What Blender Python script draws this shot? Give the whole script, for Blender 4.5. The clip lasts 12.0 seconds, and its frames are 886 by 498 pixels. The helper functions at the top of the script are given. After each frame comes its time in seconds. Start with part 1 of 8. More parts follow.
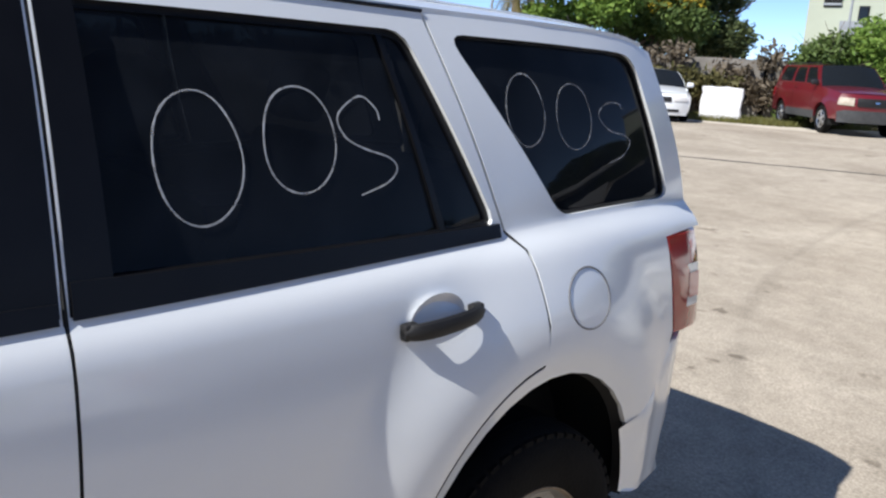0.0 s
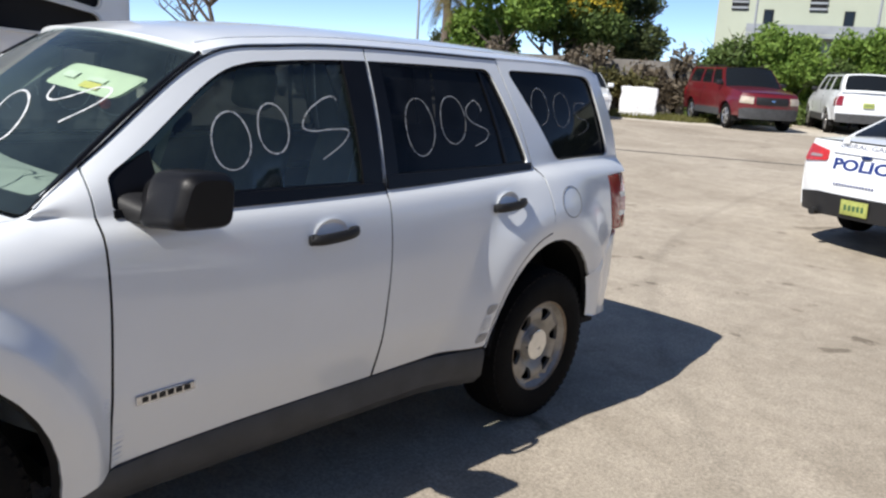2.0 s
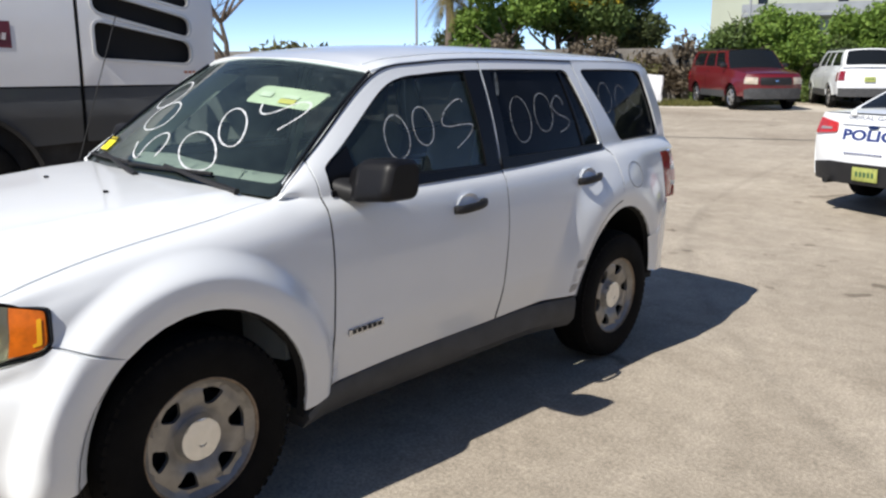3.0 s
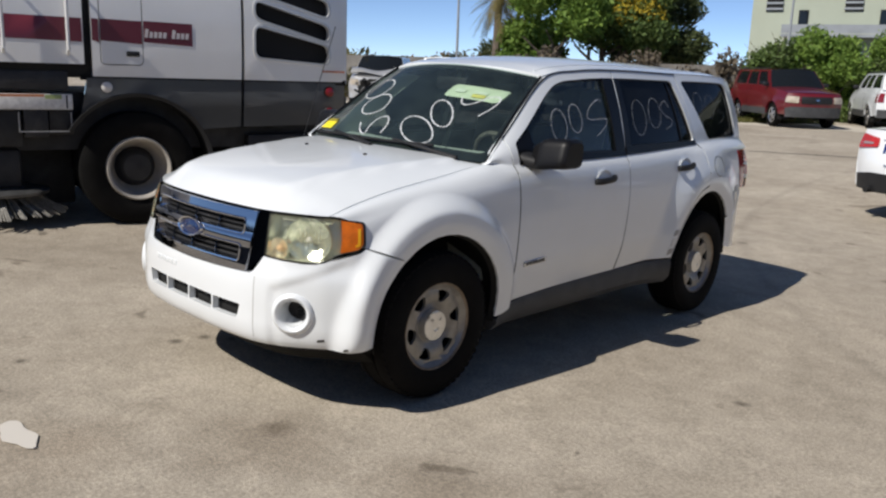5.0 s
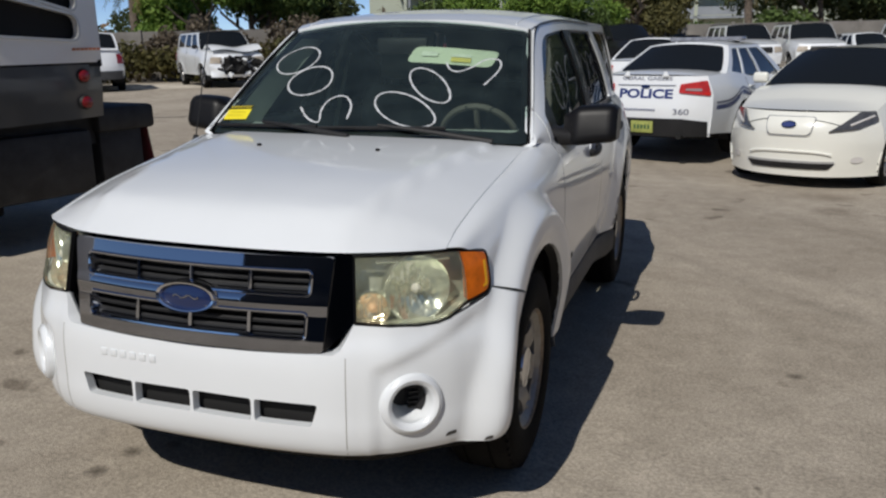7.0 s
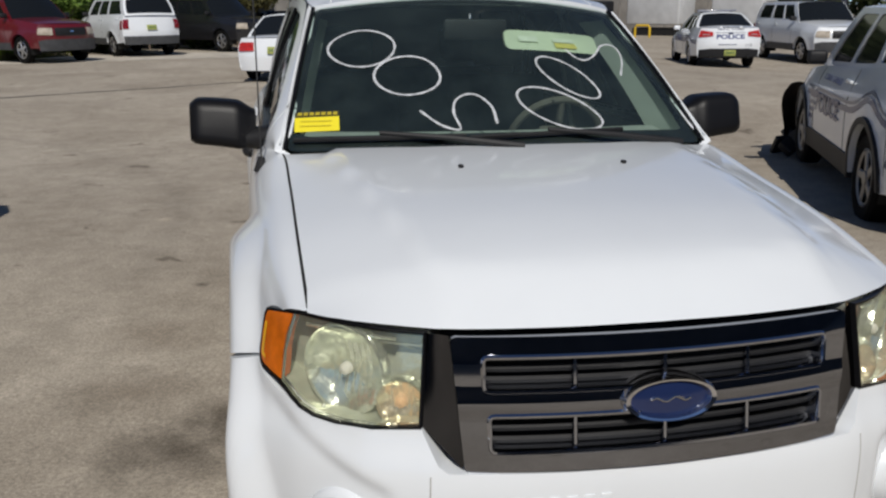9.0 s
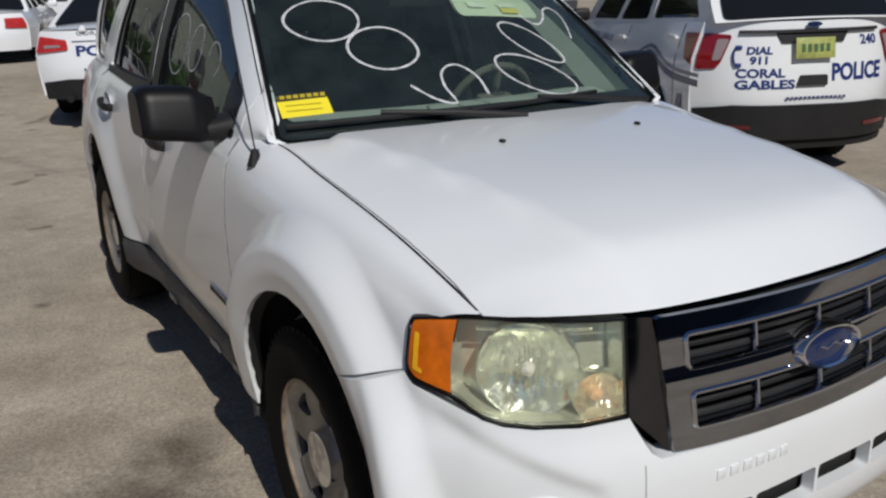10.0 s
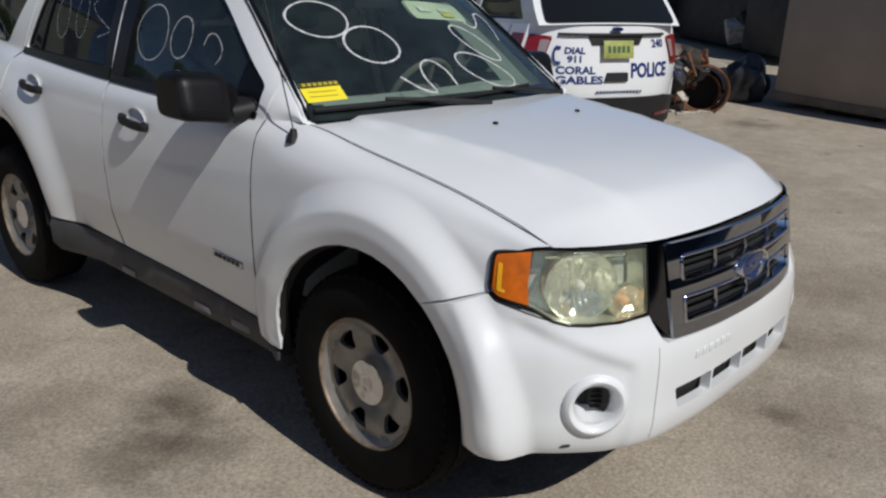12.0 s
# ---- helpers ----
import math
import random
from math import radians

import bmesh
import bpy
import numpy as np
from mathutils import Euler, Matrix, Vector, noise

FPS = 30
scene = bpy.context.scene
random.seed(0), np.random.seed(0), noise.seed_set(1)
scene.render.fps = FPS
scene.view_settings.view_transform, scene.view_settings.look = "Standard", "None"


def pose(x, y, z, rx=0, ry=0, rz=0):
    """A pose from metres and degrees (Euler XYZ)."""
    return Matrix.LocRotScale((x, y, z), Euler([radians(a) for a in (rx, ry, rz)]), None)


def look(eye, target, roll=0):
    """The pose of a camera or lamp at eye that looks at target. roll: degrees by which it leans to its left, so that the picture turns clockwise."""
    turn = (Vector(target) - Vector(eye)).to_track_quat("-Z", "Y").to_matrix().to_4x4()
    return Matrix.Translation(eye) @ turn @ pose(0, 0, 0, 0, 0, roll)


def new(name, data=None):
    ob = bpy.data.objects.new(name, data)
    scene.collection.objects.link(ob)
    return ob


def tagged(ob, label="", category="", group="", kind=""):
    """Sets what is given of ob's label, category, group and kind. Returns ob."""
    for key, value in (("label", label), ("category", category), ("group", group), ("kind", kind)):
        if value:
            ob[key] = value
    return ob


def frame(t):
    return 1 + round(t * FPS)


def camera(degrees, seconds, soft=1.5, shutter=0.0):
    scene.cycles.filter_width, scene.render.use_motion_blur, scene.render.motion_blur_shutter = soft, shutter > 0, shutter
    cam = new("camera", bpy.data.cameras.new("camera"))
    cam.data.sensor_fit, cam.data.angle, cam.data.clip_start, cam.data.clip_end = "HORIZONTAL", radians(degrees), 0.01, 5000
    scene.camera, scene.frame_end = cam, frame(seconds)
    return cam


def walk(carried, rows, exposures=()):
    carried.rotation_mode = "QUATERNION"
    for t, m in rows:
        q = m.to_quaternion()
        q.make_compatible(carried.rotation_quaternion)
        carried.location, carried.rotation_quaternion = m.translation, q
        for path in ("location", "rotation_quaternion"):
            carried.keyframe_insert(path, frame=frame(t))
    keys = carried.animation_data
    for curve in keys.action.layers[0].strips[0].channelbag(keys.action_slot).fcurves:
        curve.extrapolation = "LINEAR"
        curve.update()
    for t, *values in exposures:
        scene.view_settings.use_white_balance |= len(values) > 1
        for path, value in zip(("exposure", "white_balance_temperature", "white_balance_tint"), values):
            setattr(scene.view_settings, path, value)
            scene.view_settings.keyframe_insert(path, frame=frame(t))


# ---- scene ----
from mathutils.geometry import delaunay_2d_cdt as geometry_cdt

cam = camera(56.5, 12.0, soft=2.35)
PATH = [
    (0, (1.958, -0.083, 1.509), (0.550, 1.265, 1.059), 3.48),
    (0.5, (2.209, -0.407, 1.558), (0.829, 0.965, 1.094), 2.93),
    (0.8, (2.376, -0.617, 1.565), (1.047, 0.774, 1.019), 3.38),
    (1, (2.460, -0.798, 1.581), (1.160, 0.636, 1.075), 4.42),
    (1.3, (2.569, -1.101, 1.569), (1.287, 0.351, 1.072), 1.46),
    (1.5, (2.645, -1.303, 1.589), (1.362, 0.156, 1.116), 1.01),
    (1.8, (2.780, -1.579, 1.562), (1.493, -0.101, 1.160), 3.58),
    (2, (2.886, -1.761, 1.577), (1.606, -0.289, 1.135), 3.60),
    (2.2, (2.974, -1.967, 1.578), (1.677, -0.506, 1.151), 1.67),
    (2.5, (3.034, -2.261, 1.568), (1.764, -0.767, 1.172), 0.96),
    (2.7, (3.046, -2.421, 1.597), (1.751, -0.963, 1.151), -0.44),
    (4.3, (3.474, -3.764, 1.582), (2.219, -2.257, 1.190), 2.73),
    (4.5, (3.516, -3.873, 1.557), (2.223, -2.411, 1.117), 2.45),
    (5, (3.423, -4.040, 1.581), (2.082, -2.618, 1.155), 2.05),
    (5.5, (3.048, -4.193, 1.556), (1.835, -2.657, 1.145), 0.94),
    (5.8, (2.751, -4.197, 1.501), (1.578, -2.639, 1.056), 1.95),
    (6, (2.559, -4.162, 1.486), (1.430, -2.559, 1.093), 0.72),
    (6.3, (2.237, -4.130, 1.504), (1.234, -2.449, 1.092), 1.44),
    (6.5, (2.024, -4.136, 1.492), (1.142, -2.402, 1.026), 1.71),
    (6.8, (1.650, -4.067, 1.521), (0.925, -2.300, 0.928), -0.94),
    (7, (1.429, -4.015, 1.525), (0.812, -2.177, 1.034), -1.23),
    (7.2, (1.209, -3.995, 1.526), (0.673, -2.117, 1.093), -0.65),
    (8.8, (-0.530, -3.558, 1.569), (-0.225, -1.648, 1.060), -0.09),
    (9, (-0.697, -3.488, 1.580), (-0.311, -1.608, 1.018), -0.59),
    (9.3, (-0.934, -3.325, 1.575), (-0.419, -1.488, 0.974), -2.26),
    (9.5, (-1.084, -3.226, 1.590), (-0.400, -1.447, 0.986), -2.67),
    (9.8, (-1.285, -3.118, 1.598), (-0.423, -1.403, 1.033), -1.77),
    (10, (-1.432, -3.047, 1.595), (-0.458, -1.424, 0.948), -1.61),
    (10.5, (-1.687, -2.838, 1.593), (-0.525, -1.346, 0.945), -1.91),
    (10.8, (-1.815, -2.751, 1.618), (-0.556, -1.312, 1.032), -2.90),
    (11, (-1.911, -2.750, 1.623), (-0.596, -1.370, 1.017), -1.67),
    (11.2, (-2.022, -2.762, 1.642), (-0.627, -1.469, 1.025), -1.19),
    (11.5, (-2.164, -2.828, 1.664), (-0.742, -1.577, 1.022), -0.48),
    (11.7, (-2.216, -2.893, 1.678), (-0.823, -1.640, 0.979), -0.87),
    (12, (-2.315, -3.013, 1.676), (-0.919, -1.746, 1.007), 2.07),
]
walk(cam, [(t, look(eye, target, roll)) for t, eye, target, roll in PATH],
     [(0, 0.7, 6250, 10), (0.5, 0.52, 6280, 10), (1.5, 0.55, 6350, 10), (2.5, 0.58, 6450, 10), (4.5, 0.07, 6500, 10), (5.5, 0.06, 6500, 10), (6.5, -0.25, 6450, 10), (7.2, -0.42, 6400, 10), (9, -0.44, 6420, 10), (10, -0.44, 6400, 10), (12, -0.38, 6360, 10)])


# ---- world, sun ----
LOT = Matrix(((1, 0, 0.02, 0), (0, 1, 0.028, 0), (-0.02, -0.028, 1, 0), (0, 0, 0, 1))).normalized()
SUN = Vector((-0.12, -0.97, 1.0)).normalized()      # towards the sun
world = bpy.data.worlds.new("world")
scene.world = world
world.use_nodes = True
wn = world.node_tree
sky = wn.nodes.new("ShaderNodeTexSky")
sky.sky_type = "NISHITA"
sky.sun_disc = False
sky.sun_elevation = math.asin(SUN.z)
sky.sun_rotation = math.atan2(SUN.x, SUN.y)
sky.altitude, sky.air_density, sky.dust_density, sky.ozone_density = 3000, 0.54, 0.0, 2.2
wn.nodes["Background"].inputs["Strength"].default_value = 0.125
wn.links.new(sky.outputs[0], wn.nodes["Background"].inputs["Color"])
sun_data = bpy.data.lights.new("sun", "SUN")
sun_data.energy, sun_data.angle, sun_data.color = 4.5, radians(0.53), (1.0, 0.95, 0.875)
sun_ob = new("sun", sun_data)
sun_ob.matrix_world = look(SUN * 40, (0, 0, 0))


# ---- helpers for building ----
def sstep(a, b, x):
    t = min(1.0, max(0.0, (x - a) / (b - a)))
    return t * t * (3 - 2 * t)


def curve_through(knots):
    """A smooth curve: knots are (t, value, value...); returns f(t) -> list of values."""
    k = np.array(knots, float)
    t, v = k[:, 0], k[:, 1:]
    m = np.zeros_like(v)
    m[1:-1] = (v[2:] - v[:-2]) / (t[2:] - t[:-2])[:, None]
    m[0], m[-1] = (v[1] - v[0]) / (t[1] - t[0]), (v[-1] - v[-2]) / (t[-1] - t[-2])

    def f(x):
        x = min(max(x, t[0]), t[-1])
        i = min(max(int(np.searchsorted(t, x)) - 1, 0), len(t) - 2)
        h = t[i + 1] - t[i]
        u = (x - t[i]) / h
        a, b = 2 * u**3 - 3 * u**2 + 1, u**3 - 2 * u**2 + u
        return a * v[i] + b * h * m[i] + (1 - a) * v[i + 1] + (u**3 - u**2) * h * m[i + 1]
    return f


def finish(bm, name, sharp=0.6):
    bm.normal_update()
    for f in bm.faces:
        f.smooth = True
    for e in bm.edges:
        if len(e.link_faces) == 2 and e.calc_face_angle() > sharp:
            e.smooth = False
    me = bpy.data.meshes.new(name)
    bm.to_mesh(me)
    bm.free()
    return me


def part(name, bm, material, parent=None, label="", m=None, sharp=0.6):
    me = finish(bm, name, sharp)
    me.materials.append(material)
    ob = new(name, me)
    if parent is not None:
        ob.parent = parent
    if m is not None:
        ob.matrix_basis = m
    if label:
        tagged(ob, label)
    return ob


def thing(name, label, category, m=None, group="", kind=""):
    ob = new(name)
    ob.empty_display_size = 0.2
    if m is not None:
        ob.matrix_basis = m
    return tagged(ob, label, category, group, kind)


def B():
    return bmesh.new()


def box(bm, c, s, bevel=0.0, m=None, seg=2):
    r = bmesh.ops.create_cube(bm, size=1.0)
    vs = r["verts"]
    for v in vs:
        v.co = Vector((v.co.x * s[0] + c[0], v.co.y * s[1] + c[1], v.co.z * s[2] + c[2]))
    if bevel:
        es = list({e for v in vs for e in v.link_edges})
        r = bmesh.ops.bevel(bm, geom=es, offset=min(bevel, min(s) * 0.45), segments=seg, profile=0.5, affect="EDGES")
        vs = list({v for f in r["faces"] for v in f.verts} | {v for v in vs if v.is_valid})
    if m is not None:
        bmesh.ops.transform(bm, matrix=m, verts=[v for v in vs if v.is_valid])
    return bm


def rings(bm, loops, close=True, caps=True):
    """Skins a list of loops of points, all of one length."""
    vv = [[bm.verts.new(p) for p in loop] for loop in loops]
    n = len(loops[0])
    for a, b in zip(vv, vv[1:]):
        for i in range(n if close else n - 1):
            j = (i + 1) % n
            bm.faces.new((a[i], a[j], b[j], b[i]))
    if caps and close:
        bm.faces.new(vv[0][::-1])
        bm.faces.new(vv[-1])
    return bm


def tube(bm, pts, r, seg=8, closed=False):
    pts = [Vector(p) for p in pts]
    n = len(pts)
    rr = r if isinstance(r, (list, tuple)) else [r] * n
    loops, up = [], None
    for i, p in enumerate(pts):
        a, b = (pts[i - 1], pts[(i + 1) % n]) if closed else (pts[max(i - 1, 0)], pts[min(i + 1, n - 1)])
        d = (b - a).normalized()
        if up is None:
            up = d.orthogonal().normalized()
        up = (up - d * up.dot(d)).normalized()
        s = d.cross(up)
        loops.append([p + (up * math.cos(k * 2 * math.pi / seg) + s * math.sin(k * 2 * math.pi / seg)) * rr[i] for k in range(seg)])
    if closed:
        vv = [[bm.verts.new(p) for p in loop] for loop in loops]
        for i in range(n):
            a, b = vv[i], vv[(i + 1) % n]
            for k in range(seg):
                bm.faces.new((a[k], a[(k + 1) % seg], b[(k + 1) % seg], b[k]))
    else:
        rings(bm, loops)
    return bm


def lathe(bm, prof, seg=32, axis="x", c=(0, 0, 0), caps=False):
    """prof: (along, radius). The axis runs along x, y or z through c."""
    loops = []
    for a, r in prof:
        loop = []
        for k in range(seg):
            t = 2 * math.pi * k / seg
            p = (a, r * math.cos(t), r * math.sin(t))
            p = {"x": p, "y": (p[1], p[0], p[2]), "z": (p[1], p[2], p[0])}[axis]
            loop.append((p[0] + c[0], p[1] + c[1], p[2] + c[2]))
        loops.append(loop)
    return rings(bm, loops, True, caps)


def sheet(bm, fn, nu, nv, u=(0, 1), v=(0, 1)):
    g = [[bm.verts.new(fn(u[0] + (u[1] - u[0]) * i / nu, v[0] + (v[1] - v[0]) * j / nv)) for j in range(nv + 1)] for i in range(nu + 1)]
    for i in range(nu):
        for j in range(nv):
            bm.faces.new((g[i][j], g[i + 1][j], g[i + 1][j + 1], g[i][j + 1]))
    return bm


def inside(px, py, poly):
    q = np.array(poly)
    x0, y0 = q[:, 0], q[:, 1]
    x1, y1 = np.roll(x0, -1), np.roll(y0, -1)
    px, py = np.asarray(px)[:, None], np.asarray(py)[:, None]
    cross = (y0 > py) != (y1 > py)
    at = x0 + (py - y0) * (x1 - x0) / np.where(y1 == y0, 1e-12, y1 - y0)
    return ((cross & (px < at)).sum(1) % 2) == 1


def dense(poly, step):
    out = []
    for a, b in zip(poly, poly[1:] + poly[:1]):
        n = max(1, int(math.hypot((b[0] - a[0]) / step[0], (b[1] - a[1]) / step[1])))
        out += [(a[0] + (b[0] - a[0]) * k / n, a[1] + (b[1] - a[1]) * k / n) for k in range(n)]
    return out


def rounded(poly, r, n=4, aspect=1.0):
    """A polygon with its corners rounded by r (aspect: how many v's make one u)."""
    out = []
    P = [Vector((p[0], p[1] / aspect)) for p in poly]
    for i, p in enumerate(P):
        a, b = P[i - 1] - p, P[(i + 1) % len(P)] - p
        ra = min(r, a.length * 0.45, b.length * 0.45)
        s, e = p + a.normalized() * ra, p + b.normalized() * ra
        for k in range(n + 1):
            t = k / n
            q = s * (1 - t) ** 2 + p * 2 * t * (1 - t) + e * t * t
            out.append((q.x, q.y * aspect))
    return out


def panel(outline, fn, step=(0.05, 0.05), holes=(), flange=None, bm=None):
    """A sheet over an outline of (u, v) with holes, laid on the surface fn(u, v); its edges turn in by flange."""
    from_cdt = geometry_cdt
    loops = [dense(outline, step)] + [dense(h, step) for h in holes]
    pts, edges = [], []
    for loop in loops:
        base = len(pts)
        pts += [Vector(p) for p in loop]
        edges += [(base + i, base + (i + 1) % len(loop)) for i in range(len(loop))]
    q = np.array([p[:] for p in pts])
    gx, gy = np.meshgrid(np.arange(q[:, 0].min(), q[:, 0].max(), step[0]), np.arange(q[:, 1].min(), q[:, 1].max(), step[1]))
    gx, gy = gx.ravel() + step[0] * 0.37, gy.ravel() + step[1] * 0.41
    ok = inside(gx, gy, loops[0])
    for h in loops[1:]:
        ok &= ~inside(gx, gy, h)
    for x, y in zip(gx[ok], gy[ok]):
        if (np.hypot((q[:, 0] - x) / step[0], (q[:, 1] - y) / step[1])).min() > 0.55:
            pts.append(Vector((x, y)))
    vs, es, fs, *_ = from_cdt(pts, edges, [], 0, 1e-6)
    cx = np.array([sum(vs[i][0] for i in f) / len(f) for f in fs])
    cy = np.array([sum(vs[i][1] for i in f) / len(f) for f in fs])
    keep = inside(cx, cy, loops[0])
    for h in loops[1:]:
        keep &= ~inside(cx, cy, h)
    bm = bm or bmesh.new()
    made = [bm.verts.new(fn(v[0], v[1])) for v in vs]
    used = []
    for f, k in zip(fs, keep):
        if k:
            used.append(bm.faces.new([made[i] for i in f]))
    for v in made:
        if not v.link_faces:
            bm.verts.remove(v)
    if flange is not None:
        rim = [e for e in bm.edges if len(e.link_faces) == 1]
        r = bmesh.ops.extrude_edge_only(bm, edges=rim)
        for v in [g for g in r["geom"] if isinstance(g, bmesh.types.BMVert)]:
            v.co += Vector(flange(v.co) if callable(flange) else flange)
    return bm


def outward(bm, way):
    """Turns an open sheet so that it faces the given way."""
    w = Vector(way)
    bm.normal_update()
    if sum(f.normal.dot(w) * f.calc_area() for f in bm.faces) < 0:
        bmesh.ops.reverse_faces(bm, faces=bm.faces)
    bm.normal_update()
    return bm


def circle(cx, cy, rx, ry=None, n=24, turn=0.0):
    ry = ry or rx
    return [(cx + rx * math.cos(turn + 2 * math.pi * k / n), cy + ry * math.sin(turn + 2 * math.pi * k / n)) for k in range(n)]


def words(text, size, material, parent, m, name="lettering", label="", extrude=0.0015, bold=0.0, squeeze=1.0):
    """Lettering in the built-in font as a mesh, centred on m's origin in its xy plane."""
    cu = bpy.data.curves.new("lettering", "FONT")
    cu.body, cu.size, cu.extrude, cu.offset = text, size, extrude, bold
    cu.align_x, cu.align_y, cu.resolution_u = "CENTER", "CENTER", 3
    tmp = bpy.data.objects.new("tmp", cu)
    scene.collection.objects.link(tmp)
    bpy.context.view_layer.update()
    me = bpy.data.meshes.new_from_object(tmp.evaluated_get(bpy.context.evaluated_depsgraph_get()))
    bpy.data.objects.remove(tmp)
    me.materials.clear()
    me.materials.append(material)
    me.transform(Matrix.Diagonal((squeeze, 1, 1, 1)))
    me.name = name
    ob = new(name, me)
    if parent is not None:
        ob.parent = parent
    ob.matrix_basis = m
    if label:
        tagged(ob, label)
    return ob


def wrapped_words(text, size, material, parent, fn, a0, t0, squeeze=1.0, bold=0.0, lift=0.003):
    """Lettering laid on a rear skin fn(a, t), so that it follows the skin's bow."""
    ob = words(text, size, material, parent, Matrix(), squeeze=squeeze, bold=bold, extrude=0.001)
    high = fn(a0, 1).z - fn(a0, 0).z
    for v in ob.data.vertices:
        x, y, z = v.co
        t = t0 + y / high
        q = fn(a0 - x / abs(fn(1, t).x), t)
        v.co = q + Vector((0, lift + z, 0))
    ob.data.update()
    return ob


def facing(p, right, up):
    """A pose at p with the given x and y directions."""
    x = Vector(right).normalized()
    y = Vector(up)
    y = (y - x * y.dot(x)).normalized()
    z = x.cross(y)
    return Matrix(((x.x, y.x, z.x, p[0]), (x.y, y.y, z.y, p[1]), (x.z, y.z, z.z, p[2]), (0, 0, 0, 1)))




# ---- materials ----
def mat(name, color, rough=0.5, metal=0.0, spec=0.5, coat=0.0, var=0.0, scale=8.0, bump=0.0, bump_scale=60.0, vary_rough=0.0, trans=0.0, emit=None, coord="Object"):
    m = bpy.data.materials.new(name)
    m.use_nodes = True
    nt = m.node_tree
    p = nt.nodes["Principled BSDF"]
    p.inputs["Base Color"].default_value = (*color, 1)
    p.inputs["Roughness"].default_value = rough
    p.inputs["Metallic"].default_value = metal
    p.inputs["Specular IOR Level"].default_value = spec
    p.inputs["Coat Weight"].default_value = coat
    p.inputs["Coat Roughness"].default_value = 0.04
    p.inputs["Transmission Weight"].default_value = trans
    if emit:
        p.inputs["Emission Color"].default_value = (*emit[0], 1)
        p.inputs["Emission Strength"].default_value = emit[1]
    if var or bump or vary_rough:
        co = nt.nodes.new("ShaderNodeTexCoord")
        n = nt.nodes.new("ShaderNodeTexNoise")
        n.inputs["Scale"].default_value, n.inputs["Detail"].default_value, n.inputs["Roughness"].default_value = scale, 6, 0.6
        nt.links.new(co.outputs[coord], n.inputs["Vector"])
        if var:
            r = nt.nodes.new("ShaderNodeValToRGB")
            r.color_ramp.elements[0].position, r.color_ramp.elements[1].position = 0.3, 0.72
            r.color_ramp.elements[0].color = (*[c * (1 - var) for c in color], 1)
            r.color_ramp.elements[1].color = (*[min(1, c * (1 + var)) for c in color], 1)
            nt.links.new(n.outputs["Fac"], r.inputs["Fac"])
            nt.links.new(r.outputs["Color"], p.inputs["Base Color"])
        if vary_rough:
            mr = nt.nodes.new("ShaderNodeMapRange")
            mr.inputs["To Min"].default_value, mr.inputs["To Max"].default_value = max(0.02, rough - vary_rough), min(1, rough + vary_rough)
            nt.links.new(n.outputs["Fac"], mr.inputs["Value"])
            nt.links.new(mr.outputs["Result"], p.inputs["Roughness"])
        if bump:
            n2 = nt.nodes.new("ShaderNodeTexNoise")
            n2.inputs["Scale"].default_value, n2.inputs["Detail"].default_value = bump_scale, 4
            nt.links.new(co.outputs[coord], n2.inputs["Vector"])
            b = nt.nodes.new("ShaderNodeBump")
            b.inputs["Strength"].default_value, b.inputs["Distance"].default_value = bump, 0.01
            nt.links.new(n2.outputs["Fac"], b.inputs["Height"])
            nt.links.new(b.outputs["Normal"], p.inputs["Normal"])
    return m


def pane_mat(name, tint, gloss=0.02, ior=1.5):
    """Thin window glass: tinted clear, with the gloss of glass at its angle."""
    m = bpy.data.materials.new(name)
    m.use_nodes = True
    nt = m.node_tree
    nt.nodes.remove(nt.nodes["Principled BSDF"])
    t, g, f, x = (nt.nodes.new("ShaderNode" + k) for k in ("BsdfTransparent", "BsdfGlossy", "Fresnel", "MixShader"))
    t.inputs["Color"].default_value = (*tint, 1)
    g.inputs["Roughness"].default_value = gloss
    f.inputs["IOR"].default_value = ior
    nt.links.new(f.outputs[0], x.inputs[0])
    nt.links.new(t.outputs[0], x.inputs[1])
    nt.links.new(g.outputs[0], x.inputs[2])
    nt.links.new(x.outputs[0], nt.nodes["Material Output"].inputs["Surface"])
    return m


def paint(name, color, dirt=0.1):
    """Car paint: clear coat over a colour, with faint road film that thickens in cloudy patches."""
    m = mat(name, color, 0.34, 0, 0.5, 0.9, var=0.03, scale=1.7)
    nt = m.node_tree
    p = nt.nodes["Principled BSDF"]
    p.inputs["Coat Roughness"].default_value = 0.07
    co = nt.nodes.new("ShaderNodeTexCoord")
    n = nt.nodes.new("ShaderNodeTexNoise")
    n.inputs["Scale"].default_value, n.inputs["Detail"].default_value = 5.0, 8
    nt.links.new(co.outputs["Object"], n.inputs["Vector"])
    mr = nt.nodes.new("ShaderNodeMapRange")
    mr.inputs["From Min"].default_value, mr.inputs["From Max"].default_value = 0.35, 0.75
    mr.inputs["To Min"].default_value, mr.inputs["To Max"].default_value = 0.05, 0.05 + dirt * 1.2
    nt.links.new(n.outputs["Fac"], mr.inputs["Value"])
    nt.links.new(mr.outputs["Result"], p.inputs["Coat Roughness"])
    return m


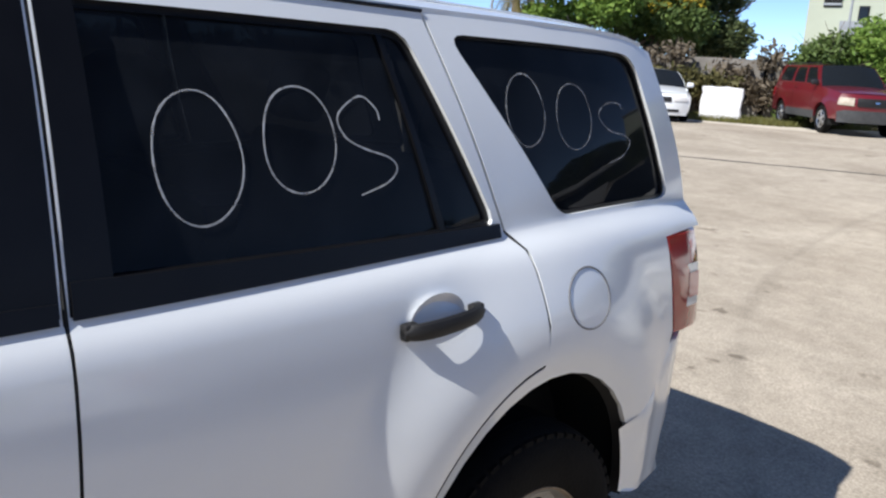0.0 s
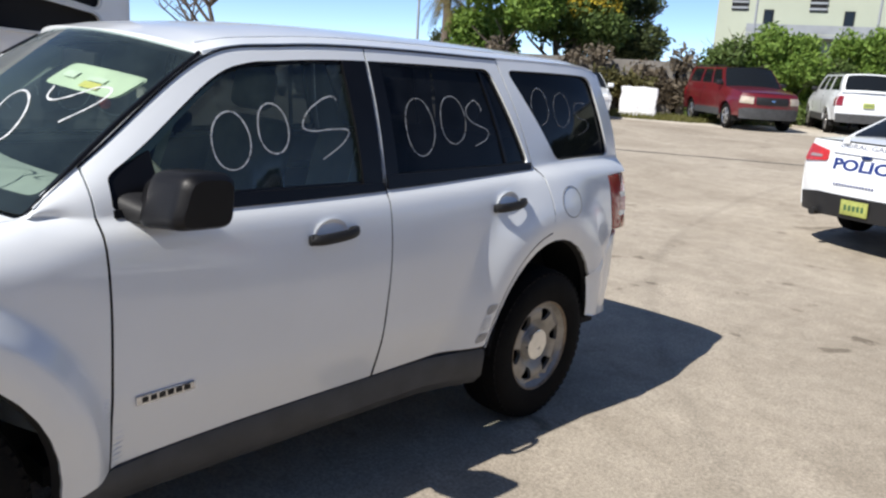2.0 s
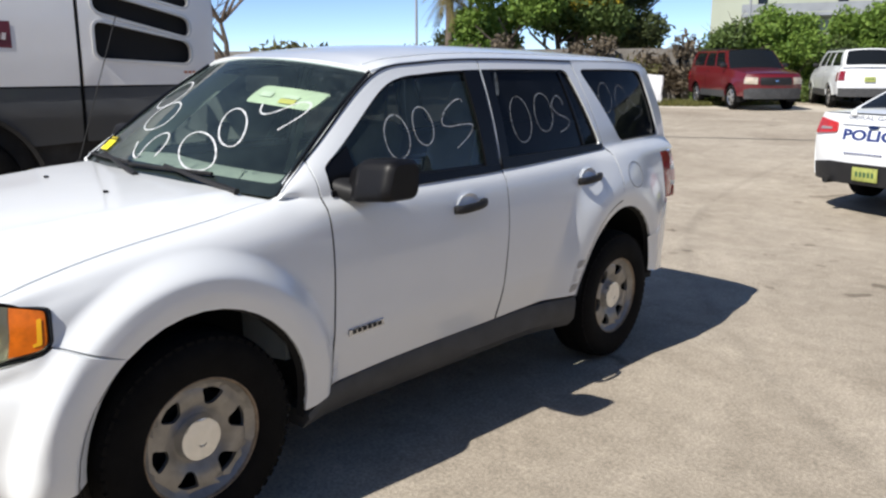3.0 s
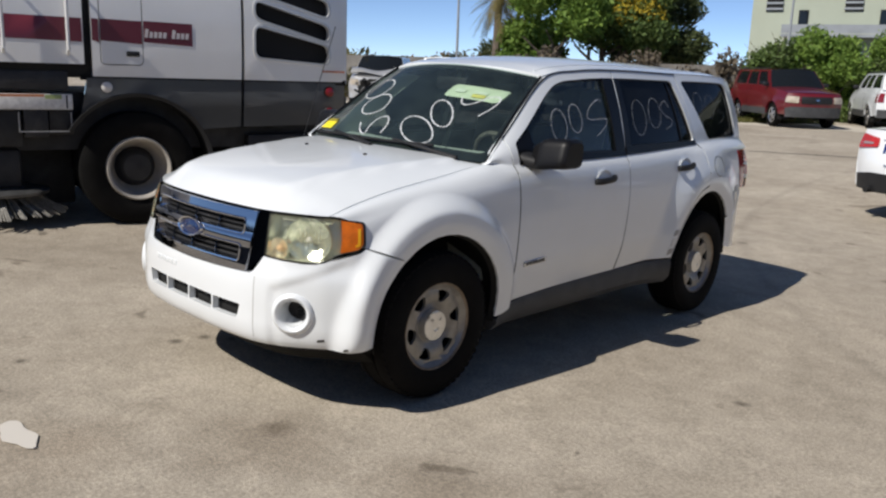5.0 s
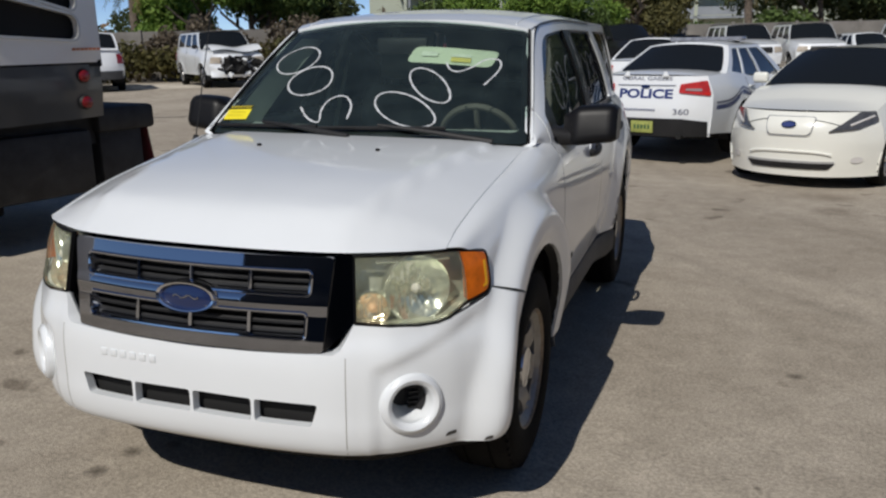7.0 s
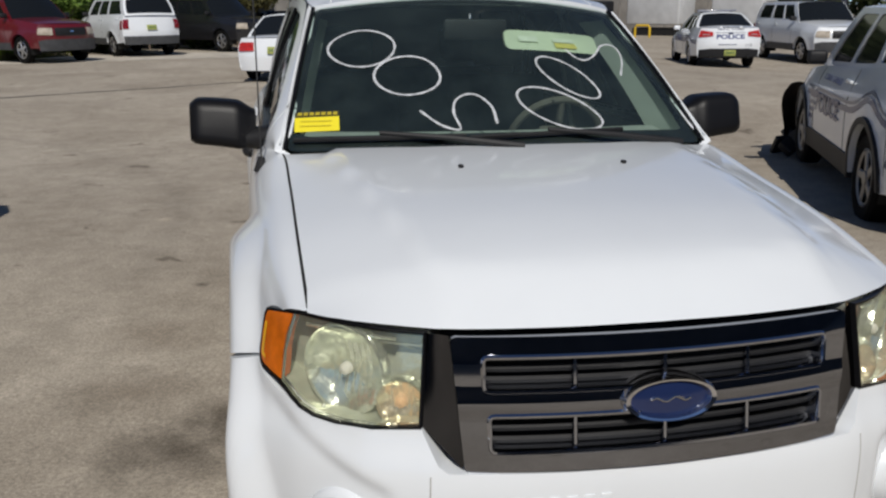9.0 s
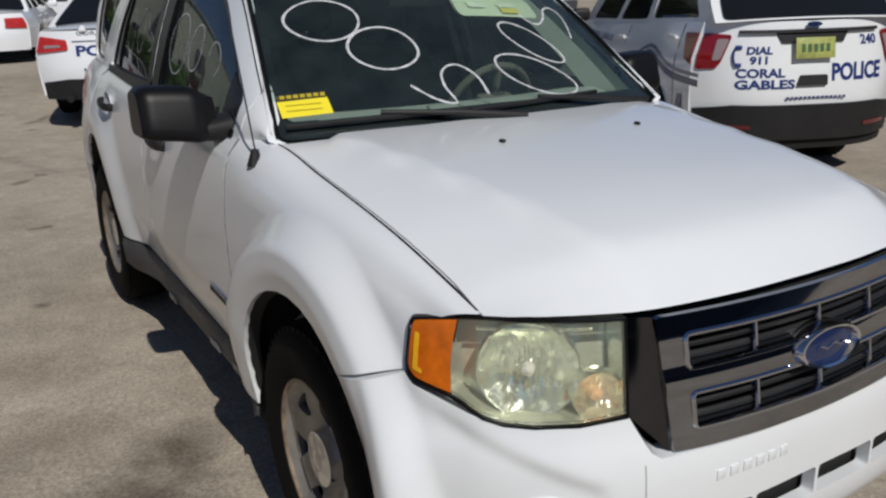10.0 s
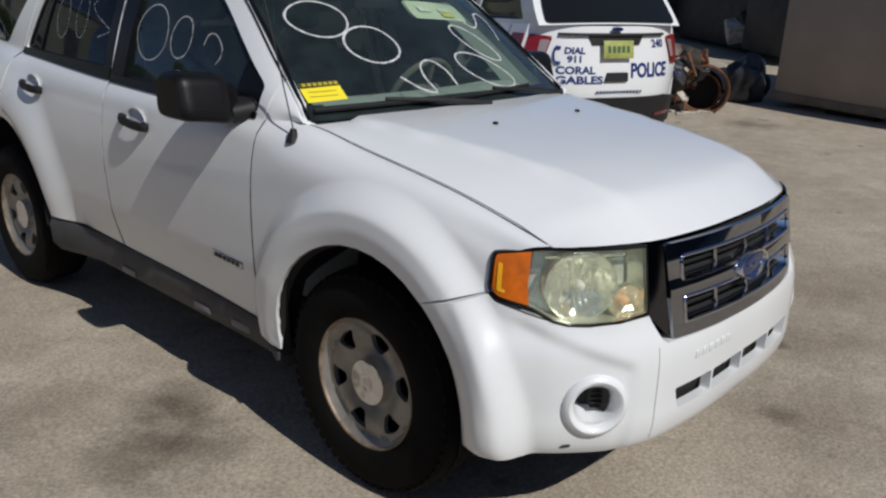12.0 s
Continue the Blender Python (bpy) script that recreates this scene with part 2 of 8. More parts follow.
WHITE = paint("white_paint", (0.785, 0.815, 0.835))
WHITE_B = paint("white_paint_cool", (0.80, 0.825, 0.84))
CREAM = paint("pearl_paint", (0.83, 0.83, 0.76))
RED_PAINT = paint("dark_red_paint", (0.12, 0.007, 0.012))
BLACK_PAINT = paint("black_paint", (0.012, 0.012, 0.014))
GREY_PAINT = paint("silver_paint", (0.36, 0.36, 0.36))
DARK_GREY_PAINT = paint("dark_grey_paint", (0.060, 0.063, 0.066))
BLACK = mat("black_plastic", (0.015, 0.015, 0.016), 0.55, 0, 0.35, bump=0.15, bump_scale=300, var=0.2)
TRIM = mat("black_trim", (0.006, 0.006, 0.007), 0.3, 0, 0.22, var=0.2)
CLAD = mat("grey_cladding", (0.055, 0.057, 0.06), 0.6, bump=0.2, bump_scale=250, var=0.25)
RUBBER = mat("tyre_rubber", (0.007, 0.0067, 0.0065), 0.85, 0, 0.12, bump=0.3, bump_scale=120, var=0.3)
STEEL = mat("silver_steel", (0.30, 0.285, 0.26), 0.40, 0.5, var=0.25, scale=14, vary_rough=0.1)
RUSTY_LIP = mat("rusty_rim_lip", (0.26, 0.20, 0.14), 0.5, 0.35, var=0.45, scale=30)
ALLOY = mat("alloy", (0.6, 0.6, 0.6), 0.28, 0.9, var=0.1)
FRAME_CHROME = mat("grille_chrome", (0.34, 0.35, 0.38), 0.03, 1.0, vary_rough=0.03)
BRIGHT = mat("bright_rim", (0.80, 0.81, 0.84), 0.12, 1.0)
DARK_CHROME = mat("dark_chrome", (0.09, 0.092, 0.10), 0.08, 1.0, vary_rough=0.03)
CHROME = mat("chrome", (0.50, 0.52, 0.57), 0.06, 1.0, vary_rough=0.03)
DARK = mat("dark_void", (0.008, 0.008, 0.008), 0.9)
LINER = mat("interior_grey", (0.11, 0.118, 0.115), 0.8, var=0.15, bump=0.2)
DASH = mat("dashboard", (0.42, 0.45, 0.41), 0.7, var=0.1, bump=0.3, bump_scale=200)
PALE_TRIM = mat("pale_interior_trim", (0.52, 0.57, 0.52), 0.7, var=0.05)
SEAT = mat("seat_cloth", (0.13, 0.135, 0.13), 0.95, var=0.25, bump=0.4, bump_scale=400)


def hazed_lens(name, tint, haze, amount, *index):
    """See-through plastic or glass with a thin scattering film and gloss: cloudy lenses, veiled windows."""
    m = pane_mat(name, tint, 0.02, *index)
    nt = m.node_tree
    out = nt.nodes["Material Output"]
    d, x, n, r, co = (nt.nodes.new("ShaderNode" + k) for k in ("BsdfDiffuse", "MixShader", "TexNoise", "MapRange", "TexCoord"))
    d.inputs["Color"].default_value = (*haze, 1)
    n.inputs["Scale"].default_value, n.inputs["Detail"].default_value = 9, 5
    r.inputs["From Min"].default_value, r.inputs["From Max"].default_value = 0.3, 0.7
    r.inputs["To Min"].default_value, r.inputs["To Max"].default_value = amount * 0.6, amount * 1.4
    nt.links.new(co.outputs["Object"], n.inputs["Vector"])
    nt.links.new(n.outputs["Fac"], r.inputs["Value"])
    nt.links.new(r.outputs["Result"], x.inputs[0])
    nt.links.new(out.inputs["Surface"].links[0].from_socket, x.inputs[1])
    nt.links.new(d.outputs[0], x.inputs[2])
    nt.links.new(x.outputs[0], out.inputs["Surface"])
    return m


# haze on the window panes: some dust, plus sky reflection put into the colour
GLASS_DARK = hazed_lens("privacy_glass", (0.05, 0.055, 0.06), (0.26, 0.31, 0.40), 0.03, 1.22)
GLASS = hazed_lens("windscreen_glass", (0.78, 0.87, 0.84), (0.38, 0.54, 0.52), 0.032, 1.85)
GLASS_FRONT = hazed_lens("front_window_glass", (0.68, 0.80, 0.77), (0.30, 0.42, 0.42), 0.045, 1.65)
LENS = hazed_lens("yellowed_lens", (0.95, 0.97, 0.85), (0.80, 0.83, 0.66), 0.085)
INDICATOR_GLASS = hazed_lens("indicator_glass", (0.95, 0.86, 0.76), (0.85, 0.72, 0.60), 0.16, 1.5)
REFLECTOR = mat("reflector", (0.66, 0.68, 0.58), 0.24, 0.60, bump=0.8, bump_scale=16, var=0.15, scale=20)
FACETS = mat("faceted_reflector", (0.90, 0.92, 0.84), 0.20, 0.90, bump=0.9, bump_scale=13)
PALE_BULB = mat("pale_amber_bulb", (0.70, 0.45, 0.26), 0.3)
AMBER_PALE = mat("amber_reflector", (0.90, 0.46, 0.02), 0.25)
AMBER = mat("amber_lens", (0.56, 0.125, 0.006), 0.3, 0, 0.4, 0.15, var=0.25, scale=30)
RED_LENS = mat("red_lens", (0.22, 0.008, 0.010), 0.15, 0, 0.5, 0.6, var=0.12, scale=20)
CLEAR_LENS = mat("clear_lens", (0.68, 0.66, 0.64), 0.15, 0, 0.5, 0.5, var=0.08)
BLUE = mat("blue_letter", (0.012, 0.03, 0.16), 0.4)
BLUE_OVAL = mat("blue_enamel", (0.012, 0.022, 0.075), 0.2, 0, 0.5, 0.5)
def marker_mat(name, lo, hi):
    """White paint-pen line, streaky and thin in places."""
    m = mat(name, (0.62, 0.64, 0.66), 0.85)
    nt = m.node_tree
    n, r, co = (nt.nodes.new("ShaderNode" + k) for k in ("TexNoise", "MapRange", "TexCoord"))
    n.inputs["Scale"].default_value, n.inputs["Detail"].default_value = 45, 5
    r.inputs["From Min"].default_value, r.inputs["From Max"].default_value = 0.35, 0.65
    r.inputs["To Min"].default_value, r.inputs["To Max"].default_value = lo, hi
    nt.links.new(co.outputs["Object"], n.inputs["Vector"])
    nt.links.new(n.outputs["Fac"], r.inputs["Value"])
    nt.links.new(r.outputs["Result"], nt.nodes["Principled BSDF"].inputs["Alpha"])
    return m


CHALK = marker_mat("white_marker", 0.55, 1.0)
CHALK_THIN = marker_mat("thin_white_marker", 0.28, 0.7)
CHALK_FAINT = marker_mat("faint_white_marker", 0.05, 0.36)
YELLOW = mat("yellow_label", (0.85, 0.72, 0.02), 0.6, var=0.05)
PLATE_MAT = mat("number_plate", (0.34, 0.37, 0.10), 0.5, var=0.3, scale=25)


# ---- ground ----
def ground_z(x, y):
    """Height of the paved lot: a gentle fall round the parked car that levels out, then rises a little beyond the road."""
    r = math.hypot(x, y + 0.5)
    near = -0.02 * x - 0.028 * y
    dip = 0.22 * sstep(8.0, 14.0, x) * sstep(10.0, 18.0, y) * (1 - sstep(24.0, 34.0, y))
    return near * (1 - sstep(7.5, 14.0, r)) - dip + 0.12 * (1 - sstep(-4.0, 3.0, x)) * sstep(17.0, 23.0, y - 0.35 * x) * (1 - sstep(45.0, 90.0, y) * 0.5)


def ground_material():
    m = bpy.data.materials.new("worn_pale_asphalt")
    m.use_nodes = True
    nt = m.node_tree
    N, L = nt.nodes.new, nt.links.new
    p = nt.nodes["Principled BSDF"]
    p.inputs["Roughness"].default_value = 0.92
    p.inputs["Specular IOR Level"].default_value = 0.25
    co = N("ShaderNodeTexCoord")

    def noise_at(scale, detail=6, rough=0.6, warp=0.0):
        n = N("ShaderNodeTexNoise")
        n.inputs["Scale"].default_value, n.inputs["Detail"].default_value, n.inputs["Roughness"].default_value = scale, detail, rough
        n.inputs["Distortion"].default_value = warp
        L(co.outputs["Object"], n.inputs["Vector"])
        return n

    def ramp(src, a, ca, b, cb):
        r = N("ShaderNodeValToRGB")
        r.color_ramp.elements[0].position, r.color_ramp.elements[1].position = a, b
        r.color_ramp.elements[0].color, r.color_ramp.elements[1].color = (*ca, 1), (*cb, 1)
        L(src, r.inputs["Fac"])
        return r

    def mix(kind, fac, a, b):
        x = N("ShaderNodeMix")
        x.data_type, x.blend_type = "RGBA", kind
        if isinstance(fac, float):
            x.inputs["Factor"].default_value = fac
        else:
            L(fac, x.inputs["Factor"])
        L(a, x.inputs["A"])
        L(b, x.inputs["B"])
        return x.outputs["Result"]

    broad = ramp(noise_at(0.45, 7, 0.62, 0.6).outputs["Fac"], 0.30, (0.335, 0.292, 0.236), 0.70, (0.508, 0.456, 0.380))
    fine = ramp(noise_at(70, 3, 0.7).outputs["Fac"], 0.25, (0.55, 0.55, 0.55), 0.75, (1.3, 1.29, 1.27))
    mid = ramp(noise_at(5.0, 8, 0.7).outputs["Fac"], 0.3, (0.82, 0.81, 0.79), 0.7, (1.12, 1.11, 1.10))
    col = mix("MULTIPLY", 1.0, broad.outputs["Color"], fine.outputs["Color"])
    col = mix("MULTIPLY", 1.0, col, mid.outputs["Color"])
    # pale pebbles of the worn surface
    vo = N("ShaderNodeTexVoronoi")
    vo.inputs["Scale"].default_value = 160
    L(co.outputs["Object"], vo.inputs["Vector"])
    peb = ramp(vo.outputs["Distance"], 0.12, (1.35, 1.33, 1.3), 0.4, (0.97, 0.97, 0.97))
    col = mix("MULTIPLY", 0.8, col, peb.outputs["Color"])
    # scattered dark specks and patches of oil
    speck = ramp(noise_at(2.6, 3, 0.5, 0.3).outputs["Fac"], 0.285, (0.42, 0.4, 0.38), 0.33, (1, 1, 1))
    col = mix("MULTIPLY", 0.75, col, speck.outputs["Color"])
    # stains and broad darker patches on the ground round the car: centre and reach of each
    geo = noise_at(3.5, 6, 0.7)
    patchy = noise_at(1.3, 6, 0.65)
    flat = N("ShaderNodeVectorMath")
    flat.operation = "MULTIPLY"
    flat.inputs[1].default_value = (1, 1, 0)
    L(co.outputs["Object"], flat.inputs[0])
    for cx, cy, reach, deep in STAINS_AND_PATCHES:
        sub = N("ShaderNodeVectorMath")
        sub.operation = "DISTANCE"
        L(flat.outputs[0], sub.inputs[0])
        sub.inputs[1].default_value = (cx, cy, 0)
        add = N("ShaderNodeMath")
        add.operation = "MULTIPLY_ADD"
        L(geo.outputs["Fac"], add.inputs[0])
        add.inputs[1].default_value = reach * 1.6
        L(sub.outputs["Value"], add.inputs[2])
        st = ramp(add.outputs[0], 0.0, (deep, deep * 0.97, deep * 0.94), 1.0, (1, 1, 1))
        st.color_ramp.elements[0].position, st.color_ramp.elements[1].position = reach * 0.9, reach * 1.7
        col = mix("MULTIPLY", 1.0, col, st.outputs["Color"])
    for cx, cy, rad, half, tone in SWEEPS:
        sub = N("ShaderNodeVectorMath")
        sub.operation = "DISTANCE"
        L(flat.outputs[0], sub.inputs[0])
        sub.inputs[1].default_value = (cx, cy, 0)
        off = N("ShaderNodeMath")
        off.operation = "SUBTRACT"
        L(sub.outputs["Value"], off.inputs[0])
        off.inputs[1].default_value = rad
        mag = N("ShaderNodeMath")
        mag.operation = "ABSOLUTE"
        L(off.outputs[0], mag.inputs[0])
        wob = N("ShaderNodeMath")
        wob.operation = "MULTIPLY_ADD"
        L(patchy.outputs["Fac"], wob.inputs[0])
        wob.inputs[1].default_value = half * 3.0
        L(mag.outputs[0], wob.inputs[2])
        st = ramp(wob.outputs[0], 0.0, (tone, tone, tone), 1.0, (1, 1, 1))
        st.color_ramp.elements[0].position, st.color_ramp.elements[1].position = half * 1.1, half * 2.6
        col = mix("MULTIPLY", 1.0, col, st.outputs["Color"])
    L(col, p.inputs["Base Color"])
    h = N("ShaderNodeMath")
    h.operation = "ADD"
    L(noise_at(90, 4, 0.7).outputs["Fac"], h.inputs[0])
    L(vo.outputs["Distance"], h.inputs[1])
    b = N("ShaderNodeBump")
    b.inputs["Strength"].default_value, b.inputs["Distance"].default_value = 0.35, 0.006
    L(h.outputs[0], b.inputs["Height"])
    L(b.outputs["Normal"], p.inputs["Normal"])
    return m


# centre, reach and depth of each stain; pale rub marks go above 1; the last four are broad darker patches round the
# nose
STAINS_AND_PATCHES = [(-1.12, -0.66, 0.32, 0.34), (-0.95, -0.38, 0.24, 0.42), (-1.35, -0.1, 0.34, 0.68), (-1.3, 0.6, 0.36, 0.74), (1.84, -0.10, 0.06, 0.3), (1.63, -1.26, 0.022, 0.3),
          (-0.75, -2.65, 0.05, 0.35), (-0.60, -1.89, 0.07, 0.28), (-0.575, -1.73, 0.06, 0.36), (2.6, 4.7, 0.35, 0.62), (2.6, 5.6, 0.4, 0.75), (0.9, 10.0, 0.5, 0.6), (-3.5, 4.0, 0.5, 0.78), (-1.18, 1.45, 0.07, 0.42),
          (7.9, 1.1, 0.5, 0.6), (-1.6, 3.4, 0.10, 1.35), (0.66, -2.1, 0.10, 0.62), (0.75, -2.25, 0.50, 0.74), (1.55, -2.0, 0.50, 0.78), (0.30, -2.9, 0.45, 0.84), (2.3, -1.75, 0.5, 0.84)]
# sweeps left by turning tyres: centre, radius, half width, tone
SWEEPS = [(13.0, 11.0, 14.4, 0.16, 1.10), (13.0, 11.0, 14.72, 0.07, 0.84), (13.0, 11.0, 12.85, 0.15, 0.88), (1.5, -9.0, 6.45, 0.12, 0.86), (0.6, -9.4, 8.1, 0.13, 1.08),
          (-9.0, 3.0, 7.5, 0.14, 0.88), (-9.0, 3.0, 6.1, 0.12, 1.08)]


def rows_of(lo, hi, near, far):
    out, x = [0.0], 0.0
    while x < far:
        x += near if x < 14 else max(near, (x - 12) * 0.35)
        out.append(x)
    return sorted({round(lo * v, 3) for v in out} | {round(hi * v, 3) for v in out})


gx, gy = rows_of(-1, 1, 1.0, 900), rows_of(-1, 1, 1.0, 900)
bm = B()
grid = [[bm.verts.new((x, y, ground_z(x, y))) for y in gy] for x in gx]
for i in range(len(gx) - 1):
    for j in range(len(gy) - 1):
        bm.faces.new((grid[i][j], grid[i + 1][j], grid[i + 1][j + 1], grid[i][j + 1]))
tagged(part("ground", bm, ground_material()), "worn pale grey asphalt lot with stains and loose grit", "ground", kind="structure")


# ---- the white sport utility in the middle ----
def lerp(a, b, t):
    return a + (b - a) * t


# Lines that run along the car's side: (y, half width, height).
L0 = curve_through([(-1.9, 0.80, 0.31), (-0.95, 0.79, 0.31), (-0.745, 0.795, 0.385), (0.26, 0.797, 0.435), (1.0, 0.80, 0.45), (1.7, 0.785, 0.45), (2.15, 0.74, 0.47)])
L1 = curve_through([(-1.9, 0.79, 0.60), (-1.5, 0.82, 0.60), (-0.75, 0.817, 0.60), (0.3, 0.82, 0.61), (1.0, 0.82, 0.62), (1.6, 0.805, 0.64), (2.15, 0.75, 0.65)])
L2 = curve_through([(-1.9, 0.765, 0.78), (-1.6, 0.80, 0.82), (-1.2, 0.815, 0.85), (-0.75, 0.826, 0.86), (0.3, 0.832, 0.87), (1.0, 0.828, 0.88), (1.6, 0.81, 0.88), (2.15, 0.75, 0.88)])
L3 = curve_through([(-1.9, 0.735, 0.862), (-1.6, 0.775, 0.935), (-1.2, 0.795, 0.995), (-0.8, 0.808, 1.035), (0.3, 0.808, 1.065), (1.15, 0.795, 1.11), (1.6, 0.78, 1.125), (2.15, 0.71, 1.12)])
L4 = curve_through([(-1.92, 0.690, 0.908), (-1.6, 0.698, 0.992), (-1.2, 0.704, 1.062), (-0.95, 0.716, 1.108), (-0.78, 0.765, 1.108), (0.27, 0.768, 1.142), (1.15, 0.745, 1.192), (1.4, 0.735, 1.208), (1.9, 0.68, 1.215), (2.15, 0.64, 1.21)])
L5 = curve_through([(-0.96, 0.722, 1.118), (-0.75, 0.672, 1.275), (-0.376, 0.590, 1.55), (-0.1, 0.588, 1.603), (0.3, 0.596, 1.628), (1.06, 0.606, 1.640), (1.5, 0.602, 1.648), (1.75, 0.595, 1.644), (1.98, 0.58, 1.60)])
WHEEL_Y, HUB_Z, ARCH = (-1.335, 1.31), 0.36, 0.425
ARCH_H = {WHEEL_Y[0]: 0.452, WHEEL_Y[1]: 0.515}      # height of each arch over its hub


def flare(y, z):
    d, w = min((math.hypot(y - w, (z - HUB_Z) * ARCH / ARCH_H[w]), w) for w in WHEEL_Y)
    bulge = 0.058 * (1 - sstep(0.515, 0.60, d)) if w < 0 else 0.042 * (1 - sstep(0.49, 0.71, d))
    return bulge - 0.020 * (1 - sstep(0.40, 0.485, d))


def side(y, v, s=1.0):
    """A point of the car's side: y along it, v up it (0 sill, 4 belt or bonnet edge, 5 roof rail)."""
    P = [L(y) for L in (L0, L1, L2, L3, L4)]
    if v < 4:
        i = min(max(int(v), 0), 3)
        u = v - i
        ta = (P[i + 1] - P[i - 1]) / 2 if i else P[1] - P[0]
        roll = 1 - sstep(-1.0, -0.8, y)
        tb = (P[i + 2] - P[i]) / 2 if i < 3 else np.array((-0.13, 0.012)) * roll + (P[4] - P[3]) * (1 - roll)
        a = 2 * u**3 - 3 * u**2 + 1
        x, z = a * P[i] + (u**3 - 2 * u**2 + u) * ta + (1 - a) * P[i + 1] + (u**3 - u**2) * tb
        x += flare(y, z) * (1 - sstep(3.2, 4.0, v))
        # the doors fold in below a crease
        x -= 0.020 * max(0.0, 1.03 - v) * sstep(-0.98, -0.88, y) * (1 - sstep(0.6, 0.85, y))
    else:
        u = v - 4
        x, z = P[4] * (1 - u) + L5(y) * u
        x += 0.016 * math.sin(math.pi * min(1, max(0, u)))
    return Vector((s * x, y, z))


def up(y, z):
    """(y, v) of the height z on the side at y."""
    lo, hi = -0.3, 5.0
    for _ in range(30):
        m = (lo + hi) / 2
        lo, hi = (m, hi) if side(y, m).z < z else (lo, m)
    return (y, lo)


Q = curve_through([(0, 0, -2.168), (0.2, 0.2, -2.166), (0.4, 0.40, -2.148), (0.49, 0.488, -2.128), (0.58, 0.568, -2.085), (0.68, 0.652, -2.022), (0.80, 0.742, -1.935), (0.95, 0.818, -1.80), (1.13, 0.846, -1.62), (1.25, 0.85, -1.50)])
O = curve_through([(0.24, -0.14), (0.325, -0.042), (0.345, -0.020), (0.375, -0.007), (0.42, 0.0), (0.46, 0.0), (0.58, 0.0), (0.64, -0.008), (0.70, -0.03), (0.78, -0.046), (0.905, -0.072)])


def front(s, z):
    """A point of the front skin: s round it from the middle, z height."""
    a, e = abs(s), 1e-3
    p, q = Q(a), Q(a + e) if a < 1.24 else Q(a) + (Q(a) - Q(a - e))
    t = (q - p) / max(1e-9, np.linalg.norm(q - p))
    n = np.array((-t[1], t[0])) * -1
    o = float(O(z)[0]) * (1 - 0.75 * sstep(0.85, 1.1, a) * sstep(0.36, 0.50, z))
    brow = 0.600 + 0.40 * max(0.0, a - 0.57)
    o -= 0.013 * sstep(0.535, 0.58, a) * (1 - sstep(brow - 0.022, brow + 0.022, z)) * (1 - sstep(0.80, 0.96, a)) * sstep(0.27, 0.36, z)
    o += 0.018 * sstep(0.50, 0.62, a) * (1 - sstep(0.88, 1.0, a)) * (1 - 0.6 * sstep(0.85, 0.90, z))
    n = n if n[1] < 0 else -n
    x, y = p + n * o
    if a > 0.70:
        f = flare(y, z)
        if a > 0.90:
            k = sstep(0.90, 1.06, a)
            x = x * (1 - k) + (side(y, up(y, z)[1]).x - f) * k
        f *= sstep(0.72, 0.86, a)
        x, y = x - f * n[0] if n[0] < 0 else x + f * n[0], y + f * n[1]
    return Vector((math.copysign(x, s) if s else 0.0, y, z))


def arch_line(w, z0, z1, n=14, r=ARCH):
    """Points (y, z) of a wheel arch from the height z0 in front, over the top, to z1 behind."""
    h = r * ARCH_H[w] / ARCH
    a0, a1 = math.pi - math.asin((z0 - HUB_Z) / h), math.asin((z1 - HUB_Z) / h)
    return [(w + r * math.cos(lerp(a0, a1, k / n)), HUB_Z + h * math.sin(lerp(a0, a1, k / n))) for k in range(n + 1)]


suv = thing("sport_utility_car", "white compact sport utility car with white marker writing on windows", "car", LOT @ Matrix.Translation((0.016, 0, 0.006)))
INNER = lambda co: (-0.03 if co.x > 0 else 0.03, 0, 0)
STEP, FINE = (0.024, 0.085), (0.0135, 0.05)


def windows_of(s):
    """Outlines of a side's three glazed openings."""
    f = rounded([(-0.745, 4.08), (0.236, 4.03), (0.236, 4.90), (-0.20, 4.895), (-0.31, 4.87), (-0.40, 4.825), (-0.50, 4.765), (-0.745, 4.615)], 0.035, 4, 2.2)
    r = rounded([(0.288, 4.03), (1.165, 4.03), (0.955, 4.90), (0.288, 4.90)], 0.04, 3, 2.2)
    q = rounded([up(1.39, 1.214), up(1.945, 1.226), (1.765, 4.90), (1.075, 4.905)], 0.05, 4, 2.2)
    return f, r, q


def shrink(poly, d, aspect=2.2):
    P = [Vector((p[0], p[1] / aspect)) for p in poly]
    out = []
    for i, p in enumerate(P):
        t = (P[(i + 1) % len(P)] - P[i - 1]).normalized()
        out.append((p.x - t.y * d, (p.y + t.x * d) * aspect))
    return out


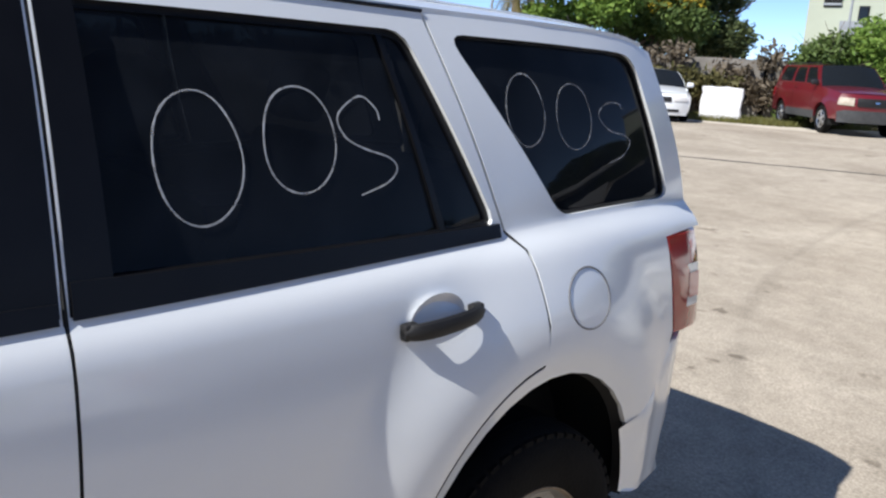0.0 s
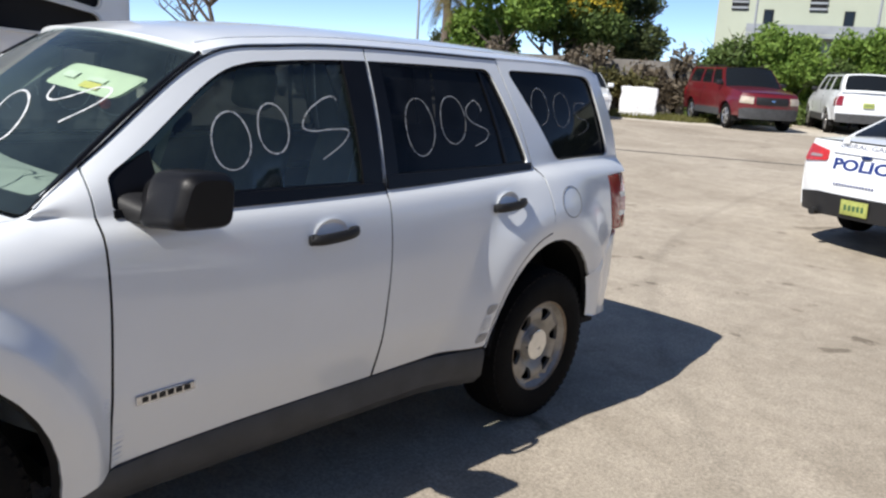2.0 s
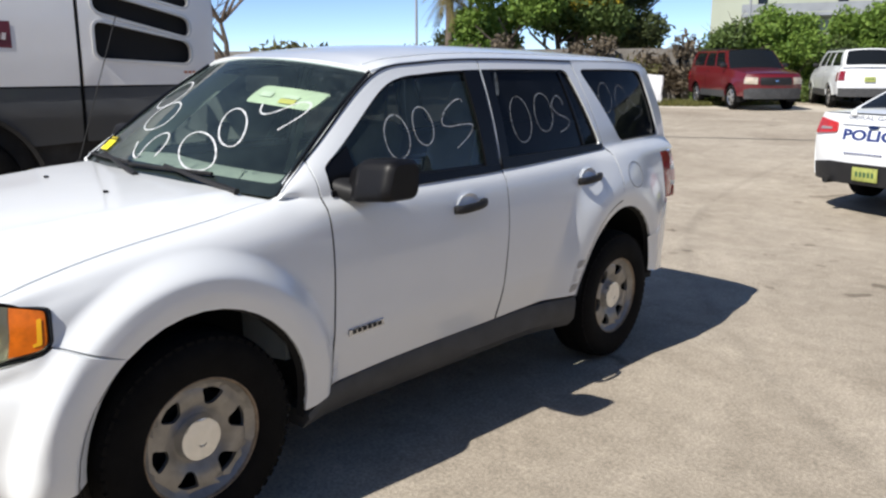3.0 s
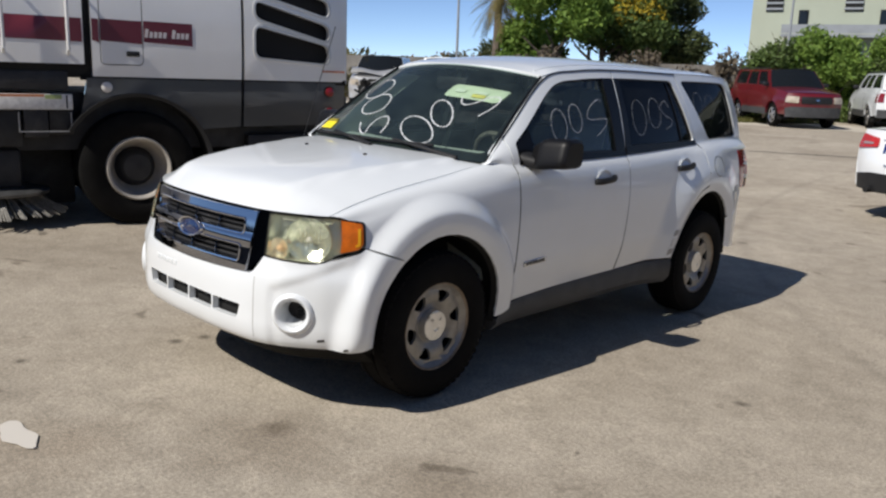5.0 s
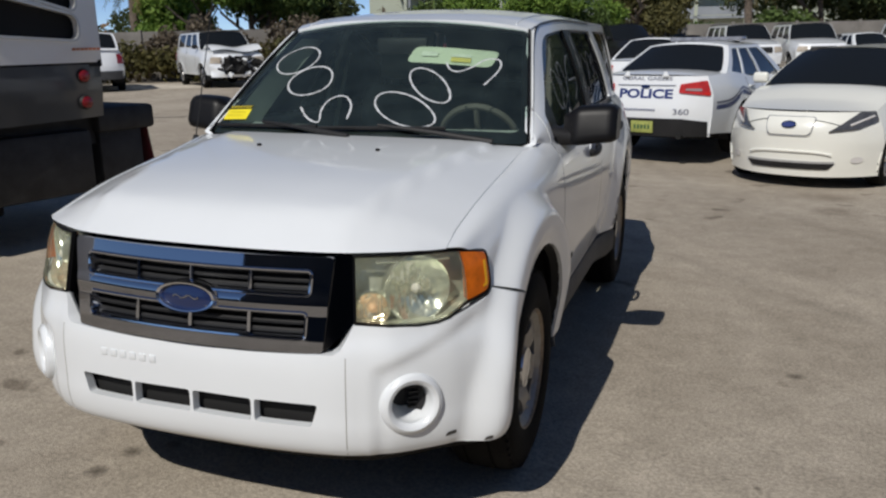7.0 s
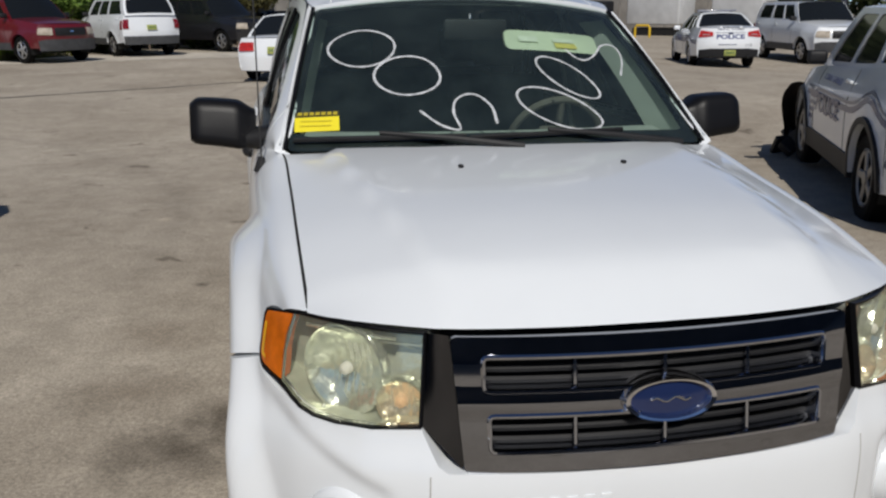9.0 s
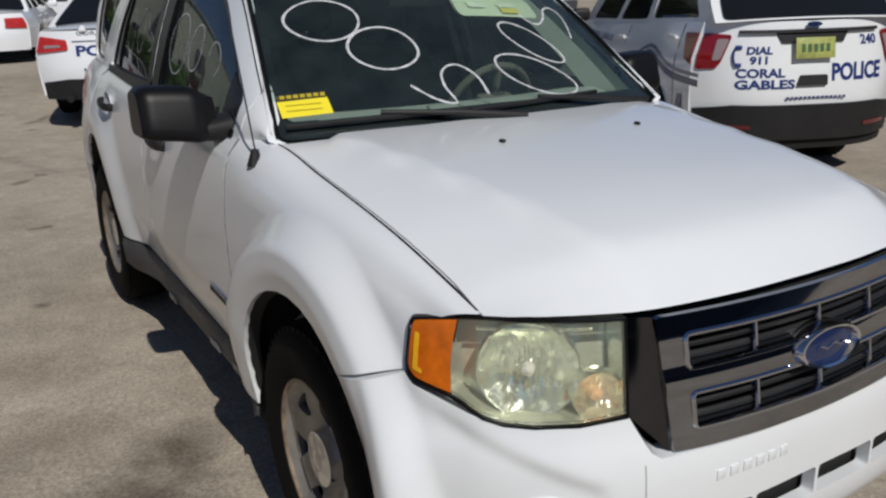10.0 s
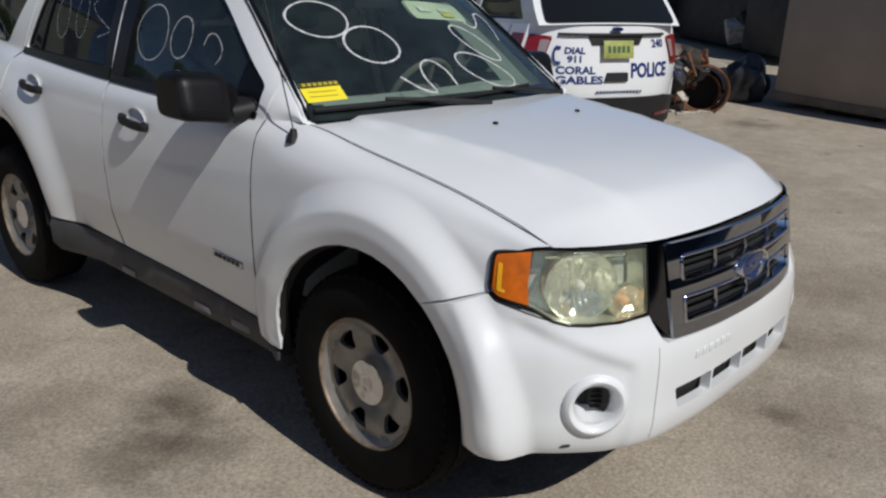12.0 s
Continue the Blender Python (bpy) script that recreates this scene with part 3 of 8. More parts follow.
def car_side(s):
    S = lambda y, v: side(y, v, s)
    out = lambda d: (lambda y, v: side(y, v, s) - Vector((s * d, 0, 0)))
    fw, rw, qw = windows_of(s)
    # front wing
    arch = arch_line(WHEEL_Y[0], 0.715, 0.34)
    wing = [up(y, z) for y, z in arch] + [up(-0.90, 0.34), (-0.765, 0.0), (-0.778, 1.5), (-0.79, 3.0), (-0.797, 3.97), (-0.807, 4.985), (-0.900, 4.985), (-0.945, 4.55), (-0.955, 3.98)]
    wing += [(-1.2, 3.98), (-1.6, 3.98), (-1.9, 3.98), (-1.845, 3.35), (-1.808, 3.0), up(-1.80, 0.785), up(-1.70, 0.755)]
    part("front_wing", panel(wing, S, FINE, flange=INNER), WHITE, suv)
    # doors
    fdoor = [(-0.755, 0.0), (0.255, 0.0), (0.262, 2.0), (0.262, 4.0), (0.262, 4.985), (-0.1, 4.985), (-0.376, 4.985), (-0.80, 4.985), (-0.79, 4.0), (-0.782, 3.0), (-0.77, 1.5)]
    front_door = part("front_door", panel(fdoor, S, STEP, [fw], INNER), WHITE, suv)
    back = [(1.01, 4.985), (1.185, 4.0), (1.225, 3.4), up(1.250, 1.0)] + [up(*p) for p in arch_line(WHEEL_Y[1], 0.52, 0.84, 24, 0.465)[15::-1]] + [up(0.862, 0.46)]
    rdoor = [(0.268, 0.0), (0.268, 2.0), (0.268, 4.0), (0.268, 4.985), (0.6, 4.985)] + back
    rear_door = part("rear_door", panel(rdoor[::-1], S, FINE, [rw], INNER), WHITE, suv)
    # rear quarter with its arch
    arch2 = arch_line(WHEEL_Y[1], 0.44, 0.66)
    quarter = [(1.018, 4.985), (1.193, 4.0), (1.233, 3.4), up(1.258, 1.0)] + [up(*p) for p in arch_line(WHEEL_Y[1], 0.52, 0.84, 24, 0.458)[15::-1]]
    quarter += [up(0.872, 0.44)] + [up(*p) for p in arch2] + [up(1.74, 0.72), up(1.88, 0.81), up(1.90, 0.865), up(1.842, 1.135), up(2.075, 1.145), (2.065, 4.0), (1.975, 4.5), (1.87, 4.985)]
    part("rear_quarter", panel(quarter[::-1], S, FINE, [qw], INNER), WHITE, suv)
    # glazing
    for hole, inset, pane_mat_, owner, name in ((fw, 0.012, GLASS_FRONT, front_door, "front_window"), (rw, 0.012, GLASS_DARK, rear_door, "rear_window"), (qw, 0.006, GLASS_DARK, None, "quarter_window")):
        hole = dense(hole, (0.05, 0.12))
        inner = shrink(hole, 0.013 if owner else 0.008)
        part("window_seal", panel(hole, out(0.010), (0.06, 0.2), [inner], lambda co: (-s * 0.015, 0, 0)), TRIM, owner or suv)
        g = part(name, outward(panel(hole, out(0.016), (0.07, 0.2)), (s, 0, 0.3)), pane_mat_, owner or suv)
        g.visible_shadow = True
    # black pillar covers either side of the door gap, mirror sail and the bar in the rear window
    part("pillar_cover", panel([(0.165, 4.0), (0.258, 4.0), (0.258, 4.90), (0.15, 4.90)], out(-0.002), (0.05, 0.2), flange=(-s * 0.012, 0, 0)), TRIM, front_door)
    part("pillar_cover", panel([(0.272, 4.0), (0.338, 4.0), (0.328, 4.90), (0.272, 4.90)], out(-0.002), (0.05, 0.2), flange=(-s * 0.012, 0, 0)), TRIM, rear_door)
    part("divider_bar", panel([(1.005, 4.04), (1.022, 4.04), (0.905, 4.87), (0.892, 4.87)], out(0.008), (0.05, 0.2), flange=(-s * 0.012, 0, 0)), TRIM, rear_door)
    part("mirror_sail", panel([(-0.74, 4.09), (-0.60, 4.08), (-0.61, 4.60), (-0.74, 4.60)], out(0.006), (0.05, 0.2), flange=(-s * 0.012, 0, 0)), TRIM, front_door)
    # belt mouldings
    for y0, y1, owner in ((-0.745, 0.255, front_door), (0.275, 1.17, rear_door)):
        part("belt_moulding", panel([(y0, 3.95), (y1, 3.90), (y1, 4.045), (y0, 4.100)], lambda y, v: side(y, v, s) + Vector((s * 0.006, 0, 0)), (0.06, 0.1), flange=(-s * 0.02, 0, 0)), TRIM, owner)
    # handles
    for y, z, owner in ((-0.012, 1.006, front_door), (0.955, 1.05, rear_door)):
        handle(s, y, z, owner)
    # sill cladding
    bm = B()
    loops = []
    for k in range(13):
        y = lerp(-0.90, 0.845, k / 12)
        z0, x0 = side(y, 0).z, side(y, 0).x
        lo = 0.255 + 0.03 * k / 12
        loops.append([(s * (x0 - 0.10), y, z0), (s * (x0 + 0.004), y, z0 - 0.004), (s * (x0 + 0.012), y, z0 - 0.03), (s * (x0 + 0.006), y, lo + 0.045), (s * (x0 - 0.03), y, lo), (s * (x0 - 0.12), y, lo)])
    part("sill_cladding", rings(bm, loops), CLAD, suv)
    for y in (-0.62, -0.36, 0.22) if s < 0 else ():
        bm = B()
        box(bm, (s * (side(y, 0).x + 0.008), y, 0.325), (0.012, 0.115, 0.030), 0.004)
        part("sill_step_pad", bm, STEP_PAD, suv)
    for line in ([(0.265, v * 4.98 / 12) for v in range(13)], [(lerp(-0.760, -0.7935, v / 12), v * 3.97 / 12) for v in range(13)], [(1.189, 4.0), (1.229, 3.4), up(1.254, 1.0)] + [up(*q) for q in arch_line(WHEEL_Y[1], 0.52, 0.84, 24, 0.4615)[15::-1]]):
        bm = B()
        tube(bm, [side(y, v, s) - Vector((s * 0.0040, 0, 0)) for y, v in line], 0.0042, 6)
        part("panel_gap", bm, DARK, suv)
    # arch lips and liners
    for w, z0, z1 in ((WHEEL_Y[0], 0.31, 0.31), (WHEEL_Y[1], 0.40, 0.42)):
        bm = B()
        pts = arch_line(w, z0, z1, 22)
        loops = []
        for y, z in pts:
            x = side(y, up(y, max(z, 0.36))[1]).x if y > w or z > 0.62 else 0.86
            n = Vector((0, y - w, z - HUB_Z)).normalized()
            p = Vector((s * (x - 0.012), y, z))
            loops.append([p, p - n * 0.012 - Vector((s * 0.03, 0, 0)), p + n * 0.045 - Vector((s * 0.07, 0, 0)), p + n * 0.05 - Vector((s * 0.34, 0, 0))])
        rings(bm, loops, False, False)
        part("wheel_arch_liner", bm, DARK, suv)
    # name badge on the door, as a plain bar
    bm = B()
    a, b = side(-0.70, up(-0.70, 0.588)[1], s), side(-0.52, up(-0.52, 0.598)[1], s)
    m = facing((a + b) / 2 + Vector((s * 0.004, 0, 0)), (b - a) * s, (0, 0, 1))
    box(bm, (0, 0, 0), (0.185, 0.028, 0.008), 0.003)
    badge = part("name_badge", bm, CHROME, front_door, "chrome badge", m)
    bm = B()
    for k in range(6):
        box(bm, (-0.066 + 0.0265 * k, 0, 0.0045), (0.018, 0.015, 0.003))
    part("badge_bars", bm, BLACK, badge)


def handle(s, y, z, owner):
    """A black pull handle over a shallow cup."""
    v = up(y, z)[1]
    p = side(y, v, s)
    tilt = 0.09
    m = facing(p, (0, s, s * tilt), (0, -tilt, 1))
    bm = B()
    cup = panel(circle(-0.01 * s, 0.005, 0.072, 0.052, 24), lambda a, b: Vector((a, b, 0.003 - 0.022 * max(0, 1 - ((a + 0.01 * s) / 0.072) ** 2 - ((b - 0.005) / 0.052) ** 2))), (0.02, 0.02))
    part("handle_cup", cup, HANDLE_CUP, owner, m=m)
    loops = []
    for k in range(15):
        t = k / 14 * 2 - 1
        x = 0.105 * t
        h = 0.019 * (1 - 0.35 * abs(t) ** 6) * (1 - 0.5 * (abs(t) > 0.97))
        zc = 0.032 - 0.022 * abs(t) ** 3
        th = 0.010
        loops.append([(x, h * math.cos(a), zc + th * math.sin(a)) for a in [2 * math.pi * i / 10 for i in range(10)]])
    rings(bm, loops)
    box(bm, (0.088, 0, 0.008), (0.034, 0.034, 0.022), 0.006)
    box(bm, (-0.088, 0, 0.008), (0.034, 0.034, 0.022), 0.006)
    part("door_handle", bm, BLACK, owner, "black pull handle", m=m)


STEP_PAD = mat("worn_step_pad", (0.17, 0.175, 0.18), 0.45, var=0.2)
HANDLE_CUP = paint("handle_recess", (0.80, 0.81, 0.83))
for s in (1, -1):
    car_side(s)

# fuel flap on the driver's side
bm = B()
tube(bm, [side(1.413 + 0.084 * math.cos(a), up(1.413 + 0.084 * math.cos(a), 1.04 + 0.068 * math.sin(a))[1]) for a in [2 * math.pi * k / 32 for k in range(32)]], 0.0024, 6, True)
part("fuel_flap_gap", bm, mat("flap_gap", (0.14, 0.14, 0.145), 0.8), suv)


# bonnet
def bonnet_z(x, y):
    """Raised flat middle between two creases that draw together towards the grille, then shoulders down to the wings."""
    a = abs(x)
    xe, ze = L4(y)
    c = BONNET_MID(y)[0]
    xc = lerp(0.565, 0.43, min(1.0, max(0.0, (-1.09 - y) / 0.87)))
    if a <= xc:
        return c - 0.010 * (a / xc) ** 2
    d = min(1.0, (a - xc) / max(0.05, xe - xc))
    zc = c - 0.010
    return zc - 0.014 * sstep(0, 0.11, d) - max(0.0, zc - 0.014 - ze) * d ** 1.25


BONNET_MID = curve_through([(-2.11, 0.950), (-2.06, 0.972), (-2.0, 0.996), (-1.9, 1.030), (-1.7, 1.070), (-1.34, 1.112), (-1.05, 1.135), (-0.9, 1.14)])
NOSE = curve_through([(0, -2.098), (0.2, -2.092), (0.42, -2.062), (0.5, -2.03), (0.62, -1.965), (0.69, -1.912)])
COWL = curve_through([(0, -1.075), (0.3, -1.06), (0.55, -1.015), (0.70, -0.955)])


def bonnet(x, y):
    a = abs(x)
    z = bonnet_z(x, y)
    lip = y - NOSE(a)[0]
    z -= max(0.0, 1 - lip / 0.115) * (bonnet_z(x, NOSE(a)[0]) - 0.912)
    return Vector((x, y, z))


edge = [(k * 0.05, float(NOSE(k * 0.05)[0])) for k in range(14)] + [(0.687, -1.912)]
hood = edge + [(float(L4(y)[0]) - 0.012, y) for y in (-1.8, -1.6, -1.4, -1.2, -1.05, -0.97)] + [(0.55, -1.012), (0.3, -1.056), (0, -1.07)]
hood = hood + [(-x, y) for x, y in hood[-2:0:-1]]
bon = part("bonnet", panel(hood, bonnet, (0.03, 0.03), flange=lambda co: (0, 0.03, -0.004) if co.y < -1.88 else (0, 0, -0.025)), WHITE, suv)
for x in (0.243, -0.235):
    bm = B()
    box(bm, (x, -1.337, bonnet_z(x, -1.337) + 0.004), (0.014, 0.018, 0.010), 0.004)
    part("washer_nozzle", bm, BLACK, suv)

# dark tubes along the bonnet gaps stand in for the shade inside them
for s in (1, -1):
    bm = B()
    tube(bm, [(s * (float(L4(y)[0]) - 0.006), y, float(L4(y)[1]) - (0.0065 if s > 0 else 0.0045)) for y in [lerp(-1.89, -0.96, k / 20) for k in range(21)]], 0.006, 6)
    part("bonnet_gap_shade", bm, DARK, suv)

# windscreen, with its black border and the pillars beside it
WB, WT = Vector((0.700, -0.945, 1.112)), Vector((0.566, -0.376, 1.552))


def screen(u, w):
    """u from -1 to 1 across, w from 0 at the foot to 1 at the head."""
    x = lerp(WB.x, WT.x, w) * u
    bow = lerp(0.115, 0.085, w) * (1 - abs(u) ** 2.2)
    y = lerp(WB.y, WT.y, w) - bow
    z = lerp(WB.z, WT.z, w) + lerp(0.012, 0.045, w) * (1 - u * u) + 0.02 * math.sin(math.pi * w)
    return Vector((x, y, z))


n_in = Vector((0, 0.012, -0.016))
wo = rounded([(-1, 0), (1, 0), (1, 1), (-1, 1)], 0.05, 4)
wi = rounded([(-0.962, 0.085), (0.962, 0.085), (0.955, 0.955), (-0.955, 0.955)], 0.06, 4)
ws = part("windscreen", outward(panel(wo, screen, (0.08, 0.08)), (0, -1, 1)), GLASS, suv)
part("windscreen_border", panel(wo, lambda u, w: screen(u, w) + n_in * 0.25, (0.08, 0.08), [wi]), TRIM, ws)
for s in (1, -1):
    bm = B()
    sheet(bm, lambda a, b: lerp(screen(s * 1.012, b) + Vector((0, 0, -0.004)), Vector((s * (L5(lerp(-0.95, -0.376, b))[0] - 0.002), lerp(-0.95, -0.376, b), L5(lerp(-0.95, -0.376, b))[1])), a) + Vector((s * 0.010, -0.004, 0.006)) * math.sin(math.pi * a), 5, 16, (0, 1), (0.025, 1))
    part("windscreen_pillar", bm, WHITE, suv)
    bm = B()
    tube(bm, [screen(s * 1.006, k / 12) + Vector((0, -0.003, 0.004)) for k in range(13)], 0.0075, 6)
    part("windscreen_gasket", bm, TRIM, suv)
    bm = B()
    sheet(bm, lambda a, b: screen(s * 0.985, lerp(0.035, 1.0, b)) + Vector((-s * 0.050 * a * (0.3 + 0.7 * sstep(0.0, 0.08, b)), 0.03 + (0.18 - 0.06 * b) * a, -0.03 - 0.01 * a)), 4, 18)
    part("pillar_trim", bm, PALE_TRIM, suv, "pale grey-green inner pillar trim")

    # pale seat belt running up to its anchor on the middle pillar
    bm = B()
    belt = [(0.17, 0.98), (0.215, 1.14), (0.265, 1.30), (0.325, 1.46)]
    rings(bm, [[(s * (0.665 - 0.10 * (z - 0.98) - dx), y + dy, z) for dx, dy in ((0, -0.024 * w), (0.002, 0.024 * w), (0.005, 0.024 * w), (0.003, -0.024 * w))] for (y, z), w in zip(belt, (1, 1, 0.95, 0.4))])
    part("seat_belt", bm, PALE_TRIM, suv, "pale seat belt webbing")

# roof
ROOF_MID = curve_through([(-0.47, 1.598), (-0.3, 1.632), (0.2, 1.680), (0.9, 1.698), (1.5, 1.694), (1.8, 1.676), (1.95, 1.645)])


def roof(x, y):
    e = L5(min(max(y, -0.376), 1.98))
    t = min(1.0, abs(x) / e[0])
    z = lerp(float(ROOF_MID(y)[0]), e[1] + 0.004, t ** 2.6)
    return Vector((x, y, z))


half = [(k * 0.08, -0.376 - 0.085 * (1 - (k * 0.08 / 0.566) ** 2.2)) for k in range(7)] + [(0.572, -0.37)]
half += [(float(L5(y)[0]) + 0.002, y) for y in (-0.3, -0.1, 0.2, 0.6, 1.0, 1.4, 1.65, 1.82)] + [(0.555, 1.88), (0.4, 1.93), (0, 1.95)]
part("roof", panel(half + [(-x, y) for x, y in half[-2:0:-1]], roof, (0.06, 0.06), flange=(0, 0, -0.03)), WHITE, suv)
for s in (1, -1):
    bm = B()
    tube(bm, [roof(s * 0.505, y) + Vector((0, 0, 0.001)) for y in [lerp(-0.36, 1.8, k / 20) for k in range(21)]], 0.004, 6)
    part("roof_seam", bm, WHITE, suv)

for s in (1, -1):
    bm = B()
    tube(bm, [side(y, 4.992, s) + Vector((s * 0.001, 0, 0)) for y in [lerp(-0.806, 1.015, k / 48) for k in range(49)]], 0.0042, 6)
    part("door_shut_line", bm, TRIM, suv)

# front bumper skin with its openings
rear_pts = []
for k in range(10):
    z = lerp(0.345, 0.715, k / 9)
    ya = WHEEL_Y[0] - ARCH * math.sqrt(max(0.0, 1 - ((z - HUB_Z) / ARCH_H[WHEEL_Y[0]]) ** 2))
    s_lo, s_hi = 0.7, 1.25
    for _ in range(24):
        sm = (s_lo + s_hi) / 2
        s_lo, s_hi = (sm, s_hi) if Q(sm)[1] < ya else (s_lo, sm)
    rear_pts.append((s_lo, z))
half = [(0, 0.325), (0.3, 0.330), (0.45, 0.336), (0.6, 0.336), (0.8, 0.338)] + rear_pts + [(1.03, 0.752), (0.955, 0.778), (0.93, 0.762), (0.84, 0.735), (0.70, 0.709), (0.50, 0.720), (0.46, 0.655), (0.44, 0.642), (0.2, 0.634), (0, 0.632)]
full = half + [(-a, z) for a, z in half[-2:0:-1]]
intakes = []
for k in range(4):
    a, b = -0.40 + 0.20 * k + 0.005, -0.40 + 0.20 * (k + 1) - 0.005
    intakes.append(rounded([(a + (0.020 if k == 0 else 0), 0.430), (b - (0.020 if k == 3 else 0), 0.430), (b, 0.496), (a, 0.496)], 0.010, 3))
fogs = [circle(q * 0.655, 0.492, 0.060, 0.056, 24) for q in (1, -1)]
back_in = lambda co: Vector((-co.x * 0.06, 0.05, 0.0)) if abs(co.x) > 0.42 or co.z > 0.52 or co.z < 0.40 else Vector((0, 0.030, 0))
bumper = part("front_bumper", panel(full, front, (0.014, 0.0115), intakes + fogs, back_in), WHITE, suv)
bm = B()
sheet(bm, lambda a, b: front(a, b) + Vector((0, 0.042, 0)), 20, 3, (-0.42, 0.42), (0.36, 0.53))
part("intake_backing", bm, DARK, suv)
for q in (1, -1):
    c = front(q * 0.655, 0.492)
    d = (front(q * 0.675, 0.492) - front(q * 0.635, 0.492)).normalized() * q
    m = facing(c, d, (0, 0, 1))
    bm = B()
    lathe(bm, [(-0.085, 0.040), (-0.05, 0.050), (-0.015, 0.056), (0.004, 0.060), (0.013, 0.067), (0.016, 0.075), (0.012, 0.084), (0.004, 0.090), (-0.014, 0.094)], 40, "z")
    ring = part("fog_lamp_bezel", bm, WHITE, bumper, m=m)
    # black vented blank that fills the outer side of the cup
    bm = B()
    lathe(bm, [(-0.084, 0.001), (-0.084, 0.043)], 24, "z")
    sheet(bm, lambda u, w: Vector(((0.004 + 0.046 * u) * (1 - 0.25 * (2 * w - 1) ** 2), -0.036 + 0.072 * w, lerp(-0.080, -0.030, u))), 4, 6)
    for k in range(5):
        box(bm, (0.024, -0.030 + 0.015 * k, -0.050), (0.040, 0.004, 0.012))
    part("fog_lamp_blank", bm, BLACK, bumper, m=m)
# dark engine block, radiator and inner wheel houses close the body off
bm = B()
box(bm, (0, -1.42, 0.53), (0.92, 0.9, 0.5), 0.05)
part("engine_block", bm, DARK, suv)
bm = B()
box(bm, (0, -1.915, 0.58), (0.92, 0.05, 0.56), 0.01)
part("radiator", bm, DARK, suv)
for y in WHEEL_Y:
    for s in (1, -1):
        bm = B()
        sheet(bm, lambda a, b: Vector((s * (0.545 - 0.06 * b), y + lerp(-0.52, 0.52, a), lerp(0.28, 0.86 if y < 0 else 1.02, b))), 4, 4)
        part("inner_wheel_house", bm, DARK, suv)
# dark chin below the bumper
bm = B()
sheet(bm, lambda a, b: front(a, 0.345) + Vector((-a * 0.10 * b, 0.16 * b + 0.012, 0.004 - 0.115 * b)), 24, 3, (-0.92, 0.92), (0, 1))
part("chin_valance", bm, RUBBER, suv)
for q in (0.475, -0.475):
    bm = B()
    tube(bm, [front(q, lerp(0.340, 0.635, k / 10)) for k in range(11)], 0.0016, 6)
    part("bumper_seam", bm, mat("seam_grime", (0.42, 0.41, 0.39), 0.8), bumper)
# worn patches of raised bars on the bumper where a name is moulded
bm = B()
for k in range(6):
    p = front(-0.30 + 0.035 * k, 0.575)
    box(bm, (p.x, p.y - 0.0005, p.z), (0.022, 0.004, 0.022), 0.001)
part("moulded_bars", bm, WHITE, bumper)


# grille
def grille_pt(x, z, d=0.0):
    return Vector((x, -2.152 + 0.25 * x * x + 0.15 * (z - 0.652) - d, z))


grille = part("grille", panel([(-0.43, 0.652), (0.43, 0.652), (0.43, 0.902), (-0.43, 0.902)], lambda x, z: grille_pt(x, z, -0.05), (0.1, 0.1)), DARK, suv, "black slatted grille in a chrome frame")
hole1 = rounded([(-0.365, 0.800), (0.365, 0.800), (0.368, 0.866), (-0.368, 0.866)], 0.012, 3)
hole2 = rounded([(-0.355, 0.680), (0.355, 0.680), (0.358, 0.752), (-0.358, 0.752)], 0.012, 3)
def frame_out(z):
    """How far the chrome frame stands proud: the head leans back, the middle bar is rounded."""
    return 0.020 - 0.06 * max(0.0, z - 0.862) + 0.004 * (1 - min(1.0, abs(z - 0.776) / 0.026) ** 2) - 0.05 * max(0.0, 0.672 - z)


gout = rounded([(-0.405, 0.640), (0.405, 0.640), (0.428, 0.905), (-0.428, 0.905)], 0.012, 2)
part("chrome_frame", panel(gout, lambda x, z: grille_pt(x, z, frame_out(z)), (0.02, 0.008), [hole1, hole2], (0, 0.012, 0)), FRAME_CHROME, grille)
for h_ in (hole1, hole2):
    bm = B()
    ring_ = dense(h_, (0.03, 0.02))
    tube(bm, [grille_pt(x, z, frame_out(z)) for x, z in ring_], 0.0052, 6, True)
    part("slot_bezel", bm, CHROME, grille)
    # the slot's walls draw in towards the slats
    mid_ = sum(q[1] for q in ring_) / len(ring_)
    bm = B()
    fr = [bm.verts.new(grille_pt(x, z, frame_out(z))) for x, z in ring_]
    bk_ = [bm.verts.new(grille_pt(x * 0.955, lerp(z, mid_, 0.16), -0.022)) for x, z in ring_]
    for i in range(len(fr)):
        j = (i + 1) % len(fr)
        bm.faces.new((fr[i], fr[j], bk_[j], bk_[i]))
    part("slot_wall", bm, CHROME, grille)
for s in (1, -1):
    bm = B()
    sheet(bm, lambda a, b: lerp(grille_pt(s * lerp(0.405, 0.428, b), lerp(0.640, 0.905, b), 0.010), front(s * 0.497, lerp(0.722, 0.903, b)) + Vector((0, 0.01, 0)), a), 4, 6)
    part("chrome_wing", bm, DARK_CHROME, grille)
for z0, z1, xw in ((0.800, 0.866, 0.368), (0.680, 0.752, 0.358)):
    for k in range(3):
        z = lerp(z0, z1, (k + 0.5) / 3)
        bm = B()
        tube(bm, [grille_pt(lerp(-xw, xw, i / 12), z, -0.012) for i in range(13)], 0.0075, 6)
        part("slat", bm, BLACK, grille)
    for x in (-0.185, 0.0, 0.185):
        bm = B()
        tube(bm, [grille_pt(x, z0 - 0.004, 0.004), grille_pt(x, z1 + 0.004, 0.004)], 0.005, 6)
        part("upright", bm, CHROME, grille)
bm = B()
loops = []
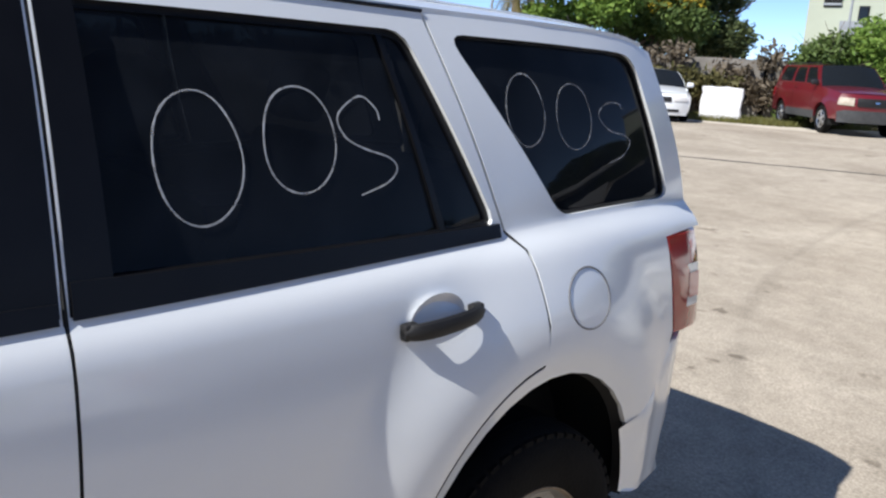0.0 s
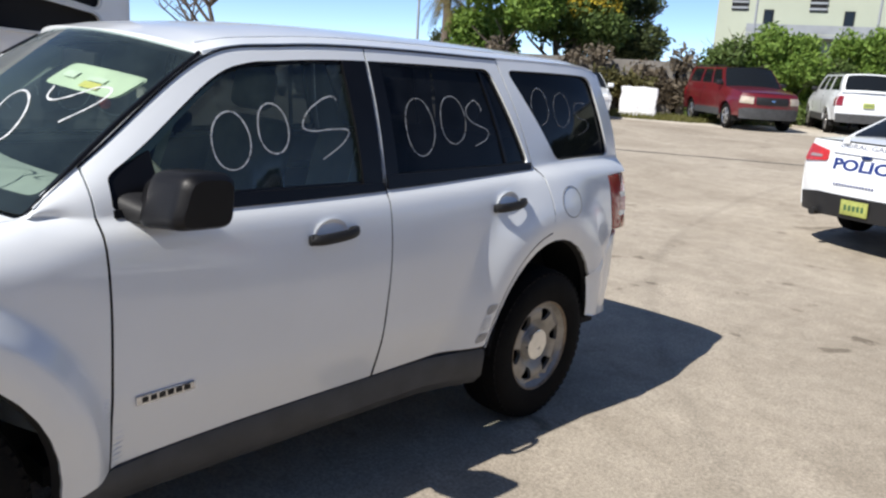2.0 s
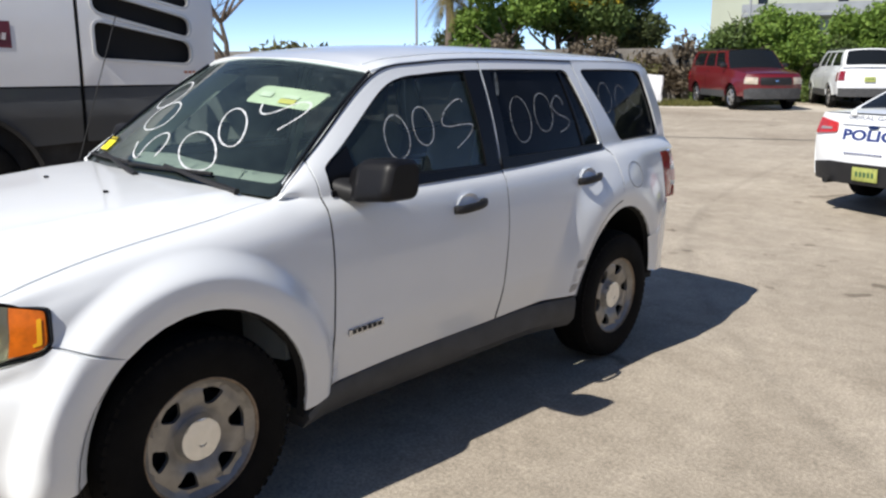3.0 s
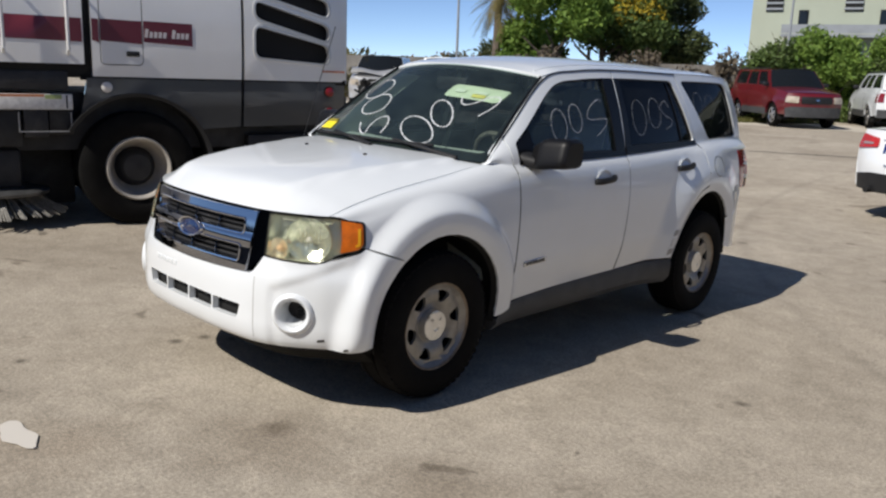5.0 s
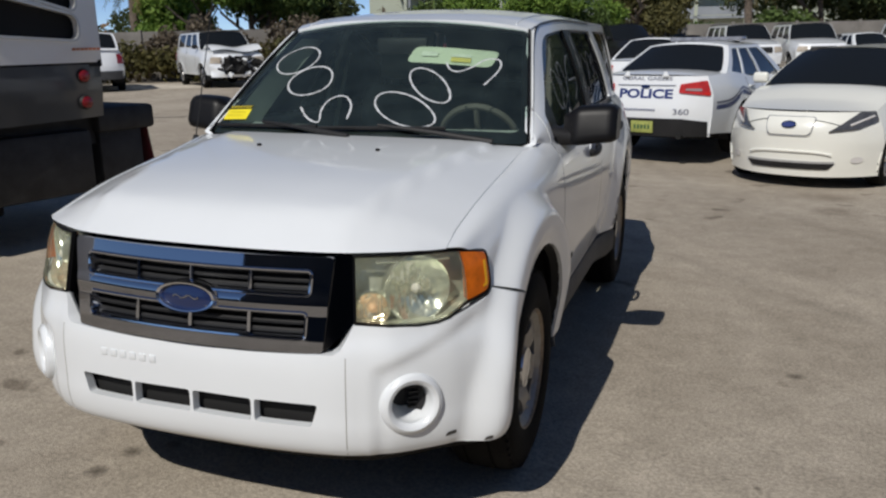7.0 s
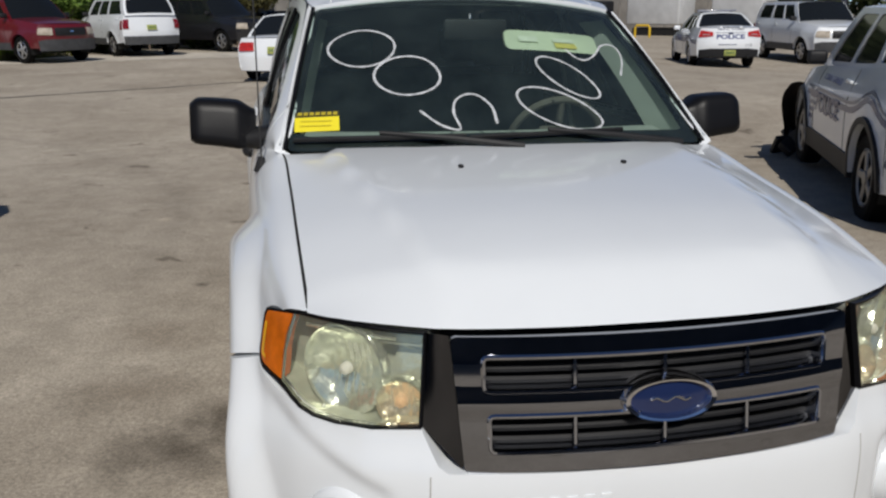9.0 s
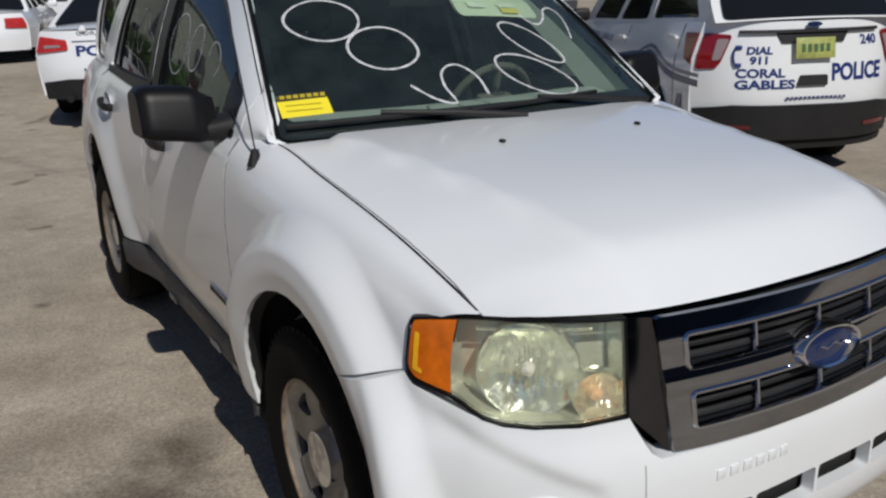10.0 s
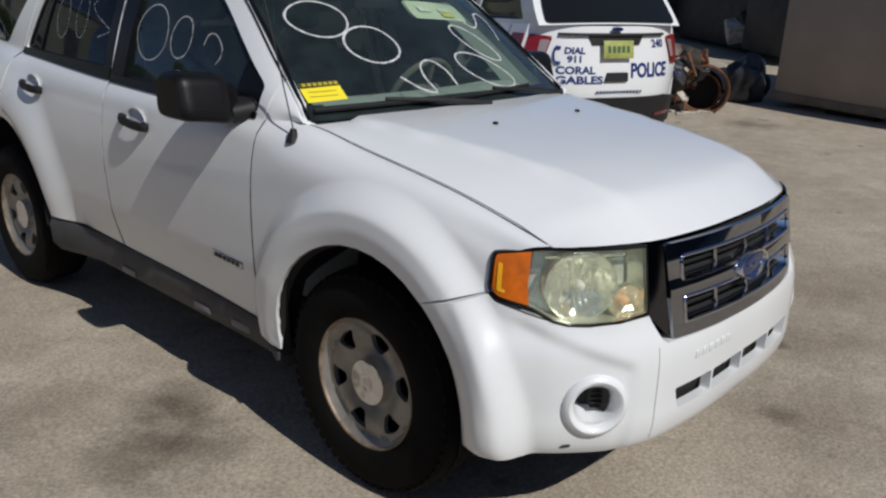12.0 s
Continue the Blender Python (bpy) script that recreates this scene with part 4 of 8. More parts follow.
for k, (r, d) in enumerate(((1.06, -0.02), (1.08, 0.010), (1.0, 0.026), (0.90, 0.024), (0.85, 0.010))):
    loops.append([grille_pt(0.096 * r * math.cos(a), 0.775 + 0.041 * r * math.sin(a), d + 0.012) for a in [2 * math.pi * i / 40 for i in range(40)]])
rings(bm, loops, True, False)
oval = part("emblem", bm, BRIGHT, grille, "blue oval emblem with a chrome rim")
bm = B()
sheet(bm, lambda r, a: grille_pt(0.083 * r * math.cos(a), 0.775 + 0.0352 * r * math.sin(a), 0.025 + 0.005 * (1 - r * r)), 4, 40, (0.01, 1), (0, 2 * math.pi))
part("emblem_field", bm, BLUE_OVAL, oval)
bm = B()
tube(bm, [grille_pt(x, 0.775 + 0.004 * math.sin(x * 150), 0.030) for x in [lerp(-0.042, 0.042, k / 16) for k in range(17)]], 0.003, 6)
part("emblem_scroll", bm, CHROME, oval)

# head lamps
def head_lamp(s):
    F = lambda a, z: front(s * a, z)
    In = lambda d: (lambda a, z: front(s * a, z) + Vector((-s * d * 0.55, d * 0.83, 0)))
    belly = [(0.505, 0.727), (0.60, 0.719), (0.68, 0.714), (0.735, 0.716), (0.772, 0.725), (0.800, 0.738), (0.822, 0.750), (0.85, 0.760)]
    whole = belly + rounded([(0.85, 0.760), (0.93, 0.775), (0.950, 0.792), (0.950, 0.886), (0.80, 0.903), (0.505, 0.903)], 0.018, 3)[4:-4] + [(0.505, 0.903)]
    lamp = part("head_lamp_housing", panel(whole, In(0.085), (0.05, 0.05), flange=lambda co: (s * 0.035, -0.055, 0)), REFLECTOR, suv, "clouded yellowed head lamp with an amber corner lens")
    clear = [(x + (0.003 if x < 0.51 else 0), z + 0.004) for x, z in belly[:-1]] + [(0.838, 0.760), (0.842, 0.82), (0.838, 0.897), (0.80, 0.900), (0.508, 0.900)]
    lens = part("lens", outward(panel(clear, F, (0.04, 0.035), flange=lambda co: (-s * 0.006, 0.008, 0)), (s * 0.5, -1, 0)), LENS, lamp)
    lens.visible_shadow = False
    amb = [(0.841, 0.762), (0.846, 0.82), (0.842, 0.896)] + rounded([(0.842, 0.896), (0.943, 0.884), (0.944, 0.796), (0.925, 0.779), (0.841, 0.762)], 0.012, 3)[4:-4]
    part("amber_lens", panel(amb, F, (0.03, 0.03), flange=lambda co: (-s * 0.02, 0.03, 0)), AMBER, lamp)
    strip = rounded([(0.905, 0.788), (0.930, 0.793), (0.932, 0.866), (0.918, 0.864), (0.916, 0.800), (0.905, 0.797)], 0.003, 2)
    part("amber_reflector", panel(strip, lambda a, z: front(s * a, z) + Vector((s * 0.0015, -0.0015, 0)), (0.02, 0.02)), AMBER_PALE, lamp)
    rim_ = [(x - (0.004 if x < 0.51 else 0) + (0.003 if x > 0.74 else 0), z - 0.0038) for x, z in belly] + rounded([(0.855, 0.7545), (0.931, 0.769), (0.9555, 0.789), (0.956, 0.8895), (0.80, 0.907), (0.501, 0.907)], 0.018, 3)[4:-4] + [(0.501, 0.907)]
    part("lamp_seal", panel(rim_, lambda a, z: front(s * a, z) + Vector((s * 0.0012, -0.0018, 0)), (0.05, 0.05), [whole], lambda co: (-s * 0.008, 0.012, 0)), TRIM, lamp)
    for a, z, r, dep in ((0.690, 0.802, 0.094, 0.055), (0.566, 0.755, 0.047, 0.03)):
        c = In(0.050)(a, z)
        d = (F(a + 0.02, z) - F(a - 0.02, z)).normalized()
        m = facing(c, d * s, (0, 0, 1))
        bm = B()
        # a dished reflector with upright flutes across its middle, in a raised ring
        flutes = 0.0022 if r > 0.05 else 0.0010
        def dish(u, q):
            rr = r * u
            x_, y_ = rr * math.cos(q), rr * math.sin(q)
            al = -dep * 0.75 * (1 - u * u) + 0.012
            al += flutes * math.sin(x_ * 2 * math.pi / (0.017 if r > 0.05 else 0.010)) * (1 - sstep(0.55, 0.72, u))
            al += 0.0035 * math.sin(5 * q + 0.6) * sstep(0.6, 0.8, u) * (1 - sstep(0.9, 1.0, u))
            return Vector((x_, y_, al))
        sheet(bm, dish, 14, 64, (0.02, 1), (0, 2 * math.pi))
        lathe(bm, [(0.012, r), (0.018, r * 1.03), (0.012, r * 1.06), (-0.01, r * 1.07)], 48, "z")
        part("lamp_bowl", bm, FACETS, lamp, m=m)
        bm = B()
        lathe(bm, [(-0.02, 0.001), (0.0, 0.014), (0.012, 0.012), (0.018, 0.001)], 14, "z")
        part("bulb", bm, PALE_BULB if r < 0.05 else CLEAR_LENS, lamp, m=m)
        if r < 0.05:
            # clear bulging glass over the small lamp
            dome_ = part("indicator_glass", lathe(B(), [(0.004, r * 1.02), (0.018, r * 0.97), (0.034, r * 0.78), (0.044, r * 0.45), (0.048, 0.001)], 28, "z"), INDICATOR_GLASS, lamp, m=m)
            dome_.visible_shadow = False
    # ledge above the bowl
    bm = B()
    tube(bm, [In(0.018)(lerp(0.575, 0.80, k / 8), 0.884 - 0.004 * (k / 8) ** 2) for k in range(9)], 0.004, 6)
    part("lamp_ledge", bm, FACETS, lamp)
    # ribbed inner wall towards the grille
    bm = B()
    sheet(bm, lambda u, w: In(lerp(0.012, 0.08, u))(lerp(0.512, 0.535, u), lerp(0.716, 0.895, w)), 2, 6)
    part("lamp_cheek", bm, FACETS, lamp)


for s in (1, -1):
    head_lamp(s)


# wheels
def wheel(x, y, s):
    """A steel wheel with six windows and a cap, on a blackwall tyre; its face looks along s."""
    bm = lathe(B(), [(-0.10, 0.205), (-0.115, 0.225), (-0.122, 0.29), (-0.108, 0.338), (-0.085, 0.356), (-0.05, 0.3615), (-0.048, 0.355), (-0.040, 0.355), (-0.038, 0.362),
                                        (0.0, 0.3625), (0.038, 0.362), (0.040, 0.355), (0.048, 0.355), (0.05, 0.3615), (0.085, 0.356), (0.098, 0.346), (0.113, 0.325), (0.1215, 0.30), (0.1225, 0.27), (0.118, 0.235), (0.108, 0.213), (0.10, 0.205)], 56)
    for k in range(56):
        box(bm, (0.094, 0, 0.3415), (0.022, 0.026, 0.014), 0, Matrix.Rotation(2 * math.pi * k / 56, 4, "X"))
    w = part("tyre", bm, RUBBER, suv, m=Matrix.Translation((x, y, HUB_Z + 0.002)) @ Matrix.Rotation(0 if s > 0 else math.pi, 4, "Z"))
    holes = []
    for k in range(6):
        t = math.pi / 3 * k + 0.2
        pts = []
        for r, da in ((0.116, 0.13), (0.142, 0.205), (0.171, 0.265), (0.177, 0.0), (0.171, -0.265), (0.142, -0.205), (0.116, -0.13)):
            pts.append((r * math.cos(t - da), r * math.sin(t - da)))
        holes.append(rounded(pts, 0.018, 4))
    prof = curve_through([(0.0, 0.055), (0.06, 0.057), (0.085, 0.056), (0.105, 0.070), (0.13, 0.082), (0.16, 0.086), (0.178, 0.080), (0.19, 0.082), (0.198, 0.094), (0.208, 0.104)])
    face = part("rim", panel(circle(0, 0, 0.208, n=64), lambda a, b: Vector((float(prof(math.hypot(a, b))[0]), a, b)), (0.018, 0.018), holes, (-0.018, 0, 0)), STEEL, w, "silver steel rim with six openings")
    part("rim_lip", lathe(B(), [(0.088, 0.1985), (0.1075, 0.2085), (0.1095, 0.2125), (0.107, 0.216), (0.100, 0.215)], 48), RUSTY_LIP, w)
    # domed cap with six shallow lobes round a small centre boss
    def dome(u, q):
        lobe = 0.0022 * (0.5 + 0.5 * math.cos(6 * q)) * sstep(0.3, 0.55, u) * (1 - sstep(0.75, 0.92, u))
        return Vector((0.098 - 0.006 * u * u - 0.042 * sstep(0.86, 1.0, u) - lobe - 0.004 * (1 - sstep(0.24, 0.34, u)), 0.082 * u * math.cos(q), 0.082 * u * math.sin(q)))
    part("cap", outward(sheet(B(), dome, 16, 48, (0.01, 1), (0, 2 * math.pi)), (1, 0, 0)), mat("hub_cap_metal", (0.66, 0.67, 0.69), 0.16, 1.0, vary_rough=0.05), w, "bright lobed hub cap")
    part("drum", lathe(B(), [(0.02, 0.002), (0.02, 0.15), (-0.08, 0.16), (-0.08, 0.203), (0.095, 0.205)], 28), DARK, w)
    return w


for y in WHEEL_Y:
    for s in (1, -1):
        wheel(s * 0.715, y, s)


# door mirrors
MIRROR_CAP = mat("faded_black_plastic", (0.006, 0.006, 0.007), 0.42, 0, 0.22, bump=0.05, bump_scale=300, var=0.15)


def door_mirror(s):
    """A squared housing with a flat front face, on a wedge that grows out of the black sail."""
    bm = B()
    loops = []
    for k in range(15):
        t = k / 14
        x = lerp(0.790, 1.003, t)
        grow = 1 - 0.30 * (1 - sstep(0, 0.30, t)) - 0.20 * sstep(0.86, 1.0, t) ** 2
        cz = 1.176 + 0.012 * t - 0.018 * (1 - t) ** 2
        cy = -0.622 + 0.02 * t
        ring = []
        for i in range(36):
            a = 2 * math.pi * i / 36
            ca, sa = math.cos(a), math.sin(a)
            py = 0.085 * math.copysign(abs(ca) ** 0.45, ca) * grow
            pz = 0.082 * math.copysign(abs(sa) ** 0.40, sa) * (grow if sa > 0 else 0.4 + 0.6 * grow)
            ring.append((s * x, cy + py + (0.022 * (pz / 0.09) if py < 0 else 0), cz + pz - (0.014 * t if pz > 0 else 0)))
        loops.append(ring)
    rings(bm, loops)
    mir = part("door_mirror", bm, MIRROR_CAP, suv, "black plastic door mirror")
    bm = B()
    loops = []
    for k in range(7):
        t = k / 6
        x, y, z = lerp(0.725, 0.86, t), lerp(-0.672, -0.622, t), lerp(1.128, 1.116, t)
        hy, hz = lerp(0.068, 0.066, t), lerp(0.045, 0.026, t)
        loops.append([(s * x, y + hy * math.copysign(abs(math.cos(a)) ** 0.7, math.cos(a)), z + hz * math.copysign(abs(math.sin(a)) ** 0.7, math.sin(a))) for a in [2 * math.pi * i / 20 for i in range(20)]])
    rings(bm, loops)
    part("mirror_foot", bm, BLACK, mir)
    bm = B()
    box(bm, (s * 0.912, -0.534, 1.172), (0.125, 0.006, 0.105), 0.003)
    part("mirror_glass", bm, CHROME, mir)


for s in (1, -1):
    door_mirror(s)

# wipers, cowl, aerial
bm = B()
sheet(bm, lambda a, b: Vector((lerp(-0.70, 0.70, a), lerp(float(COWL(abs(lerp(-0.70, 0.70, a)))[0]) - 0.02, screen(lerp(-1, 1, a), 0.0).y + 0.02, b), lerp(1.085, 1.105, b) - 0.02 * (2 * a - 1) ** 2)), 20, 2)
part("cowl", bm, BLACK, suv)
for x0, x1, tip in ((0.12, 0.58, 0.10), (-0.42, 0.02, 0.085)):
    bm = B()
    a0, b0 = screen(x0 / 0.7, 0.02), screen(x1 / 0.7, 0.02)
    tube(bm, [screen(x1 / 0.7, -0.02) + Vector((0, -0.03, 0.02)), screen(lerp(x0, x1, 0.5) / 0.7, 0.03) + Vector((0, -0.03, 0.02)), screen(x0 / 0.7, 0.075) + Vector((0, -0.02, 0.012))], [0.013, 0.009, 0.007], 8)
    arm = part("wiper", bm, BLACK, suv)
    bm = B()
    tube(bm, [screen(lerp(x0 - 0.26, x0 + 0.27, k / 8) / 0.7, lerp(0.045, 0.075, k / 8) if x0 > 0 else lerp(0.05, 0.055, k / 8)) + Vector((0, -0.012, 0.008)) for k in range(9)], 0.008, 6)
    part("blade", bm, BLACK, arm)
bm = B()
base = Vector((-0.778, -0.955, 1.055))
tube(bm, [base, base + Vector((0.004, 0.0, 0.045))], [0.022, 0.010], 10)
tube(bm, [base + Vector((0.004, 0, 0.04)), base + Vector((0.0, 0.22, 0.72))], 0.0024, 6)
part("aerial", bm, BLACK, suv)

# rear: lamps, bumper, tailgate
QR = curve_through([(0, 0, 2.205), (0.3, 0.3, 2.195), (0.55, 0.54, 2.16), (0.70, 0.68, 2.09), (0.80, 0.745, 2.0), (1.0, 0.79, 1.80), (1.2, 0.80, 1.62)])


def rear(a, z):
    x, y = QR(abs(a))
    k = sstep(0.90, 1.05, abs(a))
    if k > 0:
        x = x * (1 - k) + side(y, up(y, z)[1]).x * k
    return Vector((math.copysign(x, a) if a else 0, y - 0.05 * sstep(0.60, 0.35, z) if abs(a) < 0.8 else y, z))


half = [(0, 0.38), (0.5, 0.38), (0.8, 0.40), (0.96, 0.42), (1.079, 0.445), (1.090, 0.50), (1.108, 0.55), (1.130, 0.60), (1.160, 0.655), (1.03, 0.71), (0.82, 0.82), (0.7, 0.84), (0, 0.84)]
part("rear_bumper", panel(half + [(-a, z) for a, z in half[-2:0:-1]], rear, (0.06, 0.05), flange=lambda co: (0, -0.03, 0)), WHITE, suv)
for s in (1, -1):
    bm = B()
    loops = []
    for k in range(9):
        z = lerp(0.862, 1.135, k / 8)
        yf = lerp(1.905, 1.85, k / 8)
        X_ = lambda y: side(y, up(y, z)[1]).x
        bulge = 0.008 * math.sin(math.pi * k / 8)
        tuck = 0.02 * (k / 8)
        loops.append([(s * (X_(yf) - 0.04), yf, z), (s * (X_(yf) + 0.002), yf, z), (s * (X_(1.95) + 0.006 + bulge), 1.95, z), (s * (X_(2.03) + 0.002 + bulge), 2.03, z), (s * (X_(2.1) - 0.012), 2.09 - tuck, z), (s * (X_(2.1) - 0.08), 2.135 - tuck, z), (s * (X_(1.95) - 0.12), 1.98, z)])
    rings(bm, loops)
    tl = part("tail_lamp", bm, mat("pale_red_lens", (0.36, 0.022, 0.024), 0.15, 0, 0.5, 0.6, var=0.15, scale=20), suv, "red tail lamp with a clear middle")
    bm = B()
    z0, z1 = 0.93, 1.05
    sheet(bm, lambda a, b: side(lerp(1.955, 2.025, a), up(lerp(1.955, 2.025, a), lerp(z0, z1, b))[1], s) + Vector((s * 0.0125, 0, 0)), 3, 5)
    part("clear_lens", bm, CLEAR_LENS, tl)
    bm = B()
    sheet(bm, lambda a, b: side(lerp(1.962, 2.025, a), up(lerp(1.962, 2.025, a), lerp(0.955, 1.026, b))[1], s) + Vector((s * 0.0150, 0, 0)), 3, 5)
    part("pink_lens", bm, mat("pink_lens", (0.55, 0.17, 0.16), 0.2, 0, 0.5, 0.5), tl)


def tailgate(a, z):
    x = a * lerp(0.66, 0.555, sstep(1.1, 1.6, z))
    return Vector((x, lerp(2.19, 1.90, max(0.0, (z - 1.05) / 0.60) ** 1.3) - 0.06 * abs(a) ** 3, z))


bm = B()
sheet(bm, tailgate, 16, 16, (-1, 1), (0.84, 1.645))
part("tailgate", bm, WHITE, suv)
part("rear_glass", panel(rounded([(-0.86, 1.20), (0.86, 1.20), (0.80, 1.54), (-0.80, 1.54)], 0.05, 3), lambda a, z: tailgate(a, z) + Vector((0, 0.008, 0)), (0.1, 0.06), flange=(0, -0.006, 0)), mat("rear_glass_dark", (0.012, 0.013, 0.014), 0.05), suv)

# inside: tub, dashboard, steering wheel, seats
bm = B()
box(bm, (0, 0.55, 0.36), (1.36, 2.9, 0.06))
part("floor_pan", bm, DARK, suv)
for s in (1, -1):
    for y0, y1, v0 in ((-0.78, 0.80, 0.1), (0.80, 2.05, 2.5)):
        bm = B()
        sheet(bm, lambda a, b: side(lerp(y0, y1, a), b, s) - Vector((s * 0.08 if b < 3.6 else s * 0.05, 0, 0)), 14, 6, (0, 1), (v0, 3.95))
        part("door_lining", bm, LINER, suv)
bm = B()
sheet(bm, lambda a, b: roof(lerp(-0.56, 0.56, a), lerp(-0.36, 1.85, b)) - Vector((0, 0, 0.035)), 10, 12)
part("headlining", bm, mat("headlining", (0.30, 0.31, 0.30), 0.9), suv)
bm = B()
loops = []
for k in range(17):
    x = lerp(-0.70, 0.70, k / 16)
    y0 = screen(x / 0.7, 0.03).y
    loops.append([(x, y0 + 0.03, 1.095), (x, y0 + 0.25, 1.145), (x, y0 + 0.40, 1.13), (x, y0 + 0.46, 1.07), (x, y0 + 0.45, 0.80), (x, y0 + 0.25, 0.5), (x, y0 + 0.02, 0.5)])
part("dashboard", rings(B(), loops), DASH, suv)
bm = B()
for c in ((0, 0, 0),):
    tube(bm, [(0.185 * math.cos(a), 0.185 * math.sin(a), 0) for a in [2 * math.pi * k / 32 for k in range(32)]], 0.015, 8, True)
    box(bm, (0, -0.01, -0.02), (0.16, 0.13, 0.05), 0.02)
    for a in (0.15, math.pi - 0.15, -math.pi / 2):
        tube(bm, [(0.06 * math.cos(a), 0.06 * math.sin(a), -0.02), (0.178 * math.cos(a), 0.178 * math.sin(a), 0)], 0.014, 6)
part("steering_wheel", bm, mat("steering_wheel", (0.13, 0.12, 0.10), 0.6, var=0.1), suv, m=Matrix.Translation((0.36, -0.40, 1.06)) @ Matrix.Rotation(radians(-63), 4, "X"))


def car_seat(x, y, wide=0.5):
    bm = B()
    box(bm, (0, 0, 0.62), (wide, 0.5, 0.18), 0.06, seg=3)
    st = part("seat", bm, SEAT, suv, m=Matrix.Translation((x, y, 0)))
    bm = B()
    box(bm, (0, 0, 0.31), (wide * 0.96, 0.15, 0.66), 0.06, seg=3)
    part("backrest", bm, SEAT, st, m=Matrix.Translation((0, 0.25, 0.66)) @ Matrix.Rotation(radians(-14), 4, "X"))
    for hx in ((0,) if wide < 0.8 else (-0.38, 0.38)):
        bm = B()
        box(bm, (hx, 0.0, 0.76), (0.25, 0.10, 0.19), 0.045, seg=3)
        part("headrest", bm, SEAT, st, m=Matrix.Translation((0, 0.25, 0.66)) @ Matrix.Rotation(radians(-10), 4, "X"))


for x in (0.37, -0.37):
    car_seat(x, 0.12)
car_seat(0, 1.0, 1.22)
# lowered sun visor behind the glass, on the driver's side
vis = rounded([(0.14, 0.645), (0.74, 0.635), (0.79, 0.80), (0.17, 0.80)], 0.05, 4)
visor = part("sun_visor", panel(vis, lambda u, w: screen(u, w) + Vector((0, 0.035, -0.03)), (0.06, 0.06), flange=(0, 0.015, 0.0)), mat("pale_visor", (0.66, 0.72, 0.55), 0.8, var=0.06), suv, "pale sun visor lowered behind the glass")
for u0, u1, w0, w1, mt in ((0.24, 0.36, 0.70, 0.745, "visor_label_pale"), (0.46, 0.60, 0.66, 0.70, "visor_label_yellow"), (0.46, 0.60, 0.705, 0.735, "visor_label_pale")):
    part("visor_label", panel([(u0, w0), (u1, w0), (u1, w1), (u0, w1)], lambda u, w: screen(u, w) + Vector((0, 0.030, -0.026)), (0.06, 0.06)), mat(mt, (0.74, 0.78, 0.66) if mt.endswith("pale") else (0.72, 0.62, 0.16), 0.7, var=0.1, scale=30), visor)
bm = B()
box(bm, (0, 0, 0), (0.24, 0.03, 0.075), 0.012)
part("rear_view_mirror", bm, BLACK, suv, m=Matrix.Translation(screen(0.02, 0.80) + Vector((0, 0.10, -0.03))))

# yellow sale label inside the glass
LB = lambda d: (lambda u, w: screen(u, w) + Vector((0, -d, d)))
lab = part("sale_label", panel([(-0.975, 0.098), (-0.775, 0.103), (-0.782, 0.182), (-0.985, 0.178)], LB(0.004), (0.06, 0.06)), YELLOW, ws, "yellow paper label with unreadable print")
part("label_heading", panel([(-0.985, 0.178), (-0.782, 0.182), (-0.785, 0.212), (-0.988, 0.208)], LB(0.004), (0.06, 0.06)), mat("dark_print", (0.05, 0.045, 0.01), 0.7), ws)
bm = B()
for k in range(7):
    sheet(bm, lambda a, b: LB(0.007)(-0.972 + 0.027 * k + 0.019 * a, 0.186 + 0.017 * b), 1, 1)
for k in range(2):
    sheet(bm, lambda a, b: LB(0.007)(-0.955 + 0.14 * a, 0.152 - 0.026 * k + 0.003 * b), 2, 1)
part("label_print", bm, mat("label_ink", (0.45, 0.36, 0.02), 0.7), lab)

# scuffs: grey rub marks by the rear arch and dark nicks on the bumper corner
SCUFF = mat("rubbed_paint", (0.42, 0.41, 0.39), 0.8, var=0.35, scale=40)
SMEAR = mat("chalky_smear", (0.68, 0.69, 0.68), 0.85, var=0.15, scale=40)
for y0, z0, w_, h_ in ((0.818, 0.600, 0.055, 0.042), (0.785, 0.475, 0.052, 0.045), (0.800, 0.528, 0.040, 0.062)):
    poly = rounded([(y0, z0), (y0 + w_, z0 + 0.01), (y0 + w_ + 0.02, z0 + h_), (y0 + 0.012, z0 + h_)], 0.012, 2)
    part("rub_mark", panel(poly, lambda y, z: side(y, up(y, z)[1], 1) + Vector((0.0025, 0, 0)), (0.012, 0.012)), SCUFF if h_ < 0.06 else SMEAR, [o for o in suv.children if o.name.startswith("rear_door")][0])
for a0, z0, w_ in ((0.755, 0.372, 0.035), (0.86, 0.345, 0.02), (-0.74, 0.36, 0.03)):
    part("nick", panel(rounded([(a0, z0), (a0 + w_, z0 + 0.004), (a0 + w_, z0 + 0.016), (a0 + 0.006, z0 + 0.013)], 0.005, 2), lambda a, z: front(a, z) + Vector((0, -0.002, 0)), (0.02, 0.02)), mat("dark_nick", (0.06, 0.055, 0.05), 0.9), bumper)


# ---- marker writing on the glass ----
def stroke(pts, n=40):
    """A smooth line through points, evenly sampled."""
    f = curve_through([(i, *p) for i, p in enumerate(pts)])
    return [tuple(f(k * (len(pts) - 1) / n)) for k in range(n + 1)]


def ring_stroke(cx, cy, rx, ry, shear=0.0, n=36, start=1.6):
    out = []
    for k in range(n + 1):
        a = start + 2 * math.pi * k / n
        wob = 1 + 0.035 * math.sin(2 * a + cx * 7) + 0.02 * math.sin(3 * a + cy * 9)
        x, y = rx * math.cos(a) * wob, ry * math.sin(a)
        out.append((cx + x, cy + y + shear * x))
    return out


